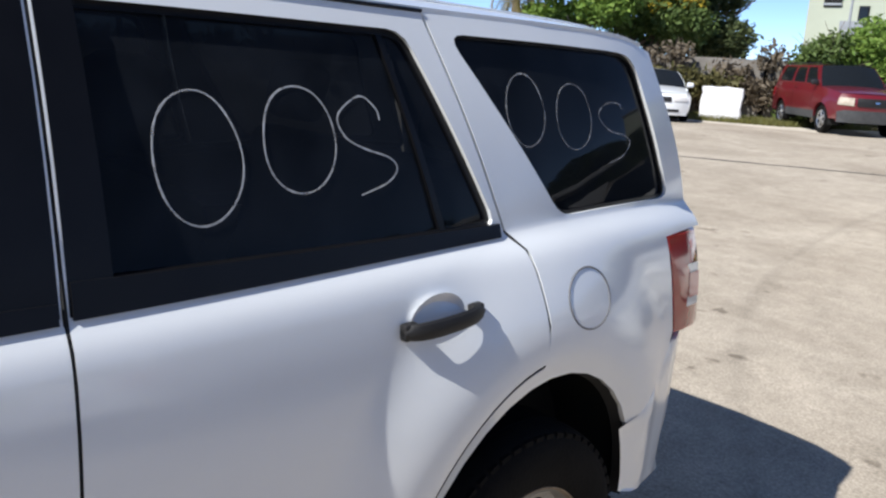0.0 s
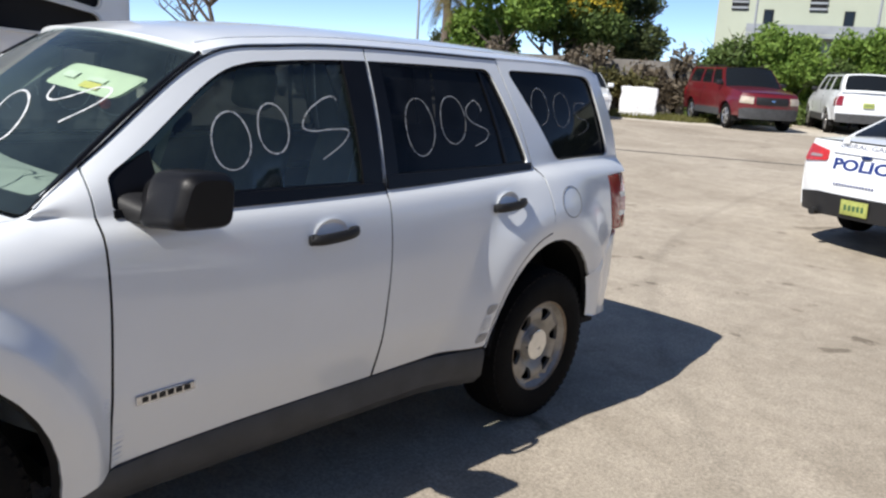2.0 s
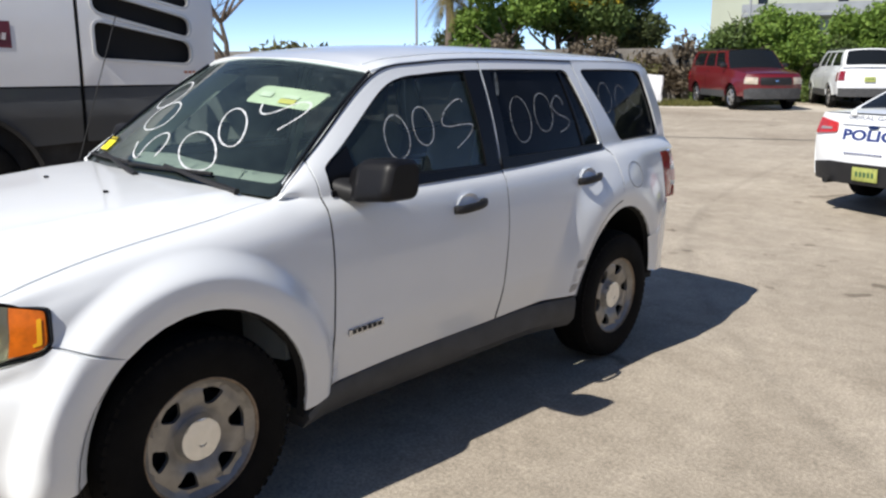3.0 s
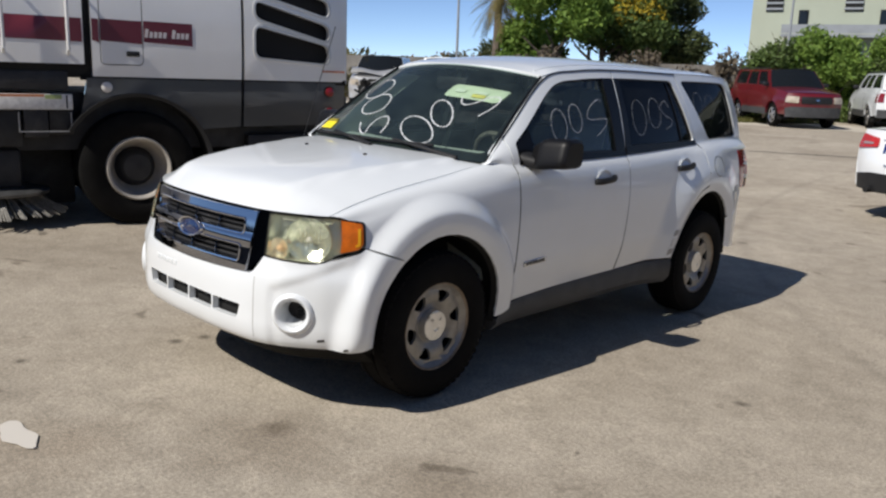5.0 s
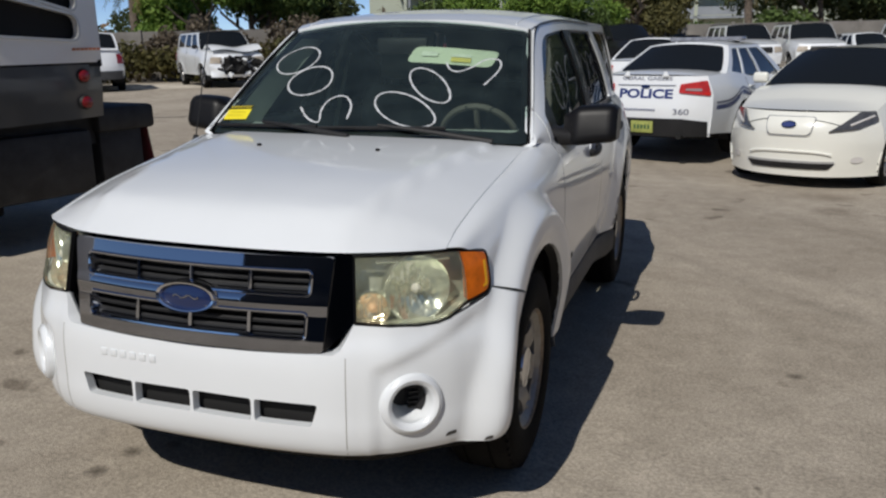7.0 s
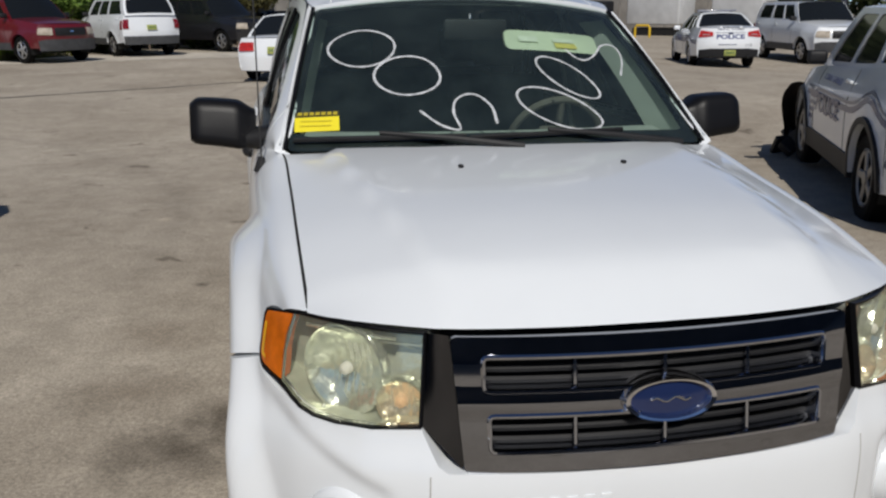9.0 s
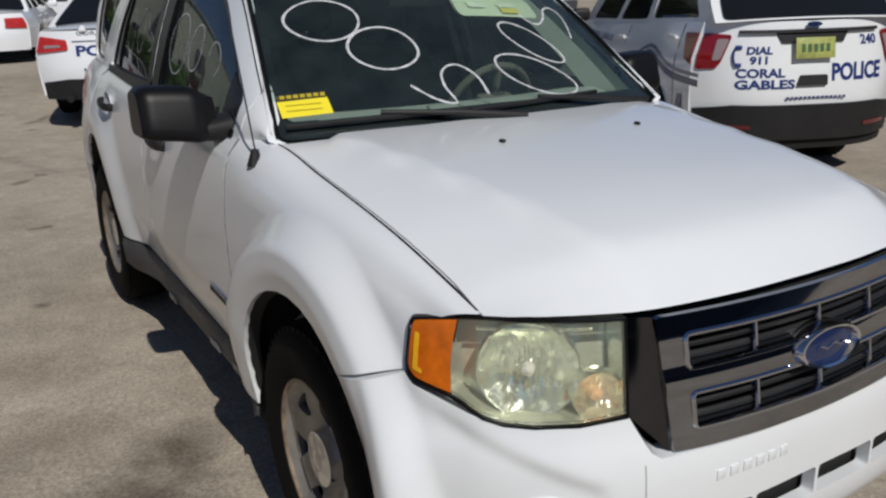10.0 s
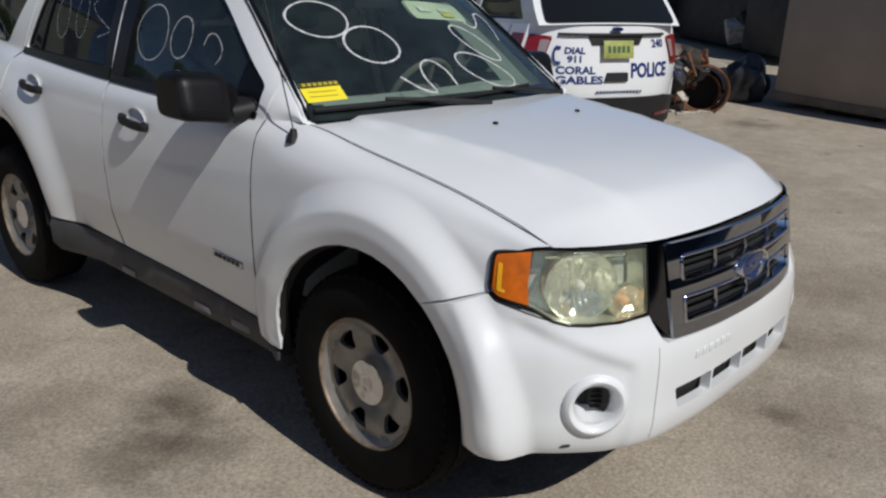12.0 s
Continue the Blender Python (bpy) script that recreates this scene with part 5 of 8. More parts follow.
def written(name, strokes, lay, owner, width=0.0045, ink=None):
    """Flat pen lines that hug the glass, a little thick in the middle."""
    e = 0.004
    for st in strokes:
        bm = B()
        loops = []
        for i, q in enumerate(st):
            p = lay(*q)
            a, b = lay(*st[max(0, i - 1)]), lay(*st[min(len(st) - 1, i + 1)])
            nrm = (lay(q[0] + e, q[1]) - p).cross(lay(q[0], q[1] + e * 2) - p).normalized()
            along = (b - a).normalized()
            across = along.cross(nrm).normalized() * width * (0.9 + 0.45 * noise.noise(p * 60))
            out = nrm if nrm.dot(Vector((p.x, -0.3 if abs(p.x) < 0.7 else 0, 0.3))) > 0 else -nrm
            loops.append([p - across, p + out * 0.0005, p + across, p - out * 0.0004])
        part(name, rings(bm, loops), ink or CHALK, owner, "white hand-drawn marker letter")


FD = [o for o in suv.children if o.name.startswith("front_door")]
RD = [o for o in suv.children if o.name.startswith("rear_door")]
left_fd, right_fd = FD[0], FD[1]
left_rd, right_rd = RD[0], RD[1]
GL = lambda s: (lambda y, v: side(y, v, s) + Vector((s * -0.0150, 0, 0)))
written("marker_letter", [ring_stroke(-0.34, 4.41, 0.070, 0.190), ring_stroke(-0.178, 4.458, 0.060, 0.163), stroke([(0.10, 4.62), (0.091, 4.648), (0.044, 4.635), (-0.03, 4.555), (-0.06, 4.46), (-0.02, 4.425), (0.06, 4.43), (0.132, 4.42), (0.12, 4.36), (0.075, 4.30), (0.007, 4.235)])], GL(1), left_fd, 0.0030, CHALK_THIN)
written("marker_letter", [ring_stroke(0.497, 4.418, 0.078, 0.219), ring_stroke(0.692, 4.464, 0.077, 0.192), stroke([(0.875, 4.53), (0.869, 4.576), (0.833, 4.624), (0.779, 4.552), (0.79, 4.47), (0.832, 4.421), (0.89, 4.38), (0.907, 4.332), (0.88, 4.28), (0.816, 4.243)])], GL(1), left_rd, 0.0019, CHALK_THIN)
written("marker_letter", [ring_stroke(1.305, 4.56, 0.065, 0.18), ring_stroke(1.487, 4.525, 0.073, 0.175), stroke([(1.71, 4.57), (1.69, 4.605), (1.63, 4.60), (1.594, 4.531), (1.64, 4.45), (1.72, 4.42), (1.74, 4.374), (1.70, 4.30), (1.632, 4.264)])], GL(1), suv, 0.0019, CHALK_FAINT)
written("marker_letter", [ring_stroke(0.03, 4.43, 0.110, 0.215), ring_stroke(-0.178, 4.44, 0.070, 0.16), stroke([(-0.33, 4.43), (-0.345, 4.52), (-0.39, 4.55), (-0.44, 4.50), (-0.45, 4.42), (-0.43, 4.34)])], GL(-1), right_fd, 0.0030, CHALK_THIN)
written("marker_letter", [ring_stroke(0.82, 4.42, 0.060, 0.20), ring_stroke(0.638, 4.45, 0.054, 0.19), stroke([(0.53, 4.60), (0.55, 4.56), (0.50, 4.48), (0.42, 4.42), (0.37, 4.37), (0.47, 4.30)])], GL(-1), right_rd, 0.0028, CHALK_FAINT)
# windscreen, on both sides
lay = lambda u, w: screen(u, w) + Vector((0, -0.0022, 0.002))
written("marker_letter", [ring_stroke(-0.69, 0.615, 0.175, 0.135, -0.05), ring_stroke(-0.455, 0.415, 0.166, 0.122, 0.0), stroke([(-0.409, 0.202), (-0.319, 0.123), (-0.231, 0.097), (-0.25, 0.18), (-0.235, 0.25), (-0.18, 0.287), (-0.117, 0.280), (-0.061, 0.215), (-0.053, 0.123)])], lay, ws, 0.0044)
written("marker_letter", [ring_stroke(0.278, 0.205, 0.195, 0.105, -0.32), ring_stroke(0.395, 0.395, 0.145, 0.105, -0.55), stroke([(0.464, 0.59), (0.50, 0.53), (0.56, 0.515), (0.64, 0.56), (0.72, 0.635), (0.80, 0.648), (0.825, 0.60), (0.80, 0.52), (0.732, 0.415)])], lay, ws, 0.0042)


# ---- other vehicles ----
def tyre_on(parent, x, y, r, s, rim_mat, wide=0.22, spokes=5):
    h = wide / 2
    m = Matrix.Translation((x, y, r)) @ Matrix.Rotation(0 if s > 0 else math.pi, 4, "Z")
    t = part("tyre", lathe(B(), [(-h * 0.85, r * 0.62), (-h, r * 0.72), (-h, r * 0.88), (-h * 0.75, r * 0.98), (0, r), (h * 0.75, r * 0.985), (h, r * 0.9), (h * 1.02, r * 0.75), (h * 0.85, r * 0.63)], 32), RUBBER, parent, m=m)
    bm = B()
    lathe(bm, [(h * 0.82, r * 0.645), (h * 0.86, r * 0.60), (h * 0.5, r * 0.57), (h * 0.35, r * 0.5), (h * 0.35, r * 0.02)], 28)
    part("rim_well", bm, DARK if spokes else rim_mat, t)
    bm = B()
    lathe(bm, [(h * 0.86, r * 0.64), (h * 0.92, r * 0.60), (h * 0.78, r * 0.55)], 28)
    for k in range(spokes):
        a = 2 * math.pi * k / spokes + 0.3
        box(bm, (h * 0.72, 0, r * 0.34), (h * 0.22, r * 0.19, r * 0.50), 0.012, Matrix.Rotation(a, 4, "X"), 1)
    lathe(bm, [(h * 0.75, r * 0.17), (h * 0.92, r * 0.15), (h * 0.95, 0.001)], 16)
    part("rim", bm, rim_mat, t)


CAR_GLASS = mat("dark_car_glass", (0.010, 0.012, 0.014), 0.04, 0, 0.32)


def vehicle(name, label, m, paint_mat, group="", L=(-2.5, 2.5), w=0.93, belt=((-2.5, 0.72), (-1.0, 0.95), (1.0, 1.0), (2.5, 1.0)), wheels=(-1.5, 1.45), r=0.34,
            cabin=(-1.0, -0.25, 1.2, 1.95), top=1.46, wt=0.62, sill=0.28, lower=None, panes=None, nose=0.24, tail=0.18, lamps="sedan", rims=None, rails=False, crushed=False, category="car"):
    """A parked vehicle with its front towards -y. belt: height of the body's upper edge along it; cabin: foot and head of the windscreen, head and foot of the back glass."""
    v = thing(name, label, category, m, group)
    rims = rims or ALLOY
    f0, f1 = L
    Z = curve_through([(y, z) for y, z in belt])
    bz = lambda y: float(Z(y)[0])
    arch_r = r + 0.06
    ys0, ys1 = f0 + nose, f1 - tail

    def wide(y):
        if y < 0:
            k = 1 - 0.10 * sstep(0, 1, (f0 + 1.1 - y) / 1.1)
        else:
            k = 1 - 0.08 * sstep(0, 1, (y - f1 + 1.0) / 1.0)
        return w * k

    def X(y, z):
        t = (z - sill) / (bz(y) - sill)
        x = wide(y) * (0.955 + 0.06 * math.sin(math.pi * min(1, max(0, 0.12 + 0.72 * t))) - 0.075 * max(0, t - 0.72) / 0.28)
        d = min(math.hypot(y - q, z - r) for q in wheels)
        return x + 0.022 * (1 - sstep(arch_r + 0.04, arch_r + 0.10, d))

    def arc(q):
        a0 = math.asin(max(-1, min(1, (sill + 0.02 - r) / arch_r)))
        return [(q + arch_r * math.cos(a), r + arch_r * math.sin(a)) for a in [math.pi - a0 - (math.pi - 2 * a0) * k / 14 for k in range(15)]]

    low = sill
    outline = [(ys0, low + 0.02)] + arc(wheels[0]) + [(wheels[0] + arch_r + 0.05, low), (wheels[1] - arch_r - 0.05, low)] + arc(wheels[1]) + [(ys1, low + 0.06)]
    outline += [(y, bz(y)) for y in np.linspace(ys1, ys0, 16)]
    for s in (1, -1):
        S = lambda y, z: Vector((s * X(y, z), y, z))
        body = part("body_side", panel(outline, S, (0.11, 0.09), flange=(-s * 0.06, 0, 0)), paint_mat, v)
        if lower is not None:
            band = [(wheels[0] + arch_r + 0.015, low - 0.04), (wheels[1] - arch_r - 0.015, low - 0.04), (wheels[1] - arch_r - 0.04, low + lower), (wheels[0] + arch_r + 0.04, low + lower)]
            part("lower_cladding", panel(band, lambda y, z: Vector((s * (X(y, z) + 0.012), y, z)), (0.15, 0.1), flange=(-s * 0.05, 0, 0)), CLAD, v)
        # door gaps and handles
        for y in doors_of(cabin):
            bm = B()
            tube(bm, [(s * (X(y, z) + 0.0005), y, z) for z in np.linspace(low + 0.08, bz(y) - 0.01, 7)], 0.004, 4)
            part("door_gap", bm, DARK, body)
        for y in doors_of(cabin)[1:]:
            bm = B()
            zz = bz(y - 0.12) - 0.12
            box(bm, (s * (X(y - 0.12, zz) + 0.018), y - 0.13, zz), (0.03, 0.19, 0.03), 0.01)
            part("door_handle", bm, paint_mat, body)
        # wheel wells
        for q in wheels:
            bm = B()
            pts = [(q + arch_r * 1.0 * math.cos(a), r + arch_r * math.sin(a)) for a in np.linspace(math.pi + 0.3, -0.3, 14)]
            rings(bm, [[(s * (w - 0.04), y, z), (s * (w - 0.36), y, z)] for y, z in pts], False, False)
            part("wheel_well", bm, DARK, v)
            tyre_on(v, s * (w - 0.125), q, r, s, rims)
    # nose and tail skins
    zf, zr = bz(ys0), bz(ys1)

    def nose_pt(a, t):
        z = lerp(low - 0.04, zf, t)
        x = X(ys0, max(z, low)) * a
        dip = (0.05 * (1 - t) ** 3 + 0.14 * max(0, t - 0.7) ** 2 / 0.09)
        push = 0.10 * noise.noise(Vector((a * 2, t * 3, 1.7))) + (0.25 * max(0, 0.6 - abs(a - 0.4)) if crushed else 0) if crushed else 0
        return Vector((x, f0 + (nose) * abs(a) ** 2.6 + dip * (1 - abs(a) ** 3) + push, z))

    def tail_pt(a, t):
        z = lerp(low + 0.02, zr, t)
        x = X(ys1, max(z, low)) * a
        return Vector((x, f1 - tail * abs(a) ** 3.0 - 0.03 * (1 - t) ** 3 - (0.10 * max(0, t - 0.45) / 0.55) * (1 - abs(a) ** 3), z))

    part("nose", sheet(B(), nose_pt, 18, 12, (-1, 1), (0, 1)), paint_mat, v)
    part("tail", sheet(B(), tail_pt, 18, 12, (-1, 1), (0, 1)), paint_mat, v)
    # upper deck: bonnet and boot
    y1, y2, y3, y4 = cabin

    def deck(a, y):
        e = bz(y)
        x = X(y, e) * a
        yy = y
        if y < ys0 + 0.001:
            yy = nose_pt(a, 1).y
        if y > ys1 - 0.001:
            yy = tail_pt(a, 1).y
        return Vector((x, yy, e + 0.055 * (1 - abs(a) ** 2.4) * (0.35 if y in (ys0, ys1) else 1)))

    rows = [ys0] + list(np.linspace(ys0 + 0.1, y1 + 0.12, 9))
    bm = B()
    g = [[bm.verts.new(deck(a, y)) for a in np.linspace(-1, 1, 17)] for y in rows]
    for p, q in zip(g, g[1:]):
        for i in range(16):
            bm.faces.new((p[i], p[i + 1], q[i + 1], q[i]))
    part("bonnet", bm, paint_mat, v)
    rows = list(np.linspace(y4 - 0.12, ys1 - 0.06, 5)) + [ys1]
    if ys1 - y4 > 0.02:
        bm = B()
        g = [[bm.verts.new(deck(a, y)) for a in np.linspace(-1, 1, 17)] for y in rows]
        for p, q in zip(g, g[1:]):
            for i in range(16):
                bm.faces.new((p[i], p[i + 1], q[i + 1], q[i]))
        part("boot_lid", bm, paint_mat, v)
    # cabin

    def house(y, t, s):
        yb = min(max(y, y1), y4)
        xb = X(yb, bz(yb)) - 0.012
        zb = bz(yb) - 0.012
        return Vector((s * lerp(xb, wt, t) + s * 0.02 * math.sin(math.pi * t), y, lerp(zb, top - 0.035, t)))

    def yt(a, t):
        """a from 0 (windscreen edge) to 1 (back-glass edge)."""
        return lerp(lerp(y1, y2, t), lerp(y4, y3, t), a)
    glass_sets = panes or [(0.10, 0.42), (0.46, 0.72), (0.75, 0.93)]
    for s in (1, -1):
        H = lambda a, t: house(yt(a, t), t, s)
        holes = [rounded([(a, 0.10), (b, 0.10), (b - (0.0 if k < len(glass_sets) - 1 else 0.01), 0.90), (a + (0.0 if k else 0.02), 0.90)], 0.02, 3, 4.0) for k, (a, b) in enumerate(glass_sets)]
        cab = part("cabin_side", panel([(0, 0), (1, 0), (1, 1), (0, 1)], H, (0.05, 0.12), holes, (-s * 0.02, 0, 0)), paint_mat, v)
        for h in holes:
            part("side_window", panel(h, lambda a, t: H(a, t) - Vector((s * 0.010, 0, 0)), (0.1, 0.3)), CAR_GLASS, cab)
    def glass_end(ya, yb, bow):
        def f(a, t):
            p = house(lerp(ya, yb, t), t, 1)
            return Vector((p.x * a * 0.985, p.y + bow * (1 - a * a), p.z + 0.05 * (1 - a * a) * (0.4 + 0.6 * t)))
        return f
    fw = glass_end(y1, y2, -0.14)
    part("windscreen", panel(rounded([(-1, 0), (1, 0), (1, 0.97), (-1, 0.97)], 0.06, 3), fw, (0.12, 0.12)), CAR_GLASS, v)
    rwn = glass_end(y4, y3, 0.09)
    bk = part("back_panel", panel([(-1, 0), (1, 0), (1, 1.0), (-1, 1.0)], rwn, (0.12, 0.12)), paint_mat, v)
    lo_t = {"sedan": 0.06, "patrol": 0.035}.get(lamps, 0.12)
    part("back_glass", panel(rounded([(-0.93, lo_t), (0.93, lo_t), (0.91, 0.93), (-0.91, 0.93)], 0.08, 3), lambda a, t: rwn(a, t) + Vector((0, 0.012, 0.006)), (0.12, 0.12), flange=(0, -0.01, -0.004)), CAR_GLASS, v)

    def roof_pt(a, b):
        y = lerp(y2, y3, b)
        e = top - 0.035
        bow = lerp(-0.14, 0.09, b) * (1 - a * a)
        return Vector((wt * a * 1.01, y + bow * (abs(2 * b - 1) ** 2), e + 0.055 * (1 - abs(a) ** 2.6) * (0.75 + 0.25 * math.sin(math.pi * b))))
    part("roof", sheet(B(), roof_pt, 14, 14, (-1, 1), (0, 1)), paint_mat, v)
    if rails:
        for s in (1, -1):
            bm = B()
            tube(bm, [roof_pt(s * 0.93, b) + Vector((0, 0, 0.05 if 0.05 < b < 0.95 else 0.0)) for b in (0.06, 0.10, 0.3, 0.6, 0.9, 0.94)], 0.016, 8)
            part("roof_rail", bm, BLACK, v)
    # underside, bumpers, lamps, mirrors
    bm = B()
    box(bm, (0, (ys0 + ys1) / 2, low + 0.02), (w * 1.5, ys1 - ys0 - 0.1, 0.10))
    part("underside", bm, DARK, v)
    for s in (1, -1):
        bm = B()
        yb = y1 + 0.22
        box(bm, (s * (X(yb, bz(yb)) + 0.10), yb, bz(yb) + 0.09), (0.20, 0.10, 0.14), 0.04, None, 3)
        part("door_mirror", bm, BLACK if lamps != "sedan" else paint_mat, v)
    return v, nose_pt, tail_pt, X, bz, rwn


def doors_of(c):
    return [c[0] + 0.28, lerp(c[1], c[2], 0.42), c[2] - 0.05]


def patch(fn, outline, off, material, parent, name, label="", step=(0.06, 0.06), thick=0.012):
    """A raised piece on a skin."""
    return part(name, panel(outline, lambda a, t: fn(a, t) + Vector(off), step, flange=Vector(off) * -thick / max(1e-6, Vector(off).length) * 2), material, parent, label)


def face_frame(fn, a, t, ahead):
    """A pose on a skin for flat lettering, which looks along ahead (+1 back, -1 front)."""
    p = fn(a, t)
    e = 0.03
    right = (fn(a - e, t) - fn(a + e, t)) * ahead
    upv = fn(a, t + e) - fn(a, t - e)
    m = facing(p, right, upv)
    return m @ Matrix.Translation((0, 0, 0.004))


def side_frame(X, y, z, s):
    p = Vector((s * X(y, z), y, z))
    q = Vector((s * X(y + 0.1, z), y + 0.1, z)) - Vector((s * X(y - 0.1, z), y - 0.1, z))
    u = Vector((s * X(y, z + 0.05), y, z + 0.05)) - Vector((s * X(y, z - 0.05), y, z - 0.05))
    return facing(p, q * s, u) @ Matrix.Translation((0, 0, 0.012))


def plate(v, fn, a, t, ahead):
    m = face_frame(fn, a, t, ahead) @ Matrix.Translation((0, 0, 0.03))
    bm = B()
    box(bm, (0, 0, 0.01), (0.32, 0.16, 0.012), 0.004)
    pl = part("number_plate", bm, PLATE_MAT, v, "pale green number plate with unreadable bars", m)
    bm = B()
    for k in range(5):
        box(bm, (-0.10 + 0.05 * k, 0, 0.0175), (0.03, 0.06, 0.003))
    part("plate_bars", bm, mat("plate_ink", (0.05, 0.12, 0.05), 0.6), pl)


def standing(x, y, deg):
    return Matrix.Translation((x, y, ground_z(x, y))) @ Matrix.Rotation(radians(deg), 4, "Z")


STRIPE_BLUE = mat("blue_stripe", (0.035, 0.05, 0.15), 0.35, coat=0.4)
DEEP_RED = mat("deep_red_lens", (0.10, 0.006, 0.008), 0.2, 0, 0.5, 0.5)
STRIPE_GREY = mat("grey_stripe", (0.16, 0.17, 0.22), 0.35, coat=0.4)


def stripes(v, X, bz, wheels, s, z0):
    """Two blue bands that lift over the rear wheel."""
    for k, (dz, h, mt) in enumerate(((0.0, 0.055, STRIPE_BLUE), (0.075, 0.03, STRIPE_GREY))):
        def line(y):
            return z0 + dz + 0.16 * math.exp(-((y - wheels[1]) / 0.34) ** 2)
        ys = list(np.linspace(-1.2, wheels[1] + 0.95, 26))
        poly = [(y, line(y)) for y in ys] + [(y, line(y) + h) for y in ys[::-1]]
        part("side_stripe", panel(poly, lambda y, z: Vector((s * (X(y, z) + 0.004), y, z)), (0.1, 0.04)), mt, v)


SMOKED_LENS = mat("smoked_lens", (0.30, 0.24, 0.24), 0.2, 0, 0.5, 0.5)
BAR_LENS = mat("smoked_bar", (0.22, 0.23, 0.26), 0.15, 0, 0.5, 0.6, var=0.3, scale=12)


def light_bar(v, y, z, wide=1.15):
    bm = B()
    box(bm, (0, y, z + 0.05), (wide, 0.28, 0.065), 0.028, None, 3)
    b = part("light_bar", bm, BAR_LENS, v, "low roof light bar")
    bm = B()
    for x in (-0.38, 0.38):
        box(bm, (x * wide, y, z + 0.0), (0.05, 0.2, 0.06), 0.01)
    part("bar_feet", bm, BLACK, b)


SCARLET_LENS = mat("scarlet_lens", (0.46, 0.022, 0.016), 0.2, 0, 0.5, 0.4, var=0.3, scale=14)


def patrol_saloon(m, label, number, near=True):
    v, nf, tf, X, bz, rw = vehicle("police_saloon", label, m, WHITE_B, "police cars", (-2.58, 2.57), 0.935, ((-2.58, 0.70), (-2.2, 0.82), (-1.1, 0.98), (0.5, 1.03), (1.6, 1.15), (2.57, 1.14)), (-1.60, 1.27), 0.36,
                                   (-1.15, -0.25, 1.05, 1.75), 1.56, 0.60, 0.32, tail=0.24, nose=0.32)
    # dark rear valance, lamps, plate, lettering
    patch(tf, [(-0.97, 0.0), (0.97, 0.0), (0.95, 0.25), (0.6, 0.30), (-0.6, 0.30), (-0.95, 0.25)], (0, 0.025, 0), BLACK, v, "rear_valance")
    for s in (1, -1):
        patch(tf, rounded([(s * 0.54, 0.73), (s * 0.98, 0.68), (s * 0.985, 0.93), (s * 0.58, 0.87)][::s], 0.03, 3), (0, 0.022, 0), SCARLET_LENS, v, "tail_lamp", "red tail lamp")
        patch(tf, rounded([(s * 0.64, 0.77), (s * 0.88, 0.755), (s * 0.885, 0.80), (s * 0.66, 0.80)][::s], 0.02, 3), (0, 0.030, 0), SMOKED_LENS, v, "reversing_lamp")
        patch(nf, rounded([(s * 0.55, 0.70), (s * 0.95, 0.74), (s * 0.95, 0.88), (s * 0.60, 0.82)][::s], 0.03, 3), (0, -0.02, 0), CLEAR_LENS, v, "head_lamp")
        bm = B()
        tube(bm, [(s * 0.52, 2.40, 0.35), (s * 0.52, 2.585, 0.35)], 0.04, 12)
        part("exhaust", bm, DARK, v)
        stripes(v, X, bz, (-1.60, 1.27), s, 0.70)
        words("POLICE", 0.25, BLUE, v, side_frame(X, -0.35, 0.80, s), squeeze=1.25, bold=0.004)
        patch(tf, [(s * 0.29, 0.93), (s * 0.40, 0.93), (s * 0.365, 1.0), (s * 0.325, 1.0)][::s], (0, 0.03, 0.06), WHITE_B, v, "roof_marker")
    patch(nf, rounded([(-0.45, 0.42), (0.45, 0.42), (0.48, 0.72), (-0.48, 0.72)], 0.04, 3), (0, -0.02, 0), BLACK, v, "grille")
    plate(v, tf, 0.0, 0.16, 1)
    wrapped_words("POLICE", 0.165, BLUE, v, tf, 0.0, 0.70, 1.45, 0.006)
    wrapped_words("CORAL GABLES", 0.07, STRIPE_GREY, v, tf, 0.0, 0.955, 1.5, 0.001)
    wrapped_words(number, 0.11, STRIPE_GREY, v, tf, -0.58, 0.41, 1.3, 0.001)
    bm = B()
    for k in range(14):
        box(bm, (-0.30 + 0.035 * k, 0, 0.004), (0.022, 0.025, 0.002))
    part("small_print", bm, STRIPE_BLUE, v, "bars of unreadable blue print", face_frame(tf, 0.0, 0.44, 1))
    patch(tf, circle(0, 0.83, 0.075, 0.028, 20), (0, 0.022, 0), BLUE_OVAL, v, "emblem", thick=0.005)
    patch(tf, [(-0.50, 0.845), (0.50, 0.845), (0.50, 0.855), (-0.50, 0.855)], (0, 0.015, 0), STRIPE_GREY, v, "boot_gap")
    light_bar(v, 0.25, 1.56)
    return v


TORN_LINER = mat("torn_liner", (0.030, 0.022, 0.017), 0.7, var=0.4, scale=9, bump=0.3, bump_scale=30)


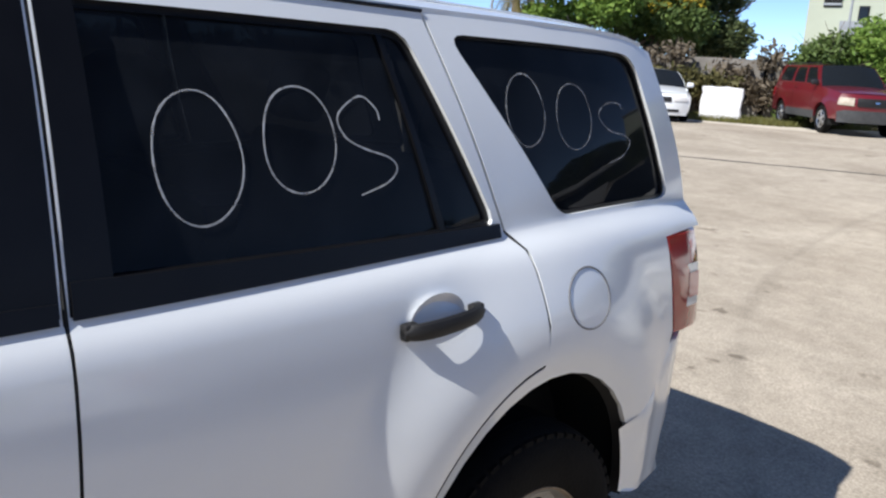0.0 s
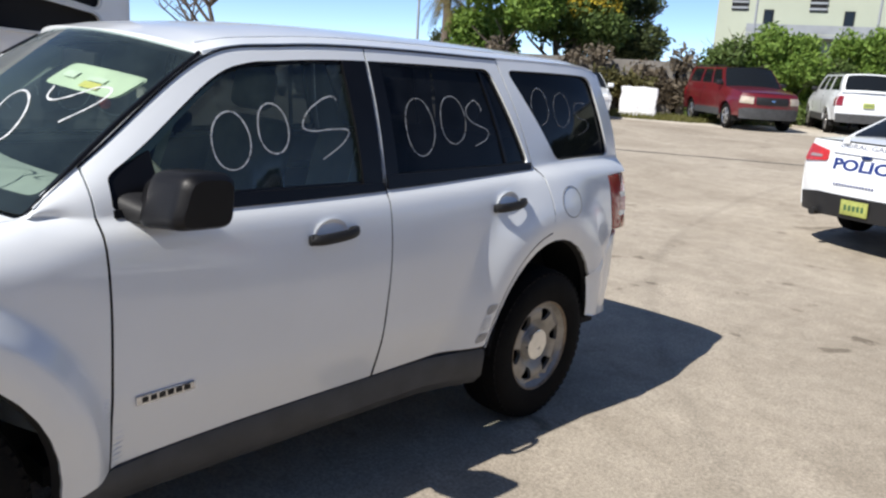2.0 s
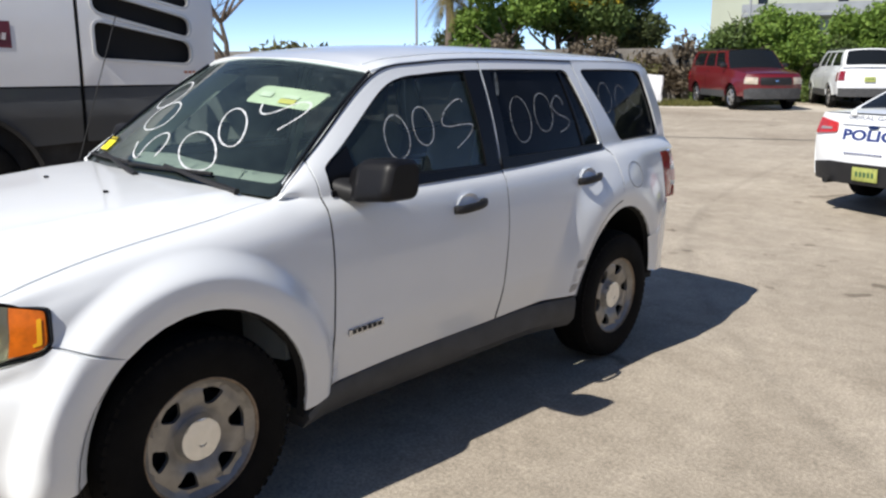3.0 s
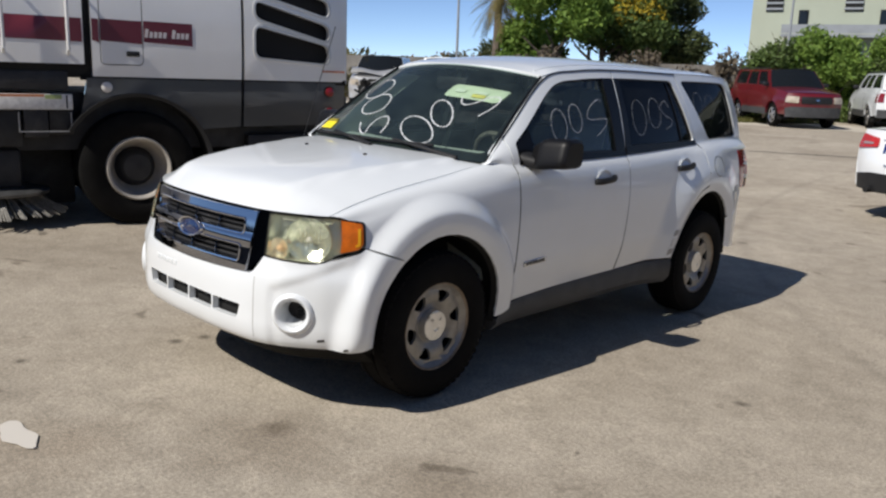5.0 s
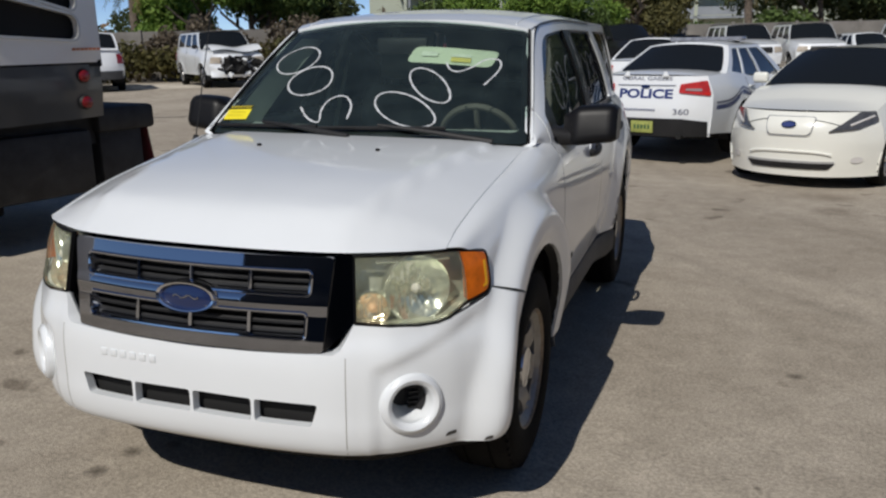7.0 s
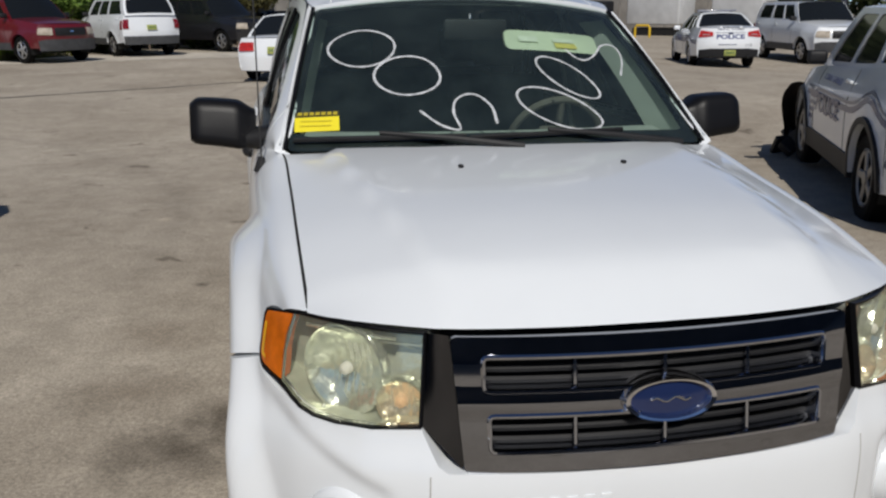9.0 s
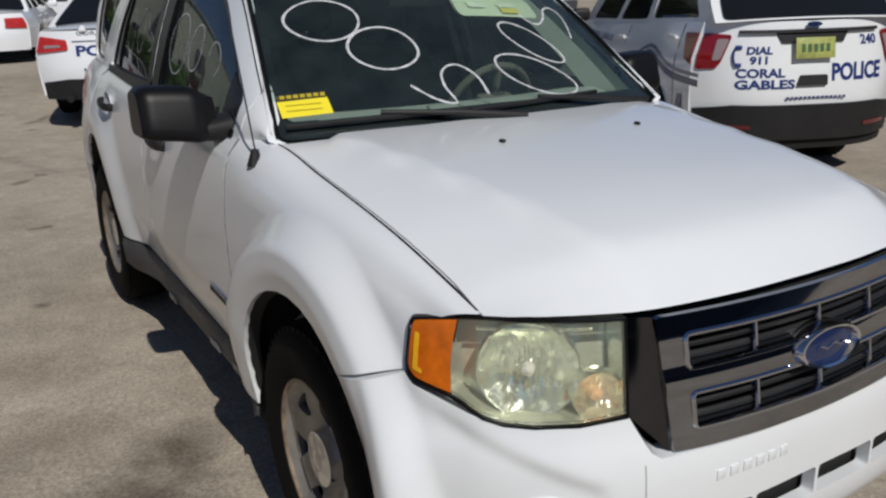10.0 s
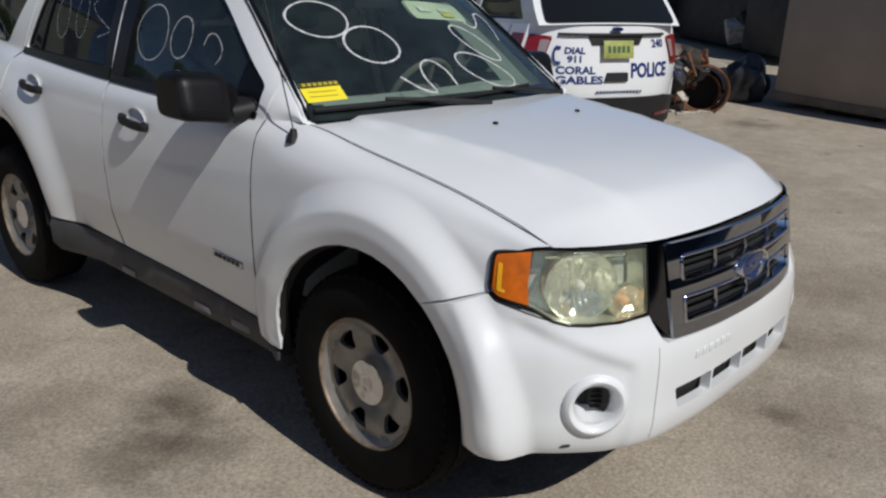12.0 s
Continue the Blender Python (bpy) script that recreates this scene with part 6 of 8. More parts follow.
def patrol_suv(m, label, number):
    wh = (-1.50, 1.37)
    v, nf, tf, X, bz, rw = vehicle("police_sport_utility", label, m, WHITE_B, "police cars", (-2.42, 2.50), 0.915, ((-2.42, 0.90), (-2.0, 1.02), (-1.05, 1.14), (0.5, 1.22), (1.6, 1.30), (2.50, 1.35)), wh, 0.385,
                                   (-1.10, -0.35, 1.95, 2.33), 1.78, 0.66, 0.33, lower=0.16, tail=0.32, nose=0.3, lamps="patrol", rims=STEEL, panes=[(0.07, 0.33), (0.36, 0.60), (0.64, 0.93)])
    for o in v.children:
        if o.name.startswith("lower_cladding"):
            o.data.materials[0] = BLACK
    patch(tf, [(-0.99, 0.07), (0.99, 0.07), (0.985, 0.315), (0.7, 0.355), (-0.7, 0.355), (-0.985, 0.315)], (0, 0.045, 0), BLACK, v, "rear_bumper", "black lower bumper")
    patch(tf, [(-0.995, -0.01), (0.995, -0.01), (0.99, 0.075), (-0.99, 0.075)], (0, 0.012, 0), DARK, v, "rear_valance")
    for s in (1, -1):
        patch(tf, rounded([(s * 0.79, 0.70), (s * 0.83, 0.64), (s * 0.975, 0.63), (s * 0.975, 0.915), (s * 0.75, 0.90)][::s], 0.03, 3), (0, 0.014, 0), RED_LENS, v, "tail_lamp", "red tail lamp with a clear inner bar")
        patch(tf, rounded([(s * 0.805, 0.71), (s * 0.865, 0.70), (s * 0.865, 0.87), (s * 0.77, 0.87)][::s], 0.02, 3), (0, 0.020, 0), SMOKED_LENS, v, "reversing_lamp", "clear inner lamp")
        poly = rounded([(2.06, 1.05), (2.172, 1.00), (2.172, 1.25), (1.97, 1.24)], 0.02, 3)
        part("tail_lamp_side", panel(poly, lambda y, z: Vector((s * (X(y, z) + 0.012), y, z)), (0.08, 0.08), flange=(-s * 0.02, 0, 0)), RED_LENS, v)
        patch(tf, rounded([(s * 0.55, 0.16), (s * 0.85, 0.16), (s * 0.85, 0.195), (s * 0.55, 0.195)][::s], 0.01, 2), (0, 0.055, 0), DEEP_RED, v, "reflector")
        stripes(v, X, bz, wh, s, 0.84)
        words("POLICE", 0.26, STRIPE_BLUE, v, side_frame(X, -0.15, 0.80, s), squeeze=1.2, bold=0.006)
        for k in range(5):
            bar = [(-1.02, 0.60 + 0.075 * k), (-0.80 + 0.03 * k, 0.60 + 0.075 * k), (-0.80 + 0.03 * k, 0.645 + 0.075 * k), (-1.02 + 0.02 * k, 0.645 + 0.075 * k)]
            part("wing_bar", panel(bar, lambda y, z: Vector((s * (X(y, z) + 0.004), y, z)), (0.1, 0.04)), STRIPE_BLUE, v)
        words("CORAL GABLES", 0.09, STRIPE_BLUE, v, side_frame(X, -0.2, 1.06, s), squeeze=1.3)
        # black wheel-arch lips
        for q in wh:
            bm = B()
            pts = [(q + 0.445 * math.cos(a), 0.385 + 0.445 * math.sin(a)) for a in np.linspace(math.pi + 0.05, -0.05, 20)]
            rings(bm, [[(s * (X(y, max(z, 0.36)) + 0.010), y, z), (s * (X(y, max(z, 0.36)) + 0.012), q + (y - q) * 1.13, 0.385 + (z - 0.385) * 1.13), (s * (X(y, max(z, 0.36)) - 0.03), q + (y - q) * 1.14, 0.385 + (z - 0.385) * 1.14)] for y, z in pts], False, False)
            part("arch_lip", bm, BLACK, v)
        bm = B()
        box(bm, (s * (X(2.05, 0.75) + 0.005), 1.98, 0.66), (0.006, 0.16, 0.18), 0.002)
        part("crest", bm, STRIPE_GREY, v)
    plate(v, tf, 0.0, 0.785, 1)
    patch(tf, [(-0.30, 0.83), (0.30, 0.83), (0.37, 0.92), (-0.37, 0.92)], (0, 0.012, 0), BLACK, v, "plate_recess", thick=0.006)
    patch(tf, [(-0.70, 0.912), (0.70, 0.912), (0.70, 0.935), (-0.70, 0.935)], (0, 0.03, 0), BLACK, v, "handle_bar")
    patch(tf, rounded([(-0.14, 0.50), (0.15, 0.50), (0.115, 0.582), (-0.14, 0.582)], 0.012, 2), (0, 0.02, 0), BLACK, v, "camera_recess")
    wrapped_words("POLICE", 0.18, BLUE, v, tf, -0.455, 0.59, 0.80, 0.006)
    wrapped_words("CORAL", 0.092, BLUE, v, tf, 0.465, 0.600, 1.22, 0.003)
    wrapped_words("GABLES", 0.092, BLUE, v, tf, 0.42, 0.512, 1.45, 0.003)
    wrapped_words("DIAL", 0.078, BLUE, v, tf, 0.49, 0.775, 1.15, 0.003)
    wrapped_words("911", 0.078, BLUE, v, tf, 0.48, 0.70, 1.25, 0.003)
    wrapped_words(number, 0.10, BLUE, v, tf, -0.585, 0.835, 1.05, 0.003)
    patch(tf, circle(0.0, 0.972, 0.075, 0.020, 20), (0, 0.034, 0), BLUE_OVAL, v, "emblem", thick=0.005)
    bm = B()
    for k in range(14):
        box(bm, (-0.24 + 0.036 * k, 0, 0.004), (0.024, 0.022, 0.002))
    part("small_print", bm, STRIPE_BLUE, v, "bars of unreadable blue print", face_frame(tf, -0.05, 0.405, 1))
    # telephone handset, as a bow with an earpiece and a mouthpiece
    bm = B()
    tube(bm, [(-0.045 - 0.035 * math.cos(a), 0.075 * math.sin(a), 0.004) for a in [lerp(-1.1, 1.1, k / 8) for k in range(9)]], 0.009, 6)
    for q in (1, -1):
        box(bm, (-0.042, q * 0.068, 0.004), (0.05, 0.032, 0.012), 0.004)
    part("handset_sign", bm, BLUE, v, m=face_frame(tf, 0.615, 0.735, 1))
    # torn front corner
    rnd = random.Random(5)
    for k in range(12):
        c = (rnd.uniform(0.35, 0.95), rnd.uniform(-2.55, -2.05), rnd.uniform(0.04, 0.22))
        bm = B()
        box(bm, (0, 0, 0), (rnd.uniform(0.08, 0.4), rnd.uniform(0.05, 0.3), rnd.uniform(0.03, 0.16)), 0.01, Matrix.Translation(c) @ Euler((rnd.uniform(-1, 1), rnd.uniform(-1, 1), rnd.uniform(-1, 1))).to_matrix().to_4x4(), 1)
        part("torn_piece", bm, BLACK, v, "torn dark piece of the front end")
    bm = B()
    sheet(bm, lambda a, b: Vector((lerp(0.28, 0.98, a) + 0.05 * math.sin(5 * b), -1.98 - (0.66 - 0.25 * abs(2 * a - 1) ** 2) * math.sin(min(1.0, b * 1.15) * 1.75) - 0.06 * noise.noise(Vector((a * 4, b * 5, 0))), lerp(0.86, 0.03, b ** 1.25) + 0.03 * math.sin(9 * a))), 14, 16)
    bmesh.ops.solidify(bm, geom=bm.faces[:], thickness=0.03)
    part("hanging_liner", bm, TORN_LINER, v, "black wheel liner hanging to the ground")
    light_bar(v, 0.0, 1.78)
    return v


GREASY_METAL = mat("dull_metal", (0.18, 0.18, 0.18), 0.5, 0.6, var=0.4, scale=9)


def big_suv(m, label, paint_mat, name="sport_utility_wagon", crushed=False, back=False, cladding=True, group="parked sport utility cars", rims=None):
    wh = (-1.55, 1.47)
    v, nf, tf, X, bz, rw = vehicle(name, label, m, paint_mat, group, (-2.60, 2.60), 1.0, ((-2.60, 1.03), (-2.2, 1.14), (-1.1, 1.26), (0.5, 1.30), (2.60, 1.32)), wh, 0.39,
                                   (-1.12, -0.55, 2.20, 2.48), 1.87, 0.74, 0.42, lower=0.17 if cladding else None, tail=0.2, nose=0.28, lamps="suv", panes=[(0.07, 0.31), (0.34, 0.58), (0.62, 0.93)], rails=True, crushed=crushed, rims=rims)
    patch(nf, rounded([(-0.52, 0.56), (0.52, 0.56), (0.54, 0.86), (-0.54, 0.86)], 0.03, 3), (0, -0.02, 0), BLACK, v, "grille")
    patch(nf, [(-0.99, -0.02), (0.99, -0.02), (0.985, 0.36), (0.8, 0.42), (-0.8, 0.42), (-0.985, 0.36)], (0, -0.03, 0), CLAD if cladding else paint_mat, v, "front_bumper")
    patch(tf, [(-0.99, -0.04), (0.99, -0.04), (0.985, 0.26), (-0.985, 0.26)], (0, 0.06, 0), CLAD, v, "rear_bumper")
    for s in (1, -1):
        patch(nf, rounded([(s * 0.60, 0.58), (s * 0.985, 0.60), (s * 0.98, 0.86), (s * 0.62, 0.86)][::s], 0.03, 3), (0, -0.02, 0), LAMP_WARM, v, "head_lamp")
        patch(tf, rounded([(s * 0.80, 0.52), (s * 0.985, 0.52), (s * 0.985, 0.86), (s * 0.82, 0.86)][::s], 0.02, 3), (0, 0.02, 0), RED_LENS, v, "tail_lamp")
        part("tail_lamp_side", panel([(2.25, 0.88), (2.40, 0.88), (2.40, 1.16), (2.27, 1.16)], lambda y, z: Vector((s * (X(y, z) + 0.01), y, z)), (0.08, 0.08), flange=(-s * 0.015, 0, 0)), RED_LENS, v)
    plate(v, tf, 0.05, 0.56, 1)
    patch(nf, circle(0, 0.72, 0.07, 0.03, 20), (0, -0.035, 0), CHROME, v, "emblem", thick=0.005)
    if crushed:
        rnd = random.Random(9)
        patch(nf, [(-0.55, 0.10), (0.92, 0.05), (0.97, 0.62), (0.5, 0.90), (-0.2, 0.84), (-0.62, 0.55)], (0, -0.045, 0), DARK, v, "open_engine_bay", "dark open engine bay", (0.05, 0.05))
        for k in range(22):
            c = nf(rnd.uniform(-0.8, 0.95), rnd.uniform(0.05, 0.85)) + Vector((0, rnd.uniform(-0.16, -0.05), 0))
            bm = B()
            box(bm, (0, 0, 0), (rnd.uniform(0.08, 0.42), rnd.uniform(0.03, 0.12), rnd.uniform(0.03, 0.16)), 0.01, Matrix.Translation(c) @ Euler((rnd.uniform(-1, 1), rnd.uniform(-0.8, 0.8), rnd.uniform(-1, 1))).to_matrix().to_4x4(), 1)
            part("torn_piece", bm, (BLACK, WHITE_B, GREASY_METAL)[k % 3], v)
        bm = B()
        sheet(bm, lambda a, b: Vector((lerp(-0.85, 0.85, a), lerp(-2.45, -1.35, b), 1.22 + 0.16 * math.sin(math.pi * b) + 0.05 * math.sin(7 * a + 2 * b))), 10, 8)
        part("buckled_bonnet", bm, paint_mat, v, "buckled raised bonnet")
    return v


LAMP_WARM = mat("warm_lamp", (0.46, 0.40, 0.32), 0.15, 0, 0.5, 0.5, var=0.3, scale=9)


def saloon(m, label, paint_mat, group="parked saloons"):
    v, nf, tf, X, bz, rw = vehicle("saloon_car", label, m, paint_mat, group, (-2.45, 2.45), 0.93, ((-2.45, 0.72), (-2.1, 0.82), (-1.0, 0.95), (0.6, 0.98), (2.45, 0.96)), (-1.45, 1.35), 0.33,
                                   (-1.05, -0.3, 1.0, 1.65), 1.46, 0.58, 0.24, tail=0.2, nose=0.25)
    patch(nf, rounded([(-0.42, 0.62), (0.42, 0.62), (0.44, 0.86), (-0.44, 0.86)], 0.03, 3), (0, -0.02, 0), BLACK, v, "grille")
    patch(nf, rounded([(-0.7, 0.16), (0.7, 0.16), (0.7, 0.28), (-0.7, 0.28)], 0.02, 3), (0, -0.015, 0), BLACK, v, "air_intake")
    for s in (1, -1):
        patch(nf, rounded([(s * 0.50, 0.66), (s * 0.97, 0.68), (s * 0.96, 0.86), (s * 0.52, 0.86)][::s], 0.03, 3), (0, -0.02, 0), CLEAR_LENS, v, "head_lamp")
        patch(tf, rounded([(s * 0.54, 0.62), (s * 0.97, 0.60), (s * 0.97, 0.88), (s * 0.58, 0.88)][::s], 0.03, 3), (0, 0.03, 0), SCARLET_LENS, v, "tail_lamp")
    plate(v, tf, 0.0, 0.62, 1)
    return v


HATCH_LAMP = mat("grey_lamp", (0.07, 0.072, 0.078), 0.12, 0, 0.5, 0.8, var=0.4, scale=14)


def small_hatch(m, label):
    v, nf, tf, X, bz, rw = vehicle("hatchback_car", label, m, CREAM, "", (-2.22, 2.22), 0.89, ((-2.22, 0.70), (-1.9, 0.80), (-1.5, 0.94), (-0.95, 1.09), (0.5, 1.12), (2.22, 1.12)), (-1.32, 1.38), 0.315,
                                   (-0.92, -0.02, 1.55, 2.05), 1.56, 0.60, 0.20, tail=0.25, nose=0.56, lamps="sedan")
    patch(nf, rounded([(-0.26, 0.66), (0.26, 0.66), (0.33, 0.93), (-0.33, 0.93)], 0.05, 3), (0, -0.014, 0), CREAM, v, "charge_flap", "charge flap with a round badge")
    patch(nf, circle(0, 0.82, 0.10, 0.055, 24), (0, -0.030, 0), CHROME, v, "badge_ring", thick=0.006)
    patch(nf, circle(0, 0.82, 0.085, 0.035, 24), (0, -0.036, 0), BLUE, v, "badge", thick=0.004)
    patch(nf, rounded([(-0.50, 0.12), (0.50, 0.12), (0.57, 0.215), (-0.57, 0.215)], 0.03, 3), (0, -0.012, 0), BLACK, v, "air_intake")
    patch(nf, [(-0.57, 0.218), (0.57, 0.218), (0.55, 0.25), (-0.55, 0.25)], (0, -0.016, 0), GREY_PAINT, v, "intake_trim")
    for s in (1, -1):
        patch(nf, circle(s * 0.78, 0.27, 0.06, 0.05, 16), (0, -0.012, 0), CLEAR_LENS, v, "fog_lamp", thick=0.004)
        # long lamp that sweeps from the nose back along the wing
        poly = rounded([(s * 0.47, 0.70), (s * 0.60, 0.80), (s * 0.82, 0.985), (s * 0.985, 0.995), (s * 0.985, 0.85), (s * 0.78, 0.745)][::-s], 0.02, 3)
        lamp_ = patch(nf, poly, (s * 0.012, -0.02, 0.012), HATCH_LAMP, v, "head_lamp", "long clear head lamp", (0.04, 0.04))
        bm = B()
        tube(bm, [nf(s * lerp(0.70, 0.95, k / 8), lerp(0.79, 0.92, k / 8)) + Vector((s * 0.014, -0.024, 0.014)) for k in range(9)], 0.013, 6)
        part("lamp_spine", bm, CLEAR_LENS, lamp_)
    # bonnet shut line and lip over the flap
    bm = B()
    tube(bm, [nf(lerp(-0.62, 0.62, k / 16), 0.90 - 0.10 * abs(lerp(-1, 1, k / 16)) ** 3) + Vector((0, -0.004, 0)) for k in range(17)], 0.005, 5)
    part("bonnet_gap", bm, BLACK, v)
    # gap round the charge flap, hollow above the intake
    bm = B()
    tube(bm, [nf(a, t) + Vector((0, -0.015, 0)) for a, t in dense(rounded([(-0.27, 0.65), (0.27, 0.65), (0.345, 0.935), (-0.345, 0.935)], 0.05, 3), (0.05, 0.05))], 0.004, 5, True)
    part("flap_gap", bm, STRIPE_GREY, v)
    bm = B()
    tube(bm, [nf(lerp(-0.52, 0.52, k / 12), 0.40 - 0.05 * abs(lerp(-1, 1, k / 12)) ** 4) + Vector((0, -0.006, 0)) for k in range(13)], 0.016, 6)
    part("nose_crease", bm, CREAM, v)
    return v


patrol_saloon(standing(1.28, 10.18, 160.7), "white police saloon with blue lettering, boot towards the lot", "360")
patrol_suv(standing(5.49, 3.29, 155), "white police sport utility with blue lettering and torn front", "240")
small_hatch(standing(3.04, 8.25, -22.5), "pearl white electric hatchback with a round badge")
big_suv(standing(-8.1, 25.0, 45), "dark red sport utility wagon with grey lower cladding", RED_PAINT)
big_suv(standing(-5.5, 28.0, 208), "white sport utility wagon with black rear glass", WHITE_B)
big_suv(standing(-2.6, 30.2, 42), "black sport utility wagon by the fence", BLACK_PAINT, cladding=False)
saloon(standing(0.1, 18.0, 165), "white saloon with red tail lamps, parked by the road", WHITE_B)
saloon(standing(-12.6, 22.6, 35), "white saloon with dark grille beside the fence", WHITE_B)
big_suv(standing(-15.7, 22.2, 48), "white sport utility with a crushed front end", WHITE_B, crushed=True, cladding=False)
big_suv(standing(-19.2, 19.7, 223), "white sport utility wagon seen behind the sweeper", WHITE_B, cladding=False)
big_suv(standing(-20.3, 17.5, 40), "silver sport utility wagon with a torn front", GREY_PAINT, crushed=True, cladding=False)
patrol_saloon(standing(13.0, 20.9, 162), "white police saloon parked far across the road", "112")
big_suv(standing(16.9, 21.6, -10), "white police wagon with dark grille facing the road", WHITE_B)
for x, y, deg, kind in ((-0.2, 36.5, 20, 0), (2.1, 33.0, 15, 1), (4.6, 33.5, 10, 1), (6.6, 35.0, 200, 0), (8.9, 33.5, 10, 1), (11.4, 33.0, 12, 1)):
    if kind:
        big_suv(standing(x, y, deg), "white sport utility wagon in the far row", WHITE_B, cladding=False, group="far row of white cars")
    else:
        saloon(standing(x, y, deg), "white saloon in the far row", WHITE_B, group="far row of white cars")


# ---- street sweeper truck ----
TRUCK = Matrix.Translation((-4.83, -0.24, ground_z(-4.8, 0.0))) @ Matrix.Rotation(radians(-14.5), 4, "Z")
truck = thing("street_sweeper", "silver and dark grey street sweeper truck with a red stripe", "truck", TRUCK)
SILVER = paint("silver_body", (0.83, 0.82, 0.80))
MAROON = mat("maroon_stripe", (0.13, 0.018, 0.03), 0.4, coat=0.3)
GREASY = mat("greasy_steel", (0.03, 0.03, 0.032), 0.6, 0.3, var=0.4, scale=6, bump=0.3)
TX = 1.20


def truck_skin(y, z, d=0.0):
    return Vector((TX - 0.03 * sstep(1.9, 2.4, z) - 0.16 * sstep(2.35, 2.72, z) - 0.05 * sstep(1.7, 2.06, y) ** 2 - 0.02 * sstep(1.36, 1.30, z) + d, y, z))


slots = []
for zl0, zl1, zr0, zr1 in ((1.535, 1.82, 1.49, 1.66), (1.895, 2.05, 1.70, 1.85), (2.125, 2.28, 1.93, 2.08), (2.36, 2.5, 2.16, 2.31)):
    slots.append(rounded([(1.09, zl0), (1.84, zr0), (1.84, zr1), (1.09, zl1)], 0.07, 5))
IN_T = (-0.05, 0, 0)
part("rear_body_panel", panel([(0.985, 1.32), (2.05, 1.32), (2.05, 2.68), (0.985, 2.68)], truck_skin, (0.12, 0.12), slots, IN_T), SILVER, truck)
for s_ in slots:
    fat = shrink(dense(s_, (0.05, 0.05)), -0.02, 1.0)
    part("slot_rim", panel(fat, lambda y, z: truck_skin(y, z, 0.012), (0.1, 0.1), [s_], (-0.02, 0, 0)), mat("slot_rim_silver", (0.55, 0.55, 0.54), 0.35, 0.3), truck)
bm = B()
sheet(bm, lambda a, b: truck_skin(lerp(1.0, 2.0, a), lerp(1.4, 2.7, b), -0.045), 2, 2)
part("slot_backing", bm, DARK, truck)
door = rounded([(-0.29, 1.42), (0.07, 1.42), (0.07, 2.6), (-0.29, 2.6)], 0.05, 4)
part("middle_body_panel", panel([(-0.355, 1.32), (0.955, 1.32), (0.955, 2.68), (-0.355, 2.68)], truck_skin, (0.15, 0.15), [door], IN_T), SILVER, truck)
hatch = part("side_hatch", panel(shrink(door, 0.008, 1.0), truck_skin, (0.12, 0.12), [], IN_T), SILVER, truck)
bm = B()
box(bm, (TX + 0.008, -0.02, 1.52), (0.02, 0.11, 0.045), 0.008)
part("hatch_latch", bm, BLACK, hatch)
part("front_body_panel", panel([(-1.9, 1.42), (-0.42, 1.42), (-0.42, 2.68), (-1.9, 2.68)], truck_skin, (0.15, 0.15), [], IN_T), SILVER, truck)
RAIL = mat("white_rail", (0.7, 0.7, 0.7), 0.4)
for y in (-1.03, -0.545):
    bm = B()
    tube(bm, [(TX, y, 1.50), (TX + 0.05, y, 1.53), (TX + 0.05, y, 2.10), (TX, y, 2.13)], 0.015, 8)
    part("grab_rail", bm, RAIL, truck)
# dark seams behind the gaps between the panels
for nm, c_, d_ in (("panel_seam", (TX - 0.075, -0.39, 1.87), (0.03, 0.12, 1.10)), ("panel_seam", (TX - 0.072, 0.97, 1.87), (0.03, 0.08, 1.10)), ("skirt_seam", (TX - 0.070, 0.80, 1.312), (0.03, 2.5, 0.05)), ("front_seam", (TX - 0.07, -1.18, 1.37), (0.03, 1.6, 0.13)), ("panel_seam", (TX - 0.085, 0.97, 1.1), (0.03, 0.08, 0.46))):
    part(nm, box(B(), c_, d_), DARK, truck)
# lower dark skirt, with the arch over the wheel
sk = [(0.985, 0.88), (2.05, 0.90), (2.05, 1.305), (0.985, 1.305)]
part("rear_skirt", panel(sk, lambda y, z: truck_skin(y, z, -0.01 - 0.03 * (1 - sstep(0.88, 1.15, z))), (0.12, 0.08), [], IN_T), DARK_GREY_PAINT, truck)
arch_t = [(0.66 * math.cos(a), 0.51 + 0.66 * math.sin(a)) for a in np.linspace(2.35, 0.55, 14)]
part("middle_skirt", panel(arch_t + [(0.955, 0.88), (0.955, 1.305), (-0.40, 1.305)], lambda y, z: truck_skin(y, z, -0.01 - 0.03 * (1 - sstep(0.88, 1.15, z))), (0.12, 0.08), [], IN_T), DARK_GREY_PAINT, truck)
bm = B()
pts = [(0.64 * math.cos(a), 0.51 + 0.64 * math.sin(a)) for a in np.linspace(2.6, -0.15, 22)]
rings(bm, [[(TX + 0.01, y, z), (TX + 0.02, y * 1.05, 0.51 + (z - 0.51) * 1.05), (0.60, y * 1.05, 0.51 + (z - 0.51) * 1.05), (0.60, y, z)] for y, z in pts])
part("mudguard", bm, BLACK, truck)
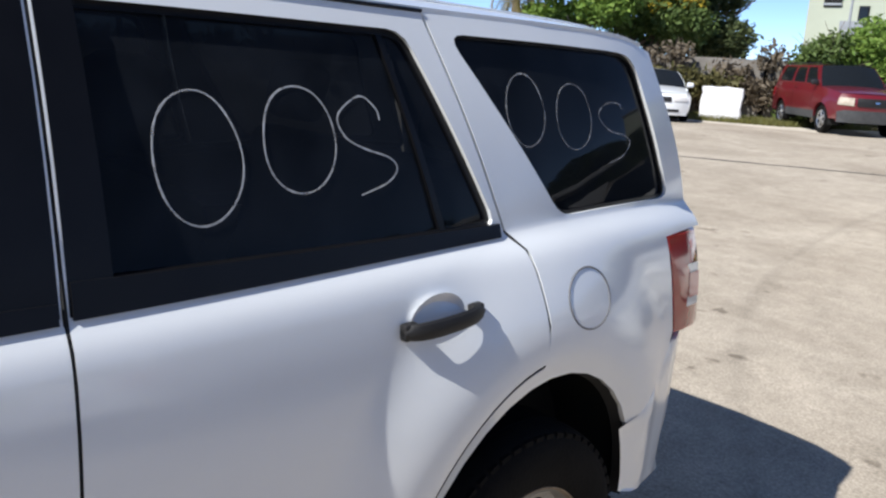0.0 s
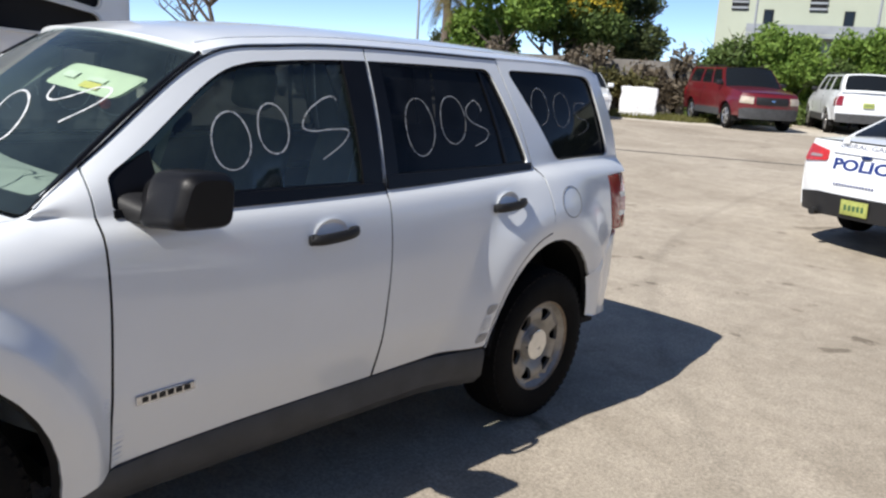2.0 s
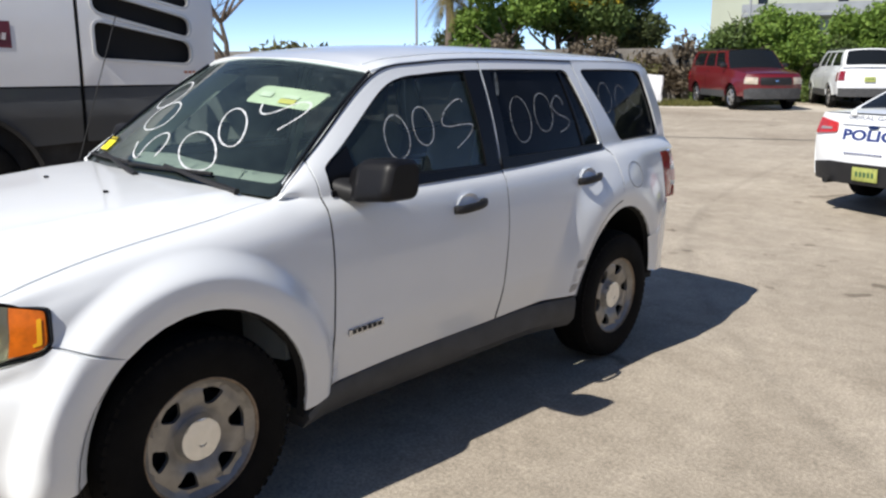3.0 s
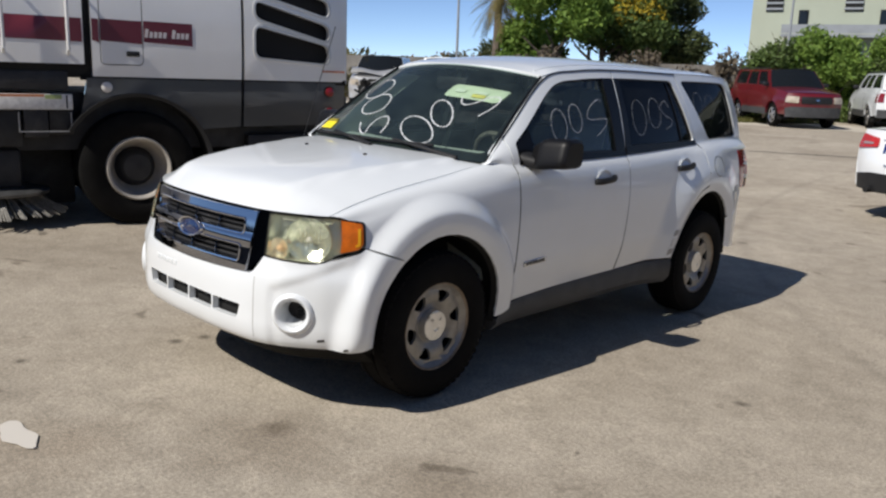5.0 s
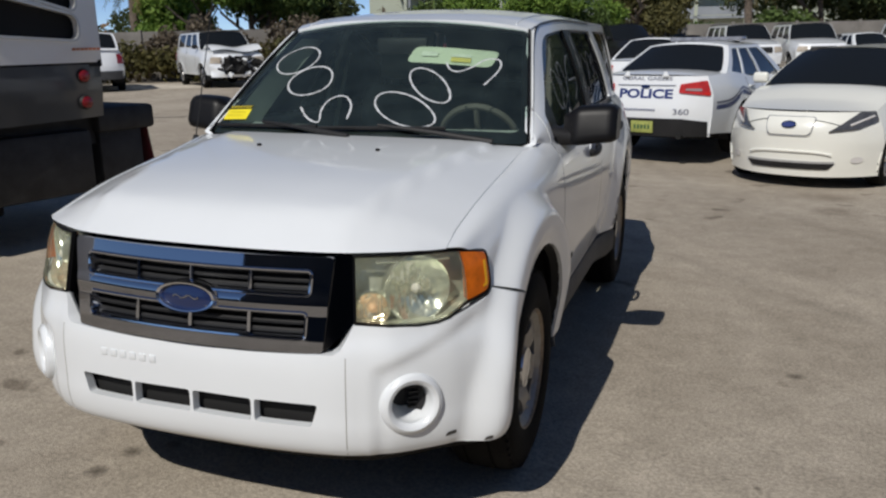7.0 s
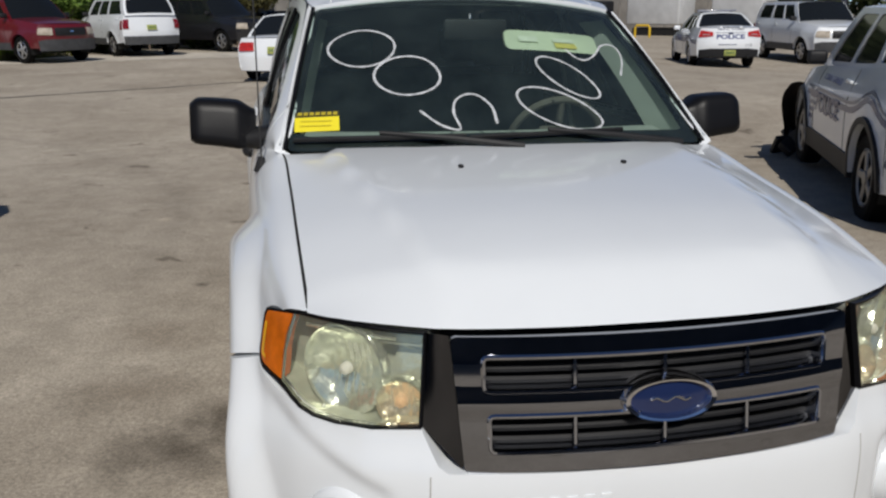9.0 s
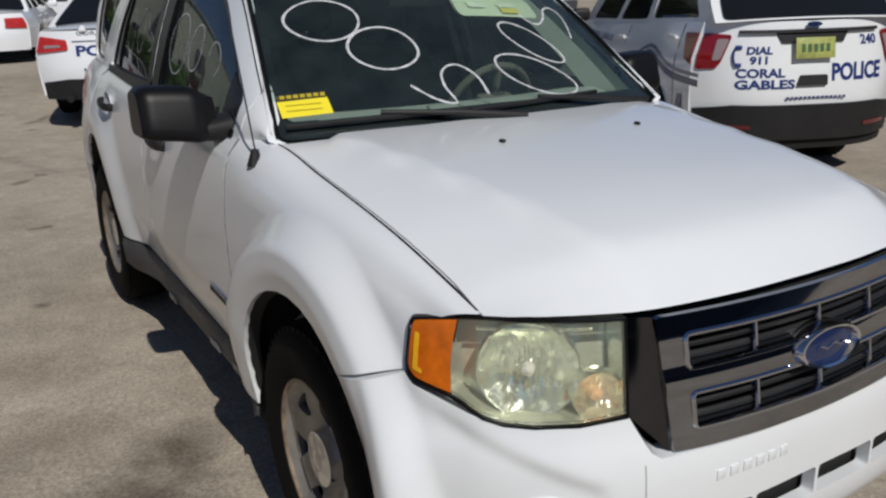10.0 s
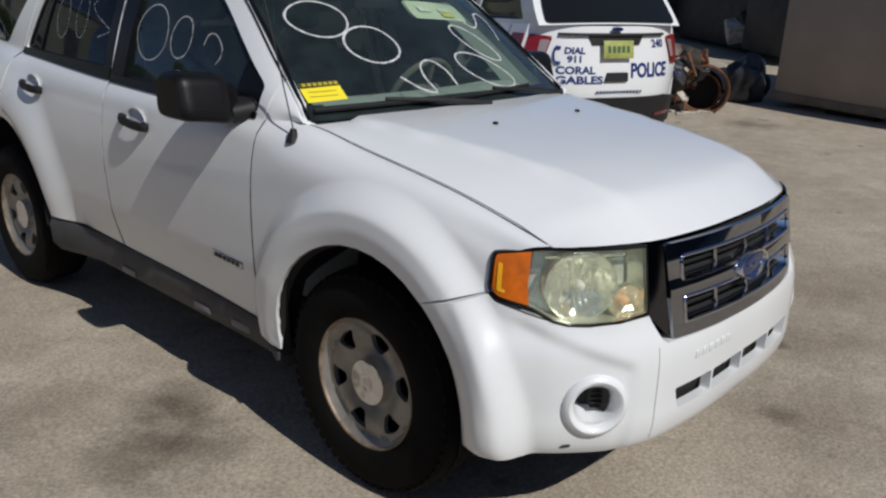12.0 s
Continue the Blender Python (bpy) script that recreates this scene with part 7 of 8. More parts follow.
# stripe and its lettering as bars
for y0, y1 in ((-1.9, -0.43), (-0.35, -0.295), (-0.282, 0.06), (0.075, 0.50)):
    part("stripe", panel([(y0, 1.625), (y1, 1.605), (y1, 1.80), (y0, 1.805)], lambda y, z: truck_skin(y, z, 0.004), (0.2, 0.2)), MAROON, truck)
STRIPE_WHITE = mat("stripe_bars_white", (0.62, 0.58, 0.58), 0.5)
for first, count in ((0, 5), (6, 4)):
    for k in range(first, first + count):
        hh = 0.075 if k == first else 0.05
        lean = Matrix.Translation((TX + 0.007, 0.10 + 0.039 * k, 1.685 + hh / 2 - 0.02)) @ Matrix.Rotation(-0.16, 4, "X")
        part("stripe_bar", box(B(), (0, 0, 0), (0.003, 0.027, hh), 0, lean), STRIPE_WHITE, truck)
bm = B()
for k in range(7):
    box(bm, (truck_skin(1.90, 1.42).x + 0.012, 1.79 + 0.035 * k, 1.42), (0.003, 0.026, 0.018))
part("warning_label", bm, mat("orange_print", (0.5, 0.13, 0.03), 0.6), truck)
bm = B()
lathe(bm, [(0.0, 0.045), (0.02, 0.045), (0.03, 0.03), (0.032, 0.001)], 20, "x", (TX - 0.01, -0.25, 1.23))
part("side_lamp", bm, CLEAR_LENS, truck)
for z in (1.22, 1.02):
    bm = B()
    lathe(bm, [(-0.01, 0.058), (0.012, 0.055), (0.02, 0.048)], 20, "x", (truck_skin(1.86, z).x - 0.01, 1.86, z))
    part("marker_rim", bm, BLACK, truck)
    bm = B()
    lathe(bm, [(0.0, 0.048), (0.024, 0.044), (0.034, 0.02), (0.035, 0.001)], 20, "x", (truck_skin(1.86, z).x - 0.008, 1.86, z))
    part("marker_lamp", bm, RED_LENS, truck, "round red marker lamp")
# box behind the skins, rear door, chassis
bm = B()
box(bm, (0.0, 0.05, 1.98), (2.00, 3.9, 1.32), 0.04)
part("hopper", bm, SILVER, truck)
bm = B()
rings(bm, [[(x, y, z) for x, z in ((-1.12, 1.30), (1.12, 1.30), (1.12, 2.38), (0.98, 2.66), (-0.98, 2.66), (-1.12, 2.38))] for y in (2.01, 2.07)])
part("rear_face", bm, SILVER, truck)
bm = B()
box(bm, (0.0, 0.2, 0.92), (1.9, 3.9, 0.5))
box(bm, (0.0, -0.2, 0.62), (0.9, 4.6, 0.22))
part("chassis", bm, GREASY, truck)
for nm, c_, d_ in (("rear_broom_cover", (0.1, 2.30, 0.86), (1.9, 0.55, 0.20)), ("rear_broom_housing", (0.1, 2.26, 0.52), (1.8, 0.42, 0.55)), ("side_tank", (0.98, 1.5, 0.55), (0.15, 0.9, 0.5))):
    part(nm, box(B(), c_, d_, 0.035), GREASY, truck)
bm = B()
sheet(bm, lambda a, b: Vector((lerp(0.25, 1.02, a), 2.50 + 0.08 * (1 - b), lerp(0.25, 0.82, b))), 3, 3)
part("rear_flap", bm, mat("dull_red_rubber", (0.10, 0.012, 0.018), 0.8, var=0.4, scale=4), truck)
for k in range(7):
    bm = B()
    box(bm, (1.05 + 0.05 * (k % 2), -0.62 - 0.2 * k, 0.98 - 0.05 * (k % 3)), (0.14, 0.19, 0.32 - 0.06 * (k % 2)), 0.012)
    part("side_box", bm, GREASY, truck)
bm = B()
box(bm, (1.08, -1.0, 1.28), (0.16, 0.9, 0.16), 0.02)
part("side_beam", bm, GREASY, truck)
bm = B()
box(bm, (1.18, -0.90, 1.10), (0.03, 0.74, 0.13), 0.006)
mp = part("maker_plate", bm, mat("pale_plate", (0.62, 0.61, 0.60), 0.5, var=0.2, scale=20), truck, "white plate with coloured warning strips")
part("orange_strip", box(B(), (1.1965, -1.00, 1.152), (0.004, 0.50, 0.022)), mat("orange_label", (0.52, 0.20, 0.09), 0.6, var=0.2, scale=20), mp)
part("green_strip", box(B(), (1.1965, -0.68, 1.142), (0.004, 0.13, 0.035)), mat("green_label", (0.33, 0.40, 0.16), 0.6, var=0.2, scale=20), mp)
part("plate_edge", box(B(), (1.1965, -0.575, 1.10), (0.004, 0.012, 0.11)), BLACK, mp)
# open box frame with thin pale edges under the plate
bm = B()
for y in (-0.95, -0.545):
    box(bm, (1.17, y, 0.93), (0.012, 0.010, 0.16))
box(bm, (1.17, -0.75, 0.85), (0.012, 0.41, 0.010))
part("frame_edge", bm, mat("pale_edge", (0.34, 0.34, 0.34), 0.5, var=0.3, scale=20), truck)
# wheels of the truck
for x, y, s in ((1.06, 0, 1), (-1.06, 0, -1), (1.06, -3.2, 1), (-1.06, -3.2, -1)):
    m = Matrix.Translation((x, y, 0.51)) @ Matrix.Rotation(0 if s > 0 else math.pi, 4, "Z")
    t = part("tyre", lathe(B(), [(-0.30, 0.28), (-0.32, 0.34), (-0.32, 0.44), (-0.28, 0.50), (0.06, 0.512), (0.10, 0.50), (0.125, 0.46), (0.13, 0.38), (0.115, 0.31), (0.10, 0.285)], 48), RUBBER, truck, m=m)
    part("rim", lathe(B(), [(0.10, 0.29), (0.125, 0.275), (0.11, 0.255), (0.02, 0.235), (-0.06, 0.215), (-0.10, 0.18)], 40), mat("cream_rim", (0.40, 0.37, 0.33), 0.5, var=0.15, scale=10), t, "cream painted dished rim")
    part("hub", lathe(B(), [(-0.12, 0.20), (-0.10, 0.17), (0.0, 0.15), (0.03, 0.12), (0.035, 0.001)], 28), GREASY, t)
# gutter broom
bm = B()
rnd = random.Random(3)
for k in range(260):
    a = rnd.uniform(0, 2 * math.pi)
    r0, r1 = rnd.uniform(0.1, 0.3), rnd.uniform(0.38, 0.55)
    p0, p1 = Vector((r0 * math.cos(a), r0 * math.sin(a), 0.22)), Vector((r1 * math.cos(a + 0.15), r1 * math.sin(a + 0.15), 0.03))
    tube(bm, [p0, p1], 0.008, 3)
broom = part("gutter_broom", bm, mat("wire_bristle", (0.20, 0.19, 0.17), 0.6, 0.2, var=0.5, scale=30), truck, "gutter broom with worn wire bristles", Matrix.Translation((0.85, -1.12, 0.10)))
part("broom_disc", lathe(B(), [(0.19, 0.30), (0.20, 0.40), (0.225, 0.405), (0.24, 0.36), (0.26, 0.1)], 32, "z"), mat("broom_disc_steel", (0.10, 0.10, 0.10), 0.4, 0.5, var=0.3, scale=12), broom)
for nm, c_, d_ in (("broom_motor", (0.85, -1.12, 0.52), (0.34, 0.36, 0.34)), ("under_tank", (0.15, -1.4, 0.42), (0.7, 1.9, 0.62)), ("under_tank", (0.0, 0.9, 0.42), (0.9, 1.2, 0.62))):
    part(nm, box(B(), c_, d_, 0.04), GREASY, truck)
bm = B()
box(bm, (0, -3.6, 1.55), (2.2, 1.5, 2.3), 0.12, None, 3)
part("cab", bm, SILVER, truck)

# ---- walls, fence, container ----
WALL_GREY = mat("weathered_wall", (0.20, 0.185, 0.165), 0.9, var=0.35, scale=0.8, bump=0.3, bump_scale=12)


def wall_line(name, pts, h, thick, material, label, post=0.0):
    bm = B()
    for a, b in zip(pts, pts[1:]):
        a, b = Vector((*a, 0)), Vector((*b, 0))
        d = b - a
        mid = (a + b) / 2
        base = ground_z(mid.x, mid.y) - 0.3
        box(bm, (0, 0, (h + 0.3) / 2 + base), (d.length, thick, h + 0.3), 0.0, Matrix.Translation((mid.x, mid.y, 0)) @ Matrix.Rotation(math.atan2(d.y, d.x), 4, "Z"))
    w = tagged(part(name, bm, material), label, "wall", kind="structure")
    if post:
        for a, b in zip(pts, pts[1:]):
            a, b = Vector((*a, 0)), Vector((*b, 0))
            n = int((b - a).length / post)
            for k in range(n + 1):
                p = a.lerp(b, k / max(1, n))
                bm = B()
                box(bm, (0, 0, h / 2), (0.14, 0.14, h + 0.12), 0.01)
                part("post", bm, material, w, m=Matrix.Translation((p.x, p.y - 0.1, ground_z(p.x, p.y))))
    return w


wall_line("wall_north", [(-34, 21.5), (-12.0, 28.6), (-1, 36.5), (13, 42), (30, 47)], 2.0, 0.2, WALL_GREY, "weathered grey boundary wall behind the parked cars", 3.0)
# unseen walls behind the camera, added so the grille chrome mirrors something dark
PLAIN_WALL = mat("plain_wall", (0.085, 0.085, 0.09), 0.9, var=0.2, scale=0.5)
wall_line("unseen_wall_south", [(-5.7, -17), (40, -17)], 7.0, 0.3, PLAIN_WALL, "tall unseen dark wall added for chrome reflections")
wall_line("unseen_wall_southwest", [(-40, -17), (-5.85, -17)], 1.8, 0.3, PLAIN_WALL, "low unseen dark wall added, leaves sky in chrome reflections")

cont = thing("shipping_container", "beige steel container standing in shade on the lot", "container", Matrix.Translation((8.74, -1.70, ground_z(9, 0))) @ Matrix.Rotation(math.atan2(-0.975, -0.223), 4, "Z"))
CONT = mat("beige_steel", (0.31, 0.255, 0.20), 0.6, var=0.12, scale=1.2, bump=0.1, bump_scale=30)
bm = B()
box(bm, (0, 1.25, 1.42), (6.6, 2.44, 2.5), 0.02)
part("body", bm, CONT, cont)
for z in (0.14, 2.66):
    bm = B()
    box(bm, (0, 1.25, z), (6.66, 2.5, 0.12), 0.015)
    part("rail", bm, mat("dark_beige_steel", (0.16, 0.13, 0.10), 0.7, var=0.3, scale=3), cont)
for x in (-2.2, 0.0, 2.2):
    bm = B()
    box(bm, (x, 1.25, 0.05), (0.7, 2.2, 0.14), 0.01)
    part("bearer", bm, DARK, cont)

# ---- rusted scrap beside the police car ----
RUST = mat("rust", (0.16, 0.075, 0.035), 0.85, 0.2, var=0.6, scale=14, bump=0.5, bump_scale=40)
PALE_SCRAP = mat("flaking_paint", (0.42, 0.38, 0.33), 0.7, var=0.5, scale=10, bump=0.4, bump_scale=30)
scrap = thing("scrap_axle", "rusted axle and wheel hub lying on the lot", "scrap", Matrix.Translation((8.35, 2.35, ground_z(8.35, 2.35))) @ Matrix.Rotation(0.5, 4, "Z"))
bm = B()
lathe(bm, [(0.16, 0.29), (-0.16, 0.30), (-0.17, 0.325), (-0.12, 0.335), (-0.10, 0.325), (0.16, 0.325), (0.16, 0.29)], 32, "x", (-0.10, -0.30, 0.30))
lathe(bm, [(0.10, 0.24), (-0.02, 0.245), (-0.03, 0.27), (0.10, 0.275), (0.10, 0.24)], 32, "x", (-0.10, -0.26, 0.26))
part("rusted_drum", bm, RUST, scrap, "rust-brown hollow drum with two rims")
part("drum_floor", lathe(B(), [(0.0, 0.002), (0.0, 0.28)], 24, "x", (0.02, -0.28, 0.28)), DARK, scrap)
rnd = random.Random(8)
for k in range(46):
    bm = B()
    low = rnd.random() ** 1.3
    c = (rnd.uniform(-0.30, 0.35), rnd.uniform(-0.04, 0.36) - 0.26 * low, 0.05 + 0.70 * low)
    box(bm, (0, 0, 0), (rnd.uniform(0.05, 0.26), rnd.uniform(0.04, 0.18), rnd.uniform(0.03, 0.18)), 0.012, Matrix.Translation(c) @ Euler((rnd.uniform(-1, 1), rnd.uniform(-1, 1), rnd.uniform(-1, 1))).to_matrix().to_4x4(), 1)
    for v in bm.verts:
        v.co += Vector((noise.noise(v.co * 9), noise.noise(v.co * 9 + Vector((5, 0, 0))), noise.noise(v.co * 9 + Vector((0, 5, 0))))) * 0.05
    part("flaking_lump", bm, (PALE_SCRAP, RUST, GREASY)[k % 3], scrap)
bm = B()
sheet(bm, lambda a, b: Vector((-0.12 + 0.10 * math.sin(3 * a + b), lerp(0.14, -0.24, a) + 0.05 * b, lerp(0.58, 0.88, b) - 0.06 * a * a)), 8, 6)
bmesh.ops.solidify(bm, geom=bm.faces[:], thickness=0.012)
part("bent_flap", bm, PALE_SCRAP, scrap, "bent flap of pale flaking sheet")
for k in range(9):
    bm = B()
    box(bm, (0, 0, 0), (rnd.uniform(0.08, 0.25), rnd.uniform(0.05, 0.14), 0.03), 0.008, Matrix.Translation((-0.45 + rnd.uniform(-0.15, 0.25), -0.35 + 0.11 * k, 0.015)) @ Matrix.Rotation(rnd.uniform(0, 3), 4, "Z"), 1)
    part("fallen_flake", bm, PALE_SCRAP, scrap)
for k in range(7):
    bm = B()
    a = [Vector((rnd.uniform(-0.5, 0.4), rnd.uniform(-0.3, 0.3), rnd.uniform(0.1, 0.8))) for _ in range(4)]
    tube(bm, [a[0], a[1], a[2], a[3]], 0.022, 6)
    part("bent_pipe", bm, RUST, scrap)
bag = thing("dark_bundle", "dark crumpled bundle beside the container", "bundle", Matrix.Translation((9.62, 1.98, ground_z(9.62, 1.98))))
bm = B()
bmesh.ops.create_icosphere(bm, subdivisions=4, radius=0.29)
for v in bm.verts:
    v.co *= 1 + 0.35 * noise.noise(v.co * 6) + 0.10 * noise.noise(v.co * 17)
    v.co.z = max(-0.26, v.co.z * 1.45)
part("crumpled_sheet", bm, mat("dark_plastic_sheet", (0.035, 0.037, 0.042), 0.32, 0, 0.5, var=0.4, scale=5, bump=0.4, bump_scale=14), bag, m=Matrix.Translation((0, 0, 0.25)))
gear = thing("scrap_machinery", "dark scrapped machine parts with a grey drum", "machinery", Matrix.Translation((16.9, 6.2, ground_z(16.9, 6.2))) @ Matrix.Rotation(0.9, 4, "Z") @ Matrix.Scale(1.35, 4))
for k in range(60):
    bm = B()
    c = (rnd.uniform(-2.6, 1.4), rnd.uniform(-0.6, 0.7), rnd.uniform(0.2, 2.3))
    box(bm, (0, 0, 0), (rnd.uniform(0.1, 0.7), rnd.uniform(0.1, 0.5), rnd.uniform(0.08, 0.5)), 0.02, Matrix.Translation(c) @ Euler((rnd.uniform(-0.5, 0.5), rnd.uniform(-0.5, 0.5), rnd.uniform(-0.5, 0.5))).to_matrix().to_4x4(), 1)
    part("machine_piece", bm, GREASY if k % 4 else PALE_SCRAP, gear)
for c, d in (((-1.0, 0.2, 0.45), (3.6, 0.7, 0.75)), ((-1.9, 0.0, 1.25), (1.3, 0.8, 0.9)), ((0.9, 0.5, 0.7), (1.6, 0.5, 1.1)), ((-3.2, 0.3, 0.6), (1.2, 0.8, 1.0))):
    bm = B()
    box(bm, c, d, 0.06, None, 2)
    part("machine_frame", bm, GREASY, gear)
for k in range(26):
    bm = B()
    c = (rnd.uniform(-3.6, 1.6), rnd.uniform(-0.7, -0.2), rnd.uniform(0.08, 0.7))
    box(bm, (0, 0, 0), (rnd.uniform(0.15, 0.7), rnd.uniform(0.1, 0.4), rnd.uniform(0.08, 0.4)), 0.02, Matrix.Translation(c) @ Euler((rnd.uniform(-0.5, 0.5), rnd.uniform(-0.5, 0.5), rnd.uniform(-0.5, 0.5))).to_matrix().to_4x4(), 1)
    part("machine_piece", bm, GREASY if k % 6 else RUST, gear)
bm = B()
lathe(bm, [(-0.5, 0.02), (-0.5, 0.30), (0.5, 0.30), (0.5, 0.02)], 28, "x", (0.6, -0.9, 0.75))
part("grey_drum", bm, mat("worn_drum", (0.30, 0.27, 0.24), 0.6, 0.3, var=0.4, scale=8), gear)
bm = B()
lathe(bm, [(-0.15, 0.2), (-0.18, 0.42), (0, 0.48), (0.18, 0.42), (0.15, 0.2)], 28, "x", (-0.5, -0.8, 0.48))
part("old_tyre", bm, RUBBER, gear)


# ---- plants ----
def leaf_mat(name, a, b):
    m = mat(name, a, 0.6, 0, 0.3)
    nt = m.node_tree
    g = nt.nodes.new("ShaderNodeNewGeometry")
    r = nt.nodes.new("ShaderNodeValToRGB")
    r.color_ramp.elements[0].color, r.color_ramp.elements[1].color = (*a, 1), (*b, 1)
    nt.links.new(g.outputs["Random Per Island"], r.inputs["Fac"])
    p = nt.nodes["Principled BSDF"]
    nt.links.new(r.outputs["Color"], p.inputs["Base Color"])
    tr = nt.nodes.new("ShaderNodeBsdfTranslucent")
    nt.links.new(r.outputs["Color"], tr.inputs["Color"])
    x = nt.nodes.new("ShaderNodeMixShader")
    x.inputs[0].default_value = 0.3
    nt.links.new(p.outputs[0], x.inputs[1])
    nt.links.new(tr.outputs[0], x.inputs[2])
    nt.links.new(x.outputs[0], nt.nodes["Material Output"].inputs["Surface"])
    return m


LEAF = leaf_mat("green_leaves", (0.068, 0.11, 0.03), (0.155, 0.22, 0.06))
LEAF_BRIGHT = leaf_mat("bright_leaves", (0.11, 0.195, 0.033), (0.233, 0.338, 0.065))
LEAF_DARK = leaf_mat("dark_leaves", (0.045, 0.065, 0.025), (0.11, 0.135, 0.05))
LEAF_OLIVE = leaf_mat("olive_leaves", (0.073, 0.072, 0.026), (0.16, 0.143, 0.052))
FLOWER = leaf_mat("yellow_blossom", (0.30, 0.22, 0.02), (0.50, 0.38, 0.03))
PALM_LEAF = leaf_mat("palm_leaves", (0.116, 0.111, 0.039), (0.277, 0.221, 0.091))
AUTUMN = leaf_mat("rusty_leaves", (0.16, 0.09, 0.04), (0.26, 0.15, 0.07))
BARK = mat("bark", (0.14, 0.11, 0.085), 0.95, var=0.4, scale=6, bump=0.6, bump_scale=25)
GRASS = leaf_mat("grass_blades", (0.09, 0.10, 0.025), (0.20, 0.19, 0.06))


def leaves(name, clumps, count, size, material, parent=None, seed=1, shell=0.55, droop=0.0):
    """Leaf sprays scattered through ball-shaped clumps (x, y, z, rx, ry, rz)."""
    rg = np.random.RandomState(seed)
    c = np.array(clumps, float)
    wgt = c[:, 3] * c[:, 4] * c[:, 5]
    pick = rg.choice(len(c), count, p=wgt ** 0.8 / (wgt ** 0.8).sum())
    d = rg.normal(size=(count, 3))
    d /= np.linalg.norm(d, axis=1)[:, None]
    rad = shell + (1 - shell) * rg.rand(count, 1) ** 0.7
    rad *= 0.82 + 0.36 * rg.rand(count, 1)
    p = c[pick, :3] + d * c[pick, 3:] * rad
    u = rg.normal(size=(count, 3))
    u[:, 2] -= droop
    u /= np.linalg.norm(u, axis=1)[:, None]
    n = np.cross(u, rg.normal(size=(count, 3)))
    n /= np.linalg.norm(n, axis=1)[:, None]
    s = size * (0.55 + 0.9 * rg.rand(count, 1))
    mid = np.cross(u, n) * s * 0.12
    quad = np.stack([p - u * s, p + n * s * 0.42 + mid, p + u * s, p - n * s * 0.42 + mid], 1).reshape(-1, 3)
    me = bpy.data.meshes.new(name)
    idx = np.arange(count * 4).reshape(-1, 4)
    me.from_pydata(quad.tolist(), [], idx.tolist())
    me.materials.append(material)
    ob = new(name, me)
    if parent is not None:
        ob.parent = parent
    return ob


def limbs(bm, base, top, spread, r0, seed, n=7, depth=2):
    rg = random.Random(seed)

    def grow(p, d, length, r, level):
        pts = [p]
        q = p.copy()
        for k in range(4):
            d = (d + Vector((rg.uniform(-0.18, 0.18), rg.uniform(-0.18, 0.18), rg.uniform(-0.02, 0.12)))).normalized()
            q = q + d * length / 4
            pts.append(q.copy())
        tube(bm, pts, [r * (1 - 0.13 * k) for k in range(5)], 7 if level == 0 else 5)
        if level < depth:
            for k in range(n if level == 0 else 3):
                a = rg.uniform(0, 2 * math.pi)
                dd = (d * rg.uniform(0.3, 0.9) + Vector((math.cos(a), math.sin(a), rg.uniform(0.1, 0.6))) * spread).normalized()
                grow(pts[rg.choice((2, 3, 4))], dd, length * rg.uniform(0.5, 0.8), r * 0.5, level + 1)
    grow(Vector(base), Vector((0, 0, 1)), top, r0, 0)
    return bm


def tree(x, y, h, crown, leaf, label, seed, trunk=0.35, size=0.22, count=5000, clump=11, shape=(1.0, 0.7), extra=None, low=0.3):
    t = thing("tree", label, "tree", Matrix.Translation((x, y, ground_z(x, y))))
    part("trunk", limbs(B(), (0, 0, -0.2), h * 0.45, 0.8, trunk * 0.6, seed, 6), BARK, t)
    rg = random.Random(seed)
    cl = []
    for k in range(clump):
        a, rr = rg.uniform(0, 2 * math.pi), crown * math.sqrt(rg.random()) * 0.75
        zz = h * rg.uniform(low + 0.1, 0.88)
        q = crown * rg.uniform(0.28, 0.5) * (1.15 - 0.4 * abs(zz / h - 0.6))
        cl.append((rr * math.cos(a), rr * math.sin(a), zz, q * shape[0], q * shape[0], q * shape[1]))
    leaves("crown", cl, int(count * 2.4), size * 0.62, leaf, t, seed)
    if extra:
        cl2 = [(c[0], c[1], c[2] + c[5] * 0.3, c[3] * 0.95, c[4] * 0.95, c[5] * 0.8) for c in cl[: max(2, clump // 3)]]
        leaves("blossom", cl2, count // 2, size * 0.55, extra, t, seed + 50, 0.8)
    return t


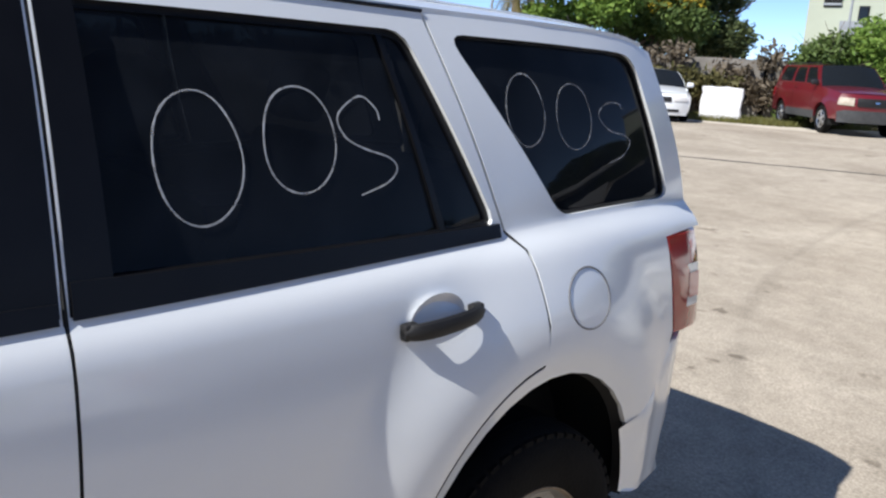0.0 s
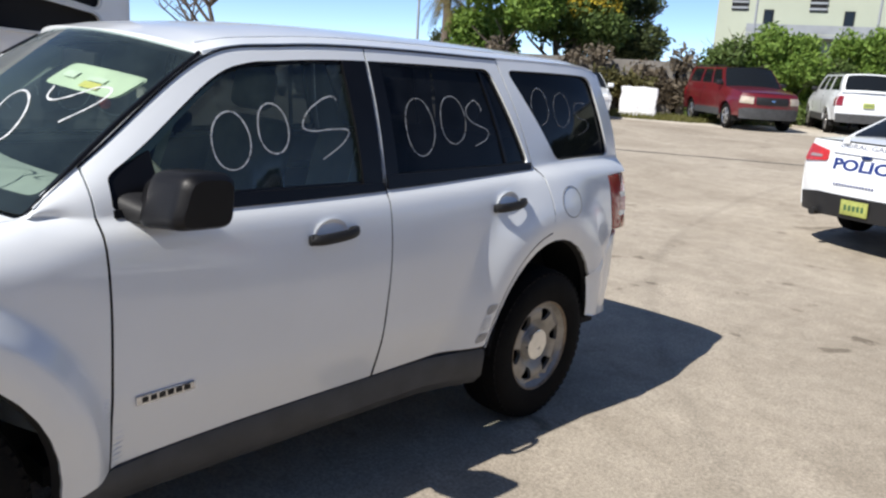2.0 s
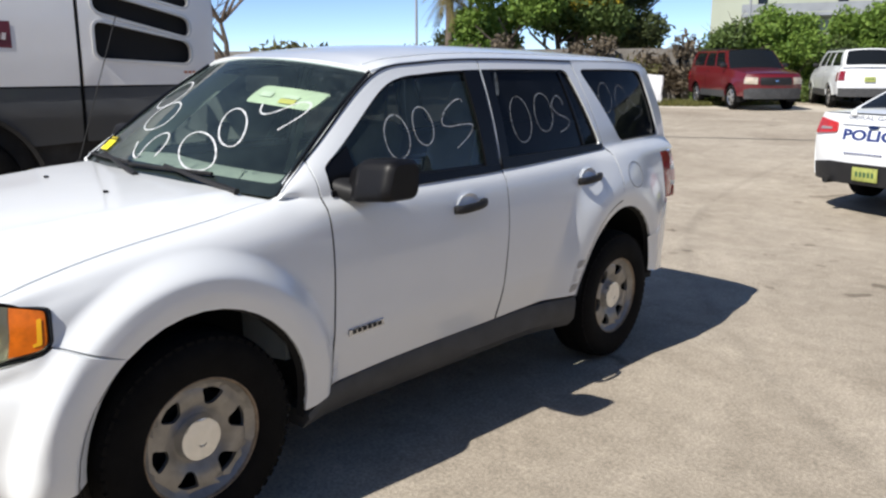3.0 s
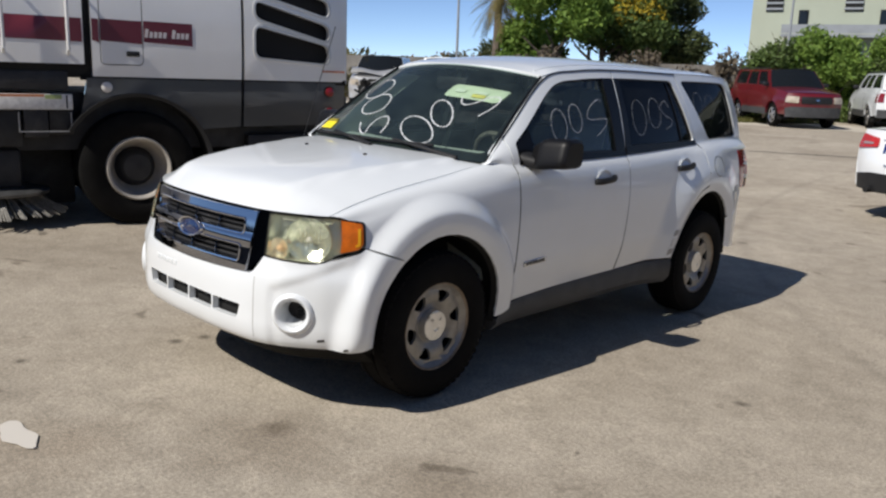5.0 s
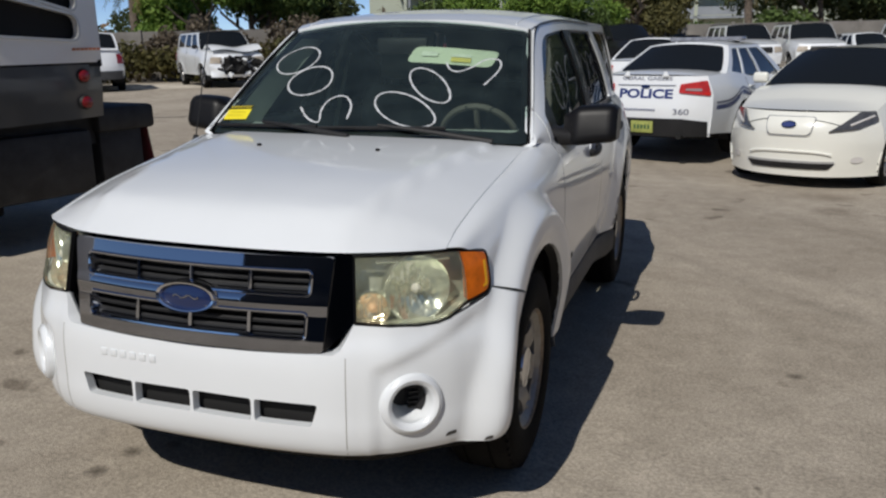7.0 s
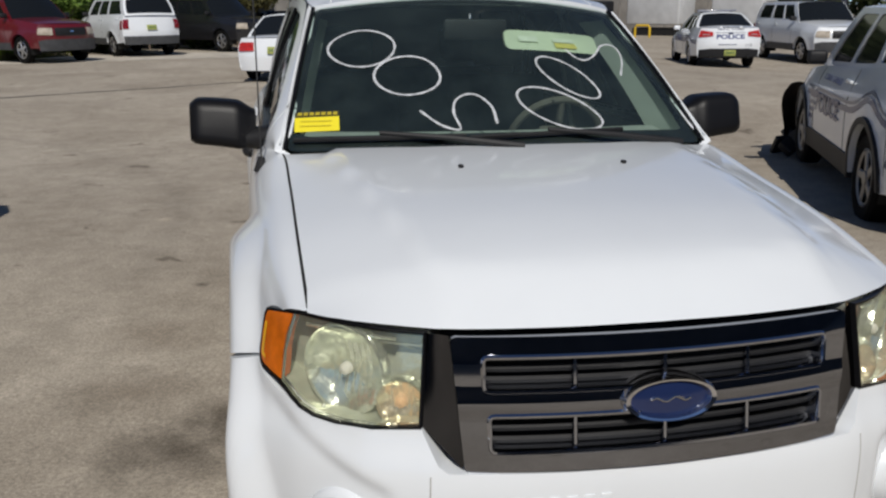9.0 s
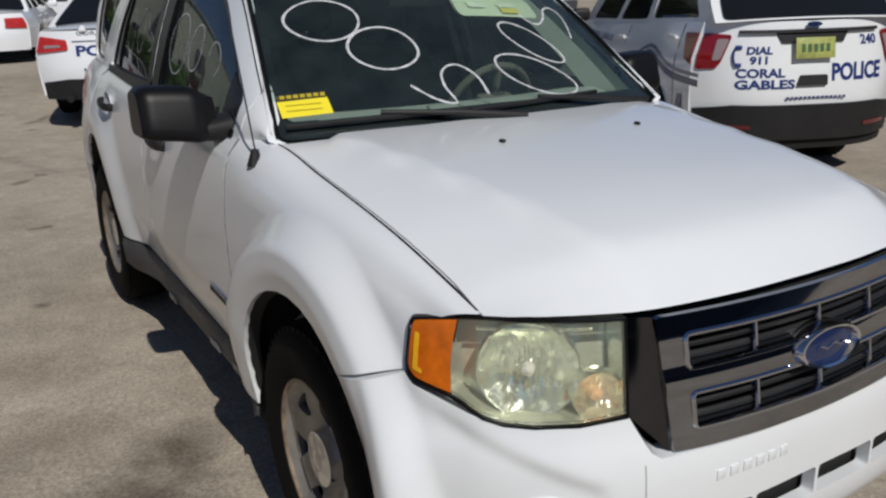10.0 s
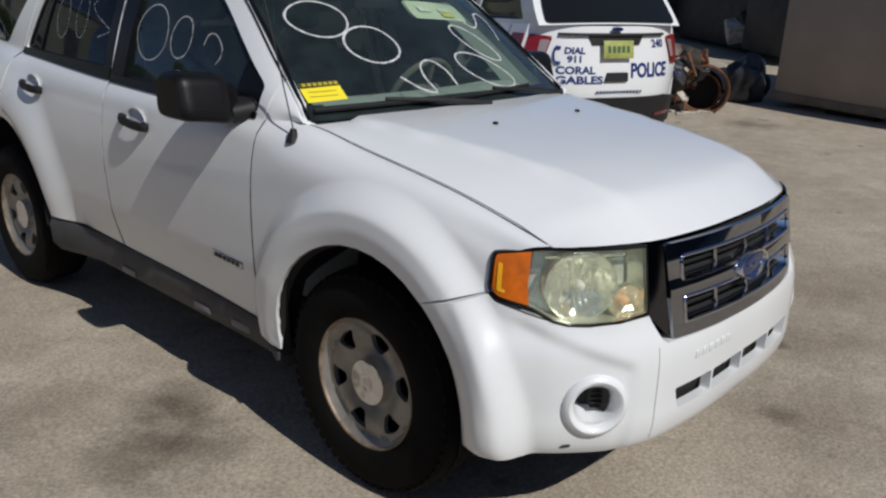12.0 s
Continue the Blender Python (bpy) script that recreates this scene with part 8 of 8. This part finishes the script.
def palm(x, y, h, spread, label, seed, fronds=40, skirt=True):
    t = thing("palm", label, "palm tree", Matrix.Translation((x, y, ground_z(x, y))))
    bm = B()
    tube(bm, [(0.05 * math.sin(k), 0.04 * math.cos(k * 1.3), h * k / 8) for k in range(9)], [0.24 - 0.010 * k for k in range(9)], 10)
    part("trunk", bm, BARK, t)
    rg = random.Random(seed)
    bm = B()
    for k in range(fronds):
        a = rg.uniform(0, 2 * math.pi)
        el = rg.uniform(-1.15 if skirt else -0.5, 1.2)
        Ln = spread * rg.uniform(0.75, 1.05)
        prev = None
        for j in range(9):
            f = j / 8
            rr = Ln * f * math.cos(el * (1 - 0.25 * f))
            z = h + 0.1 + Ln * (f * math.sin(el) - 0.55 * f * f)
            c = Vector((rr * math.cos(a), rr * math.sin(a), z))
            wdt = 0.42 * math.sin(math.pi * min(1, 0.12 + 0.88 * f)) * spread / 2.2
            sd = Vector((-math.sin(a), math.cos(a), 0))
            if prev and j > 1:
                for sgn in (1, -1):
                    for q in range(3):
                        b0 = prev[0].lerp(c, q / 3)
                        tip = b0 + sd * sgn * wdt + Vector((0, 0, -0.35 * wdt)) + (c - prev[0]) * 0.7
                        vs = [bm.verts.new(b0), bm.verts.new(b0 + (c - prev[0]) * 0.16), bm.verts.new(tip)]
                        bm.faces.new(vs)
            prev = (c, wdt)
    part("fronds", bm, PALM_LEAF if skirt else LEAF, t)
    return t


palm(-23.3, 27.6, 4.9, 2.0, "tall palm with a shaggy drooping crown", 4, 70)
tree(-20.5, 27.8, 6.0, 2.7, LEAF_BRIGHT, "dense bright green shade tree behind the wall", 11, count=6500, clump=14, low=0.1)
tree(-19.3, 31.2, 7.6, 2.8, LEAF, "tree with yellow blossom behind the wall", 12, count=6500, extra=FLOWER)
tree(-18.3, 34.5, 7.2, 2.5, LEAF_DARK, "dark green tree behind the wall", 13, count=6000, low=0.15)
tree(-25.5, 33, 4.0, 2.5, LEAF_DARK, "low dark tree behind the wall", 15, count=3500, low=0.1)
tree(-22, 70, 4.6, 3.2, LEAF_DARK, "round dark tree far off", 16, count=2500, size=0.35, low=0.15)
bare = thing("tree", "nearly bare spreading tree with a few yellow leaves", "tree", Matrix.Translation((-25.0, 16.5, ground_z(-25, 16.5))))
part("trunk", limbs(B(), (0, 0, -0.2), 3.2, 1.1, 0.15, 21, 10, 4), BARK, bare)
leaves("sparse_leaves", [(1.5, 1.2, 5.4, 2.4, 2.4, 0.7), (-1.2, 0.6, 5.0, 1.9, 1.9, 0.6), (2.8, 0.4, 4.6, 1.4, 1.4, 0.6), (0.3, -0.4, 5.9, 1.6, 1.6, 0.5)], 1500, 0.11, FLOWER, bare, 5, 0.3)
# broad green shrubs behind the red and white wagons
rg = random.Random(6)
for k in range(8):
    t = (k + 1) / 8
    x, y = lerp(-11.0, -3.2, t), lerp(27.6, 32.4, t)
    sh = thing("shrub", "tall bright green shrub growing along the wall", "shrub", Matrix.Translation((x, y, ground_z(x, y))), "shrubs along the wall")
    h = rg.uniform(3.0, 3.9) if k < 6 else rg.uniform(2.4, 3.2)
    cl = [(rg.uniform(-0.9, 0.9), rg.uniform(-0.5, 0.5), h * rg.uniform(0.1, 0.82), rg.uniform(0.5, 0.85), rg.uniform(0.5, 0.85), rg.uniform(0.4, 0.7)) for _ in range(11)]
    part("stems", limbs(B(), (0, 0, -0.1), h * 0.5, 0.9, 0.05, 60 + k, 5), BARK, sh)
    leaves("foliage", cl, 6500, 0.095, LEAF_BRIGHT if k % 3 else LEAF, sh, 30 + k, 0.4)
tree(-1.8, 34.5, 5.0, 2.0, LEAF_OLIVE, "thin olive tree by the wall", 31, count=2600, clump=9)
tree(6.5, 46, 9.5, 5.2, LEAF_DARK, "large dark oak in front of the building", 32, count=7500, clump=14, low=0.25, size=0.28)
for k, (x, y, h) in enumerate(((9.8, 51, 8.0), (19.5, 53, 9.0), (25.5, 55, 8.5), (31.0, 58, 9.5))):
    tree(x, y, h, 4.6, LEAF_DARK, "large dark tree beyond the fuel canopy", 140 + k, count=4500, low=0.1, size=0.3)
tree(14.0, 48, 8.5, 4.5, LEAF_DARK, "large dark oak beside the canopy", 33, count=6000, low=0.2, size=0.28)
palm(2.6, 43.5, 5.6, 2.4, "palm with a shaggy crown by the building", 9, 60)
palm(-1.8, 41.0, 2.7, 1.9, "small feather palm by the wall", 10, 22, False)
for k, (x, y, h) in enumerate(((1.2, 40.6, 2.6), (3.4, 41.6, 2.8), (5.4, 42.4, 2.5), (17.0, 45.0, 3.4), (19.5, 46.5, 3.6), (22.0, 48.0, 3.6), (24.5, 50.5, 3.8))):
    sh = thing("shrub", "rounded dark green shrub by the far wall", "shrub", Matrix.Translation((x, y, ground_z(x, y))), "far shrubs")
    cl = [(rg.uniform(-1.3, 1.3), rg.uniform(-0.6, 0.6), h * rg.uniform(0.2, 0.8), 0.8, 0.8, 0.6) for _ in range(8)]
    leaves("foliage", cl, 3500, 0.14, LEAF if k < 3 else LEAF_DARK, sh, 130 + k, 0.4)
# far tree line and rusty scrub
rg2 = random.Random(17)
cl, cl2 = [], []
for k in range(70):
    a = radians(rg2.uniform(96, 168))
    d = rg2.uniform(75, 130)
    (cl2 if k % 4 == 0 else cl).append((d * math.cos(a), d * math.sin(a), rg2.uniform(0.5, 2.0), rg2.uniform(2, 5), rg2.uniform(2, 5), rg2.uniform(1.2, 2.4)))
tagged(leaves("far_woods", cl, 9000, 0.5, LEAF_OLIVE, None, 77, 0.4), "far line of low green trees", "woods", kind="stuff")
tagged(leaves("far_scrub", cl2, 2600, 0.45, AUTUMN, None, 78, 0.4), "far rusty brown scrub", "scrub", kind="stuff")
cl = []
for k in range(40):
    a = radians(lerp(28, 74, k / 39))
    d = rg2.uniform(66, 74)
    cl.append((d * math.cos(a), d * math.sin(a), rg2.uniform(1.0, 6.5), rg2.uniform(2, 3.4), rg2.uniform(2, 3.4), rg2.uniform(1.6, 2.6)))
tagged(leaves("dark_woods", cl, 12000, 0.45, LEAF_DARK, None, 79, 0.4), "dark line of trees across the road", "woods", kind="stuff")
# dry vines over the wall and grass at its foot
cl = [(lerp(-21.0, -8.6, k / 33), lerp(24.6, 29.6, k / 33) + rg.uniform(-0.5, 0.1), rg.uniform(0.3, 1.9) + 0.3, 0.7, 0.5, 0.55) for k in range(34)]
tagged(leaves("dry_vines", cl, 6500, 0.13, leaf_mat("dry_twigs", (0.10, 0.08, 0.055), (0.22, 0.18, 0.13)), None, 41, 0.2), "dry brown vines tangled over the wall", "vine", kind="stuff")
cl = [(lerp(-32, -13, k / 33), lerp(20.6, 27.0, k / 33) + rg.uniform(-0.5, 0.2), rg.uniform(0.2, 1.1) + 0.2, rg.uniform(0.6, 1.1), 0.6, rg.uniform(0.4, 0.7)) for k in range(34)]
tagged(leaves("wall_scrub", cl, 8500, 0.15, LEAF_OLIVE, None, 42, 0.2), "olive scrub along the boundary wall", "scrub", kind="stuff")


def grass_patch(poly, n, seed):
    rg = np.random.RandomState(seed)
    q = np.array(poly)
    verts, faces = [], []
    while len(faces) < n:
        x, y = rg.uniform(q[:, 0].min(), q[:, 0].max()), rg.uniform(q[:, 1].min(), q[:, 1].max())
        if not inside([x], [y], poly)[0]:
            continue
        a, h = rg.uniform(0, 6.28), rg.uniform(0.06, 0.22)
        z = ground_z(x, y)
        i = len(verts)
        verts += [(x, y, z - 0.01), (x + 0.03 * math.cos(a), y + 0.03 * math.sin(a), z - 0.01), (x + 0.08 * math.cos(a + 1), y + 0.08 * math.sin(a + 1), z + h)]
        faces.append((i, i + 1, i + 2))
    me = bpy.data.meshes.new("grass")
    me.from_pydata(verts, [], faces)
    me.materials.append(GRASS)
    return tagged(new("grass", me), "dry yellow-green grass at the foot of the wall", "grass", kind="stuff")


grass_patch([(-13.5, 25.2), (-12.8, 22.4), (-9.2, 24.0), (-7.0, 27.6)], 9000, 3)
slab = thing("white_panel", "dented white panel standing in the grass", "panel", Matrix.Translation((-11.2, 24.15, ground_z(-11.2, 24.15))) @ Matrix.Rotation(radians(28), 4, "Z") @ Matrix.Rotation(radians(-6), 4, "X"))
bm = B()
box(bm, (0, 0, 0.52), (1.25, 0.16, 1.04), 0.05, None, 3)
bmesh.ops.subdivide_edges(bm, edges=bm.edges[:], cuts=4, use_grid_fill=True)
for v in bm.verts:
    v.co += Vector((0.06, 0.10, 0.08)) * noise.noise(v.co * 3)
part("board", bm, mat("white_board", (0.72, 0.72, 0.73), 0.7, var=0.25, scale=4), slab)

# ---- far building, canopy, poles ----
PALE_GREEN = mat("pale_green_render", (0.40, 0.43, 0.34), 0.85, var=0.08, scale=0.15)
SLATE = mat("grey_balcony", (0.26, 0.28, 0.30), 0.7, var=0.15, scale=0.5)
bld = thing("apartment_building", "long pale green concrete building with grey balconies", "building", Matrix.Translation((-42.5, 99, 0)) @ Matrix.Rotation(math.atan2(0.22, 0.975), 4, "Z"))
bm = B()
box(bm, (48, 10, 11), (96, 20, 24))
part("wall", bm, PALE_GREEN, bld)
bm = B()
box(bm, (48, 9.6, 23.2), (97, 20.6, 0.5))
part("roof", bm, SLATE, bld)


def bay(x):
    w_ = part("louvre_window", box(B(), (x + 2.0, -0.06, 13.0), (1.9, 0.16, 6.2)), DARK, bld)
    for k in range(9):
        bm = B()
        box(bm, (x + 2.0, -0.16, 10.2 + 0.68 * k), (2.0, 0.18, 0.24))
        part("slat", bm, SLATE, w_)
    d_ = part("balcony_door", box(B(), (x + 5.4, -0.05, 8.8), (1.1, 0.14, 2.5)), DARK, bld)
    bm = B()
    box(bm, (x + 5.4, -0.13, 8.8), (0.9, 0.06, 2.3))
    part("pane", bm, CAR_GLASS, d_)


for x in (0.6, 9.4, 18.4, 27.5, 36.5, 46, 56):
    bay(x)
for z, y in ((7.0, -2.2), (3.6, -2.2)):
    bm = B()
    box(bm, (26, y / 2, z), (44, 2.4, 0.35))
    b_ = part("balcony", bm, SLATE, bld)
    bm = B()
    box(bm, (26, y, z + 0.75), (44, 0.12, 1.0))
    part("parapet", bm, SLATE, b_)
for x in np.arange(5, 48, 6.0):
    bm = B()
    box(bm, (x, -2.1, 3.4), (0.4, 0.4, 7))
    part("column", bm, PALE_GREEN, bld)
bm = B()
box(bm, (62, -0.1, 12.6), (30, 0.2, 0.4))
part("blue_band", bm, mat("blue_band", (0.10, 0.16, 0.42), 0.6), bld)

TRAILER_WHITE = mat("dull_white_trailer", (0.50, 0.50, 0.49), 0.6, var=0.12, scale=2)
canopy = thing("canopy", "flat white fuel canopy on slim posts", "canopy", Matrix.Translation((25.5, 46.5, ground_z(25, 46))) @ Matrix.Rotation(math.atan2(36.8 - 49.6, 29.0 - 22.8), 4, "Z"))
bm = B()
box(bm, (3.0, 4.0, 4.1), (22, 8, 0.55), 0.03)
part("roof", bm, mat("white_fascia", (0.78, 0.78, 0.76), 0.6), canopy)
for x in (-5, 1.5, 8):
    bm = B()
    box(bm, (x, 4.0, 1.95), (0.25, 0.25, 3.9))
    part("post", bm, STRIPE_GREY, canopy)
for k, (x, y, sx, sz, mt, lb) in enumerate(((20.5, 40.0, 3.2, 2.1, TRAILER_WHITE, "white box trailer under the canopy"), (24.0, 37.5, 2.8, 2.0, TRAILER_WHITE, "white box trailer under the canopy"), (17.2, 41.5, 1.6, 1.7, BLACK, "dark fuel pump cabinet"))):
    tr = thing("trailer" if sx > 2 else "pump_cabinet", lb, "trailer" if sx > 2 else "cabinet", standing(x, y, -55))
    bm = B()
    box(bm, (0, 0, sz / 2 + 0.35), (sx, 1.8, sz - 0.4), 0.12, None, 3)
    part("body", bm, mt, tr)
    bm = B()
    box(bm, (0, 0, 0.2), (sx * 0.8, 1.4, 0.4))
    part("undercarriage", bm, DARK, tr)
boll = thing("hoop_barrier", "yellow hoop barrier beside the fuel canopy", "barrier", standing(18.2, 37.2, -50) @ Matrix.Scale(0.8, 4))
bm = B()
tube(bm, [(-0.5, 0, 0), (-0.5, 0, 0.6), (-0.4, 0, 0.75), (0.4, 0, 0.75), (0.5, 0, 0.6), (0.5, 0, 0)], 0.07, 10)
part("hoop", bm, mat("safety_yellow", (0.7, 0.45, 0.02), 0.5), boll)
for x, y, h in ((-33, 62, 13), (-43, 70, 12), (-28, 75, 12), (-56, 60, 12), (-20, 84, 14), (-17, 88, 13)):
    pl = thing("utility_pole", "slim grey utility pole in the distance", "pole", Matrix.Translation((x, y, 0)), "utility poles")
    bm = B()
    tube(bm, [(0, 0, -0.3), (0, 0, h)], [0.16, 0.09], 8)
    part("pole", bm, SLATE, pl)
    bm = B()
    box(bm, (0, 0, h - 0.5), (1.6, 0.1, 0.12))
    part("crossarm", bm, SLATE, pl)

# ---- road seam, shoulder, litter ----
bm = B()
rg3 = random.Random(2)
a, b = Vector((-16.0, 8.5, 0)), Vector((20.0, 27.0, 0))
pts = [a.lerp(b, k / 90) + Vector((rg3.uniform(-0.04, 0.04), rg3.uniform(-0.06, 0.06), 0)) for k in range(91)]
prev = None
for p in pts:
    wd = rg3.uniform(0.03, 0.09)
    q = [bm.verts.new((p.x, p.y - wd, ground_z(p.x, p.y - wd) + 0.006)), bm.verts.new((p.x, p.y + wd, ground_z(p.x, p.y + wd) + 0.006))]
    if prev:
        bm.faces.new((prev[0], q[0], q[1], prev[1]))
    prev = q
tagged(part("road_seam", bm, mat("tar_seam", (0.09, 0.085, 0.08), 0.9, var=0.3)), "dark tarred seam across the road", "seam", kind="structure")
bm = B()
prev = None
for k in range(61):
    t = k / 60
    x, y = lerp(-34, 14, t), lerp(14.0, 30.5, t) + 0.35 * math.sin(t * 17)
    q = [bm.verts.new((x, y, ground_z(x, y) + 0.005)), bm.verts.new((x - 1.2, y + 3.2 + 0.5 * math.sin(t * 23), ground_z(x - 1.2, y + 3.2) + 0.008))]
    if prev:
        bm.faces.new((prev[0], q[0], q[1], prev[1]))
    prev = q
tagged(part("shoulder", bm, mat("pale_sand", (0.52, 0.47, 0.39), 0.95, var=0.25, scale=1.5, bump=0.3, bump_scale=20)), "pale sandy road shoulder in front of the parked cars", "shoulder", kind="structure")
flake = thing("paper_scrap", "torn pale paper scrap flat on the asphalt", "litter", LOT @ Matrix.Translation((0.09, -2.965, 0.004)))
bm = B()
pts = [(0.15 * math.cos(a) * (1 + 0.12 * math.sin(3 * a + 1)), 0.055 * math.sin(a) * (1 + 0.22 * math.cos(5 * a + 0.7))) for a in np.linspace(0, 2 * math.pi, 24)[:-1]]
part("sheet", panel(pts, lambda u, v: Vector((u, v, 0.004 + 0.01 * u * u)), (0.03, 0.03), flange=(0, 0, -0.003)), mat("torn_paper", (0.6, 0.56, 0.5), 0.9), flake)
